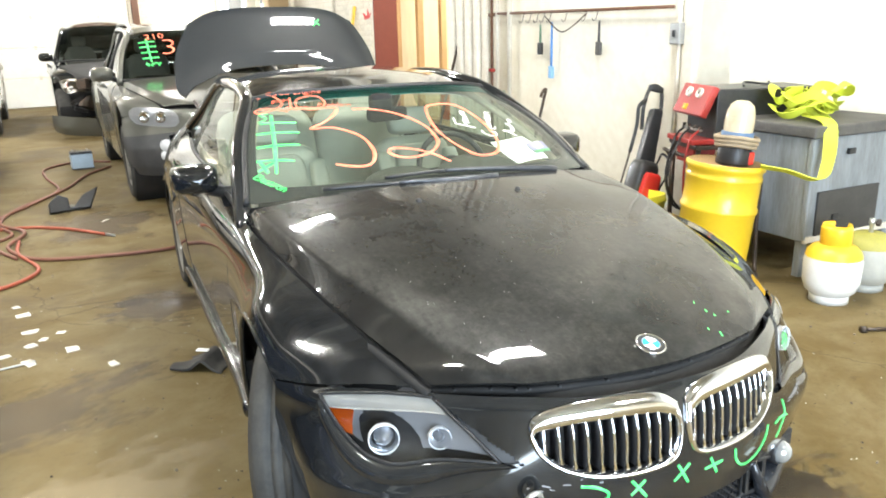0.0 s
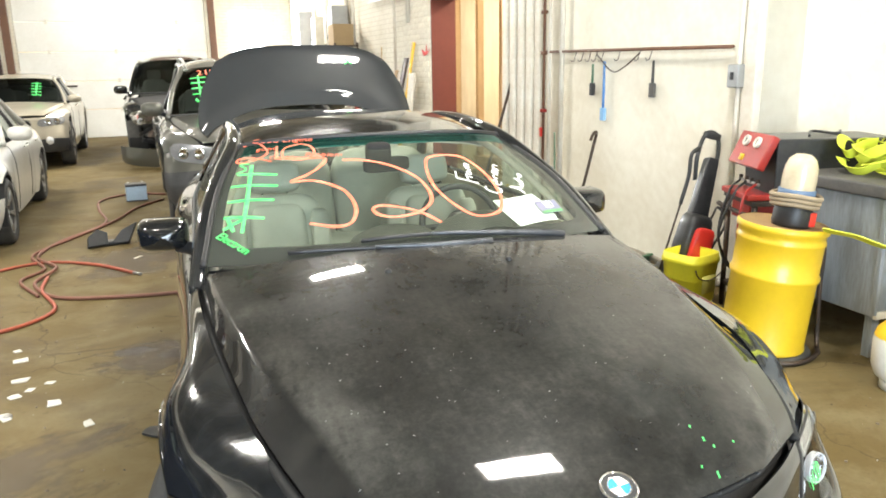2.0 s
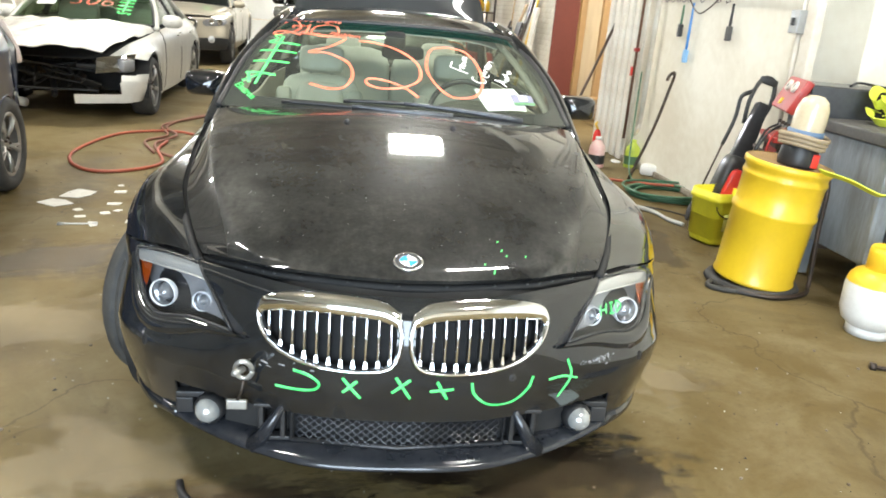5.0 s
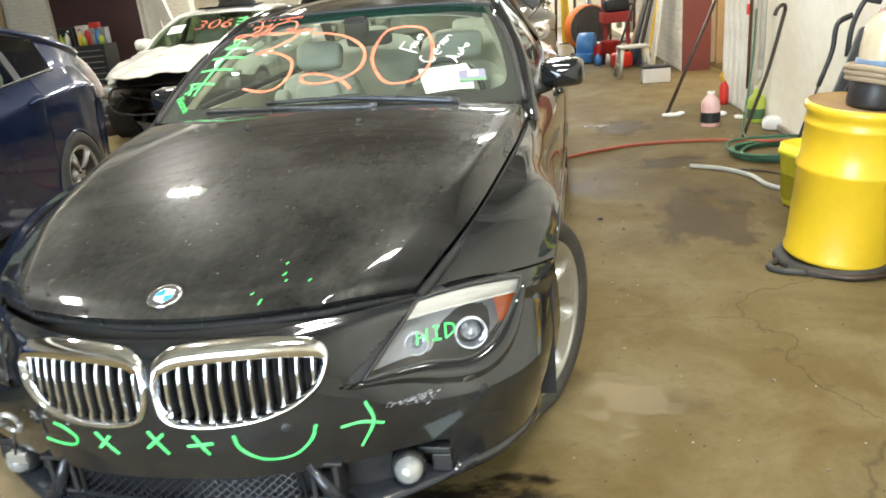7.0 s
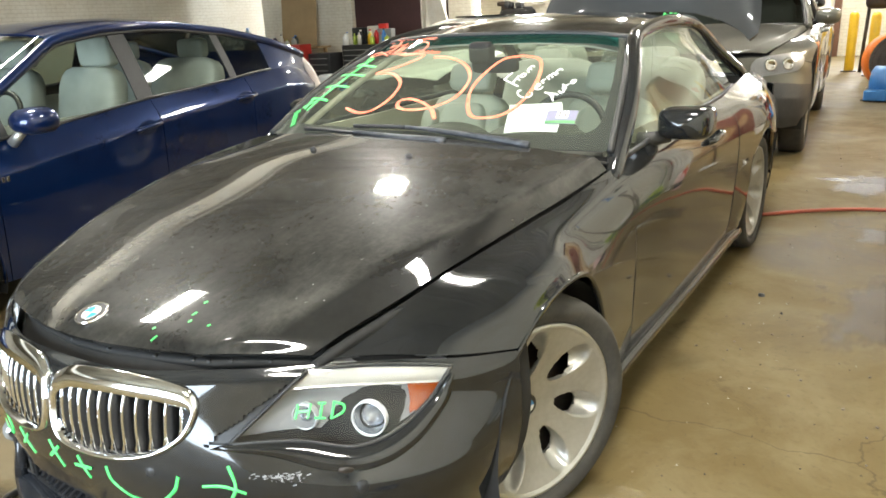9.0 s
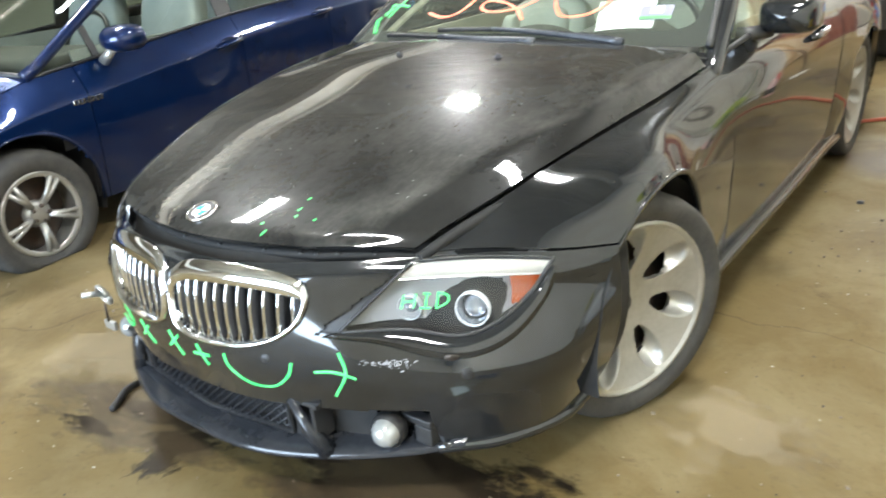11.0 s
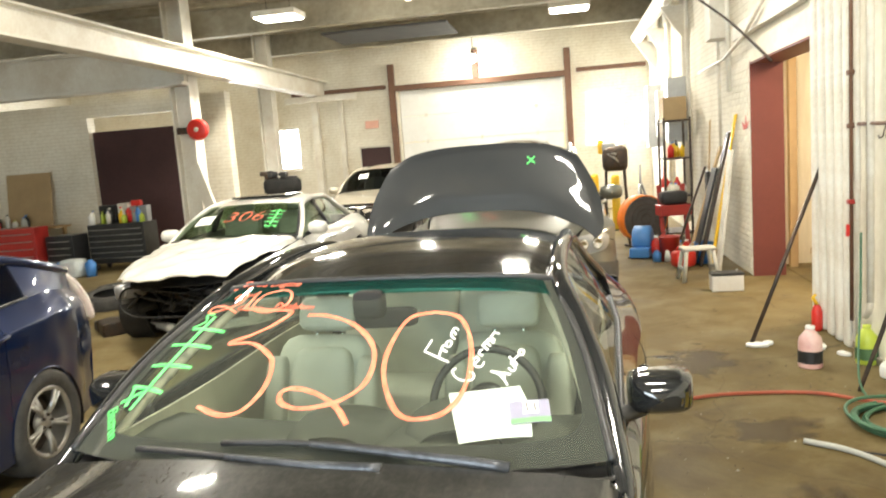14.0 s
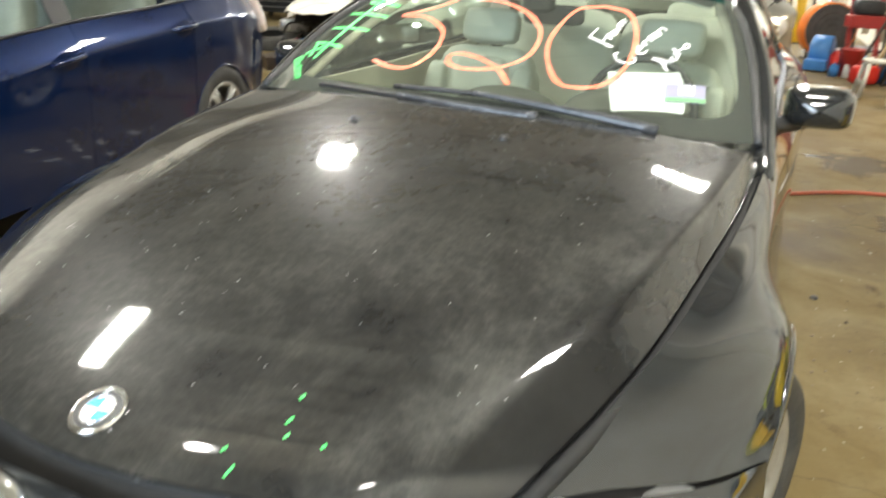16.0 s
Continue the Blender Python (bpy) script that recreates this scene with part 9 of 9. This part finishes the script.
for k, (x, y, rx, ry, rot) in enumerate(((-.22, .06, .10, .05, 30), (-.42, .10, .17, .045, 15), (-.20, -.01, .05, .09, 0), (.34, .14, .11, .07, 20), (.58, .36, .22, .12, 10), (.80, .30, .10, .09, 40), (.10, .32, .25, .10, 0), (-.55, -.06, .09, .03, 10), (-1.30, 3.35, .10, .06, 0), (-1.05, 3.25, .12, .05, 20), (.98, 5.7, .08, .04, 0))):
    puddle(x, y, rx * 1.7, ry * 1.7, k + 1, rot)
for k, (x, y, rx, ry, rot) in enumerate(((-.45, .05, .55, .22, 10), (.55, .20, .60, .30, 0), (-1.15, 3.2, .45, .35, 0), (1.25, 5.6, .35, .5, 0), (-1.8, 2.0, .7, .4, 30), (1.6, 2.9, .35, .7, 0), (-1.6, 5.6, .6, .8, 0), (1.5, 4.2, .4, .25, 20))):
    puddle(x, y, rx, ry, k + 20, rot, DAMP, "damp_stain", "brown damp stain on concrete")
for k, (x, y, rx, ry, rot) in enumerate(((1.12, .95, .26, .20, 8), (-.9, .25, .4, .3, 0), (-1.5, 1.2, .6, .35, 20))):
    puddle(x, y, rx, ry, k + 32, rot, PALE, "worn_patch", "pale worn patch in the concrete")

# crumbs of dirt and glass trodden into the floor
GRIT_DARK = mat("dark_floor_grit", (0.03, 0.026, 0.02), 0.9, 0, (0.07, 0.06, 0.045), 0.5, 40, 90)
GRIT_PALE = mat("pale_floor_grit", (0.42, 0.40, 0.34), 0.8, 0, (0.25, 0.23, 0.19), 0.5, 40, 90)
rg_ = random.Random(77)
for nm, mt, n_, lab in (("dark_grit", GRIT_DARK, 520, "fine dark crumbs of dirt on the concrete"), ("pale_grit", GRIT_PALE, 330, "fine pale crumbs of glass and paint on the concrete")):
    gm = M()
    for k in range(n_):
        ang = rg_.uniform(0, math.tau)
        if rg_.random() < .6:  # swept up along the car's foot
            x, y = (rg_.choice((-1, 1)) * (1.0 + abs(rg_.gauss(0, .35))), rg_.uniform(-.4, 5.0)) if rg_.random() < .5 else (rg_.uniform(-2.2, 1.6), -.15 - abs(rg_.gauss(0, .45)))
        else:
            x, y = rg_.uniform(-2.6, 2.2), rg_.uniform(-1.8, 7.5)
        r = rg_.uniform(.002, .006) * (2.0 if rg_.random() < .06 else 1.0)
        h = r * rg_.uniform(.5, 1.0)
        gm.add([(x + r * math.cos(ang), y + r * math.sin(ang), .001), (x + r * math.cos(ang + 2.3), y + .7 * r * math.sin(ang + 2.3), .001), (x + r * math.cos(ang + 4.0), y + r * math.sin(ang + 4.0), .001), (x, y, .001 + h)], [(0, 1, 3), (1, 2, 3), (2, 0, 3), (0, 2, 1)])
    solo(nm, gm, mt, lab, "grit", smooth=False, kind="stuff")

# ---- far right: things by the wall beyond the opening ----
b2 = thing("car_battery", "white car battery with black lid on floor", "battery", pose(1.74, 8.28, 0, 0, 0, 5), "car batteries")
part("case", M().box((0, 0, .09), (.33, .18, .17)), WHITE_P, b2, bevel=.008)
part("lid", M().box((0, 0, .19), (.335, .185, .03)), PLASTIC_BLACK, b2, bevel=.006)
for s in (-1, 1):
    part("terminal", M().lathe([(.012, .20), (.010, .225), (.001, .226)], 10, pose(s * .12, .05, 0)), ALLOY, b2)
st = thing("step_stool", "grey plastic step stool on floor", "stool", pose(1.50, 8.95, 0, 0, 0, 10))
part("top", M().box((0, 0, .38), (.38, .26, .035)), GREY_P, st, bevel=.012)
for x in (-1, 1):
    for y in (-1, 1):
        part("leg", rod([(x * .20, y * .15, 0), (x * .15, y * .10, .37)], .025, 6), GREY_P, st)
    part("side_rail", M().box((x * .185, 0, .15), (.03, .22, .04)), GREY_P, st, bevel=.006)
for x0, v, top, w, mt, lab, lean in ((2.45, 9.5, 1.95, .07, TANK_Y, "yellow spirit level leaning on wall", 10), (2.36, 9.75, 1.75, .16, STEEL_DARK, "dark steel sheet leaning on wall", 13), (2.25, 10.1, 1.6, .10, WOOD, "old wooden board leaning on wall", 17), (2.30, 9.95, 1.3, .30, PLASTIC_BLACK, "black trim panel leaning on wall", 14), (2.50, 9.3, 1.5, .22, STEEL_WHITE, "white strip leaning on wall", 7), (2.1, 10.35, 1.35, .05, STEEL_DARK, "dark bar leaning on wall", 20)):
    solo("leaning_strip", M().box((0, 0, top / 2), (.03, w, top)), mt, lab, "board", m=at_room(x0 + .1, v, 0, 0, 0, lean), bevel=.006, group="leaning boards")
sp = thing("red_spray", "splash of red spray paint on white wall", "paint mark", at_room(2.902, 9.12, 1.72))
part("splash", M().prism([(-.02, 0), (.14, .02), (.24, .10), (.14, .06), (.10, .16), (.06, .05), (-.10, .10)], .004, pose(0, 0, 0, 90, 0, -90)), RED_P, sp, smooth=False)


def bottles(name, u, v, n, seed, z=0.0, spread=(.5, .3)):
    r = random.Random(seed)
    cols = [RED_P, WHITE_P, BLUE_P, GREY_P, TANK_Y, PLASTIC_BLACK, GREEN_P, STEEL_WHITE]
    for k in range(n):
        h, rad = r.uniform(.16, .30), r.uniform(.035, .07)
        b = thing(name, r.choice(("plastic fluid bottle standing among clutter", "small can standing among clutter")), "bottle", at_room(u + r.uniform(-1, 1) * spread[0], v + r.uniform(-1, 1) * spread[1], z), name + "s")
        part("bottle_body", M().lathe([(.001, 0), (rad, 0), (rad, h * .7), (rad * .4, h * .88), (rad * .4, h)], 14), r.choice(cols), b)
        part("cap", M().lathe([(rad * .45, h * .93), (rad * .45, h * 1.03), (.001, h * 1.03)], 10), r.choice(cols), b)


bottles("clutter_bottle", 2.25, 10.6, 16, 41, 0, (.35, .5))
fan = thing("drum_fan", "large orange drum fan standing on floor", "fan", at_room(1.95, 11.9, .0, 20))
part("shroud", M().lathe([(.36, -.12), (.38, -.12), (.38, .12), (.36, .12)], 36, pose(0, 0, .44, 90, 0, 0)), ORANGE_P, fan)
part("guard", M().lathe([(.001, .13), (.36, .12)], 24, pose(0, 0, .44, 90, 0, 0)), DARK_TOP, fan)
for k in range(4):
    part("guard_ring", M().tube([(.08 * (k + 1) * math.cos(t), -.135, .44 + .08 * (k + 1) * math.sin(t)) for t in np.linspace(0, math.tau, 28)], .004, 5), STEEL_DARK, fan)
for s in (-1, 1):
    part("foot", rod([(s * .22, -.2, .02), (s * .22, .2, .02)], .02), STEEL_DARK, fan)
    part("strut", rod([(s * .22, 0, .02), (s * .26, 0, .2)], .018), STEEL_DARK, fan)
blw = thing("air_mover", "blue plastic carpet blower on floor", "blower", at_room(1.85, 10.9, 0, -15))
part("scroll", M().lathe([(.03, -.13), (.18, -.13), (.21, -.11), (.21, .11), (.18, .13), (.03, .13)], 28, pose(0, 0, .23, 0, 90, 0)), BLUE_P, blw)
part("intake", M().lathe([(.001, .135), (.10, .14), (.11, .13)], 20, pose(0, 0, .23, 0, -90, 0)), PLASTIC_BLACK, blw)
part("outlet", M().box((0, -.22, .08), (.28, .26, .14)), BLUE_P, blw, bevel=.02)
part("base", M().box((0, -.05, .012), (.36, .5, .024)), PLASTIC_BLACK, blw, bevel=.006)
pail2 = thing("red_pail", "red steel pail on floor", "bucket", at_room(2.15, 10.3, 0))
part("shell", M().lathe([(.001, .005), (.12, .005), (.14, .33), (.146, .34), (.14, .345), (.13, .34), (.115, .02)], 24), RED_M, pail2)
part("bail", rod([(.14 * math.cos(t), 0, .32 + .1 * math.sin(t)) for t in np.linspace(0, math.pi, 10)], .004), STEEL_DARK, pail2)
rc = thing("fuel_can", "small bright red fuel can on floor", "fuel can", at_room(2.25, 9.75, 0, 20))
part("can_body", cushion((0, 0, .11), (.30, .20, .22)), RED_P, rc)
part("spout", rod([(.08, 0, .20), (.10, 0, .27)], .022), PLASTIC_BLACK, rc)
part("can_handle", rod([(-.10, 0, .21), (-.08, 0, .26), (.02, 0, .26), (.04, 0, .21)], .012), RED_P, rc)
bb = thing("blue_bin", "small blue plastic bin on floor", "bin", at_room(2.55, 9.95, 0))
part("bin_body", M().lathe([(.001, .01), (.11, .01), (.13, .28), (.135, .285), (.12, .28)], 24), BLUE_P, bb)
tk = thing("red_hand_truck", "red steel tool stand with tray", "tool stand", at_room(2.35, 11.2, 0, 8))
for x in (-.18, .18):
    part("upright", M().box((x, .05, .5), (.06, .04, 1.0), Matrix.Rotation(radians(-14), 3, "X")), RED_M, tk, bevel=.006)
part("tray", M().box((0, .05, .62), (.46, .32, .16)), RED_M, tk, bevel=.01)
part("tool_bag", cushion((0, .05, .80), (.40, .26, .20)), PLASTIC_BLACK, tk)
part("toe_plate", M().box((0, -.10, .012), (.42, .24, .024)), RED_M, tk, bevel=.004)
for u, v in ((1.70, 14.3), (1.35, 15.2)):
    bo = thing("bollard", "yellow painted steel bollard", "bollard", at_room(u, v, 0), "bollards")
    part("post", M().lathe([(.08, 0), (.08, 1.0), (.06, 1.05), (.001, 1.07)], 24), TANK_Y, bo)
    part("base_plate", M().box((0, 0, .01), (.26, .26, .02)), STEEL_DARK, bo, bevel=.004)
en = thing("outboard_engine", "grey engine block on a stand", "engine", at_room(1.75, 15.0, 0))
part("block", cushion((0, 0, 1.35), (.50, .42, .50)), STEEL_DARK, en)
part("head", cushion((-.12, -.05, 1.58), (.26, .22, .20)), GALV, en)
part("yellow_cover", cushion((-.26, .0, 1.60), (.14, .24, .30)), TANK_Y, en)
for k in range(5):
    part("pipe", rod(cr([(.1 - .05 * k, -.2, 1.2 + .06 * k), (.0, -.28, 1.3 + .05 * k), (-.15, -.22, 1.45)], 4), .02), ALLOY if k % 2 else STEEL_DARK, en)
for x in (-.22, .22):
    part("stand_leg", rod([(x, 0, 0), (x * .8, 0, 1.15)], .03), STEEL_DARK, en)
for u, v, w, h, z, mt in ((2.72, 13.3, .40, 1.1, 1.6, GALV), (2.74, 14.9, .35, .9, 1.7, STEEL_WHITE), (2.70, 16.4, .5, 1.3, 1.5, GALV)):
    ec = thing("electrical_cabinet", "grey steel electrical cabinet on wall", "cabinet", at_room(u, v, z), "electrical cabinets")
    part("cabinet_body", M().box((0, 0, h / 2), (.30, w, h)), mt, ec, bevel=.01)
    part("cabinet_door", M().box((-.155, 0, h / 2), (.012, w - .05, h - .06)), mt, ec, bevel=.006)
    part("latch", M().box((-.168, w / 2 - .06, h / 2), (.02, .03, .08)), PLASTIC_BLACK, ec, bevel=.004)
sh = thing("steel_shelf", "tall grey shelf rack with clutter", "shelf", at_room(2.55, 12.45, 0))
for x in (-.2, .2):
    for y in (-.35, .35):
        part("upright", M().box((x, y, 1.0), (.035, .035, 2.0)), STEEL_DARK, sh, bevel=.004)
for z in (.15, .75, 1.35, 1.95):
    part("shelf_board", M().box((0, 0, z), (.42, .74, .025)), STEEL_DARK, sh, bevel=.004)
bottles("shelf_bottle", 2.55, 12.45, 6, 43, .765, (.12, .28))
bottles("shelf_can", 2.55, 12.45, 6, 44, 1.365, (.12, .28))
cb = thing("cardboard_box", "brown cardboard box on shelf", "box", at_room(2.55, 12.45, 1.965))
part("carton", M().box((0, 0, .18), (.36, .42, .36)), CARD, cb, bevel=.006)
part("tape", M().box((0, 0, .362), (.05, .42, .004)), TAN, cb)
tri = thing("tripod_stand", "grey steel tripod jack stand", "stand", at_room(2.1, 13.6, 0))
for k in range(3):
    a = k * 2.1
    part("tripod_leg", rod([(.28 * math.cos(a), .28 * math.sin(a), 0), (.02 * math.cos(a), .02 * math.sin(a), .9)], .02), GALV, tri)
part("tripod_post", rod([(0, 0, .7), (0, 0, 1.25)], .025), GALV, tri)
bro = thing("hanging_broom", "dark broom hung on white wall", "broom", at_room(2.86, 11.0, 0))
part("stick", rod([(0, 0, 1.9), (-.03, .1, .9)], .012), WOOD, bro)
part("broom_head", M().box((-.035, .12, 1.0), (.05, .22, .34)), PLASTIC_BLACK, bro, bevel=.03)
fun = thing("red_funnel", "red plastic funnel on a post", "funnel", at_room(2.45, 13.0, 0))
part("cone", M().lathe([(.12, .85), (.02, 1.05), (.015, 1.2)], 18), RED_P, fun)
part("post", rod([(0, 0, 0), (0, 0, .9)], .02), STEEL_DARK, fun)
# in the side room
ob_ = thing("orange_bucket", "orange plastic bucket on stacked boards", "bucket", at_room(3.85, 8.35, .32))
part("bucket_body", M().lathe([(.001, 0), (.13, 0), (.15, .36), (.155, .365), (.14, .36)], 24), ORANGE_P, ob_)
part("bucket_lid", M().lathe([(.156, .355), (.156, .38), (.001, .385)], 24), WHITE_P, ob_)
for k in range(4):
    solo("stacked_board", M().box((0, 0, .035), (.24, 1.2, .07)), WOOD, "rough wooden board stacked on floor", "board", m=at_room(3.7 + .05 * k, 8.2 + .05 * k, .02 + .072 * k, 6 * k), bevel=.004, group="stacked boards")
for k, u in enumerate((3.5, 3.75, 4.0)):
    solo("shed_post", M().box((0, 0, 1.4), (.09, .09, 2.8)), WOOD, "upright wooden stud in side room", "post", m=at_room(u, 9.35 - .25 * k, .01), bevel=.004, group="wood studs")

# ---- west side: tool chests and clutter ----
def tool_chest(u, v, w, h, rows, mt, label, rz=0):
    c = thing("tool_chest", label, "tool chest", at_room(u, v, 0, rz), "tool chests")
    part("chest_body", M().box((0, 0, h / 2 + .06), (w, .48, h - .12)), mt, c, bevel=.01)
    for k in range(rows):
        z = .14 + (h - .22) * (k + .5) / rows
        d = part("drawer", M().box((0, -.245, z), (w - .06, .02, (h - .22) / rows - .012)), mt, c, bevel=.004)
        part("drawer_pull", M().box((0, -.262, z + (h - .22) / rows * .3), (w - .10, .02, .014)), ALLOY, d, bevel=.003)
    for x in (-w / 2 + .08, w / 2 - .08):
        for y in (-.18, .18):
            part("caster", M().lathe([(.001, .02), (.05, .02), (.05, -.02), (.001, -.02)], 14, pose(x, y, .05, 0, 90, 0)), RUBBER, c)
    return c


tool_chest(-7.56, 12.55, 1.15, .86, 6, BOX_BLACK, "black steel tool chest with many drawers")
tool_chest(-8.50, 12.2, .55, .72, 4, BOX_BLACK, "black steel tool cabinet")
tool_chest(-9.30, 11.9, .95, .92, 5, RED_M, "red steel tool chest with drawers", 8)
bottles("chest_bottle", -7.56, 12.46, 16, 51, .86, (.5, .12))
bottles("floor_bottle", -8.6, 11.4, 8, 52, 0, (.7, .25))
for k, (u, v, s, mt, lab) in enumerate(((-7.22, 12.66, (.36, .16, .30), GALV, "grey tool case on the chest"), (-7.88, 12.68, (.34, .16, .34), PLASTIC_BLACK, "black case on the chest"), (-7.57, 12.70, (.22, .12, .36), STEEL_WHITE, "white appliance on the chest"), (-7.30, 12.70, (.20, .10, .40), RED_P, "red parts box on the chest"))):
    solo("tool_case", M().box((0, 0, s[2] / 2), s), mt, lab, "case", m=at_room(u, v, .86), bevel=.015, group="cases on the chest")
wj = thing("water_jug", "large pale blue water jug on shelf", "water jug", at_room(-11.95, 13.62, .80))
part("jug_body", M().lathe([(.001, 0), (.13, 0), (.135, .1), (.128, .16), (.135, .22), (.13, .32), (.05, .40), (.03, .46)], 24), mat("pale_blue_jug", (0.30, 0.45, 0.60), 0.25, 0, (0.2, 0.35, 0.5), 0.5, 6, 50, 0, 0.5), wj)
part("jug_cap", M().lathe([(.035, .45), (.035, .49), (.001, .49)], 14), BLUE_P, wj)
ws = thing("wall_shelf", "plain wooden work shelf along the wall", "shelf", at_room(-11.0, 13.75, 0))
part("shelf_top", M().box((0, 0, .78), (2.6, .5, .04)), WOOD, ws, bevel=.004)
for x in (-1.2, 0, 1.2):
    part("shelf_leg", M().box((x, .15, .38), (.07, .07, .76)), WOOD, ws, bevel=.004)
bottles("bench_bottle", -11.1, 13.62, 12, 53, .80, (.7, .10))
sack = thing("plastic_bags", "heap of clear plastic bags on floor", "bag", at_room(-8.0, 11.6, 0))
part("bag", cushion((0, 0, .16), (.42, .34, .34)), mat("milky_plastic", (0.6, 0.63, 0.62), 0.3, 0, (0.45, 0.5, 0.5), 0.6, 8, 40, 0.3), sack)
part("blue_bottle", M().lathe([(.001, 0), (.09, 0), (.09, .24), (.03, .3)], 18, pose(.34, 0, 0)), BLUE_P, sack)
ty = thing("loose_tyre", "worn black tyre lying flat on floor", "tyre", at_room(-5.55, 9.25, 0), "loose tyres")
part("tyre_body", M().lathe([(.19, .02), (.22, .0), (.30, .0), (.325, .04), (.325, .16), (.30, .2), (.22, .2), (.19, .18)], 40), RUBBER, ty)
part("rim_face", M().lathe([(.001, .12), (.15, .11), (.195, .17), (.2, .18)], 32), ALLOY, ty)
ty2 = thing("loose_tyre", "worn black tyre leaning on clutter", "tyre", at_room(-5.3, 8.6, .11, 20, 8), "loose tyres")
part("tyre_body", M().lathe([(.19, -.09), (.22, -.10), (.30, -.10), (.325, -.06), (.325, .06), (.30, .1), (.22, .1), (.19, .09)], 40), RUBBER, ty2)
arch = solo("white_bumper_strip", M().tube(cr([(-4.95, 7.6, .42), (-4.75, 7.1, .25), (-4.45, 6.75, .12), (-4.0, 6.55, .08)], 6), .05, 8), PAINT_WHITE, "torn white bumper strip hanging to the floor", "car part")
junk = random.Random(61)
for k in range(18):
    c = (junk.uniform(-5.4, -4.4), junk.uniform(6.6, 8.4))
    s = (junk.uniform(.12, .4), junk.uniform(.1, .3), junk.uniform(.04, .16))
    solo("scrap_part", M().box((0, 0, s[2] / 2), s), junk.choice([PLASTIC_BLACK, VOID, STEEL_DARK, BOX_BLACK]), "dark scrap car part on the floor", "car part", m=pose(c[0], c[1], 0, 0, 0, junk.uniform(0, 180)), bevel=.015, group="scrap parts")
eng = thing("engine_hoist_load", "black engine lump standing on a stand", "engine", at_room(-5.5, 15.6, 0))
part("engine_block", cushion((0, 0, 1.25), (.8, .5, .36)), VOID, eng)
for k in range(8):
    part("engine_detail", cushion((junk.uniform(-.4, .4), junk.uniform(-.2, .2), 1.35 + junk.uniform(0, .25)), (junk.uniform(.1, .3), .15, junk.uniform(.08, .2))), junk.choice([BOX_BLACK, STEEL_DARK, PLASTIC_BLACK]), eng)
for x in (-.3, .3):
    part("stand_leg", rod([(x, 0, 0), (x, 0, 1.1)], .04), STEEL_DARK, eng)
lad = thing("red_ladder", "red steel ladder frame against bright wall", "ladder", at_room(-6.9, 15.2, 0))
for x in (-.2, .2):
    part("rail", rod([(x, 0, 0), (x * .7, .3, 1.75)], .022), RED_M, lad)
for k in range(5):
    part("rung", rod([(-.19, .05 + .055 * k, .3 + .32 * k), (.19, .05 + .055 * k, .3 + .32 * k)], .014), RED_M, lad)
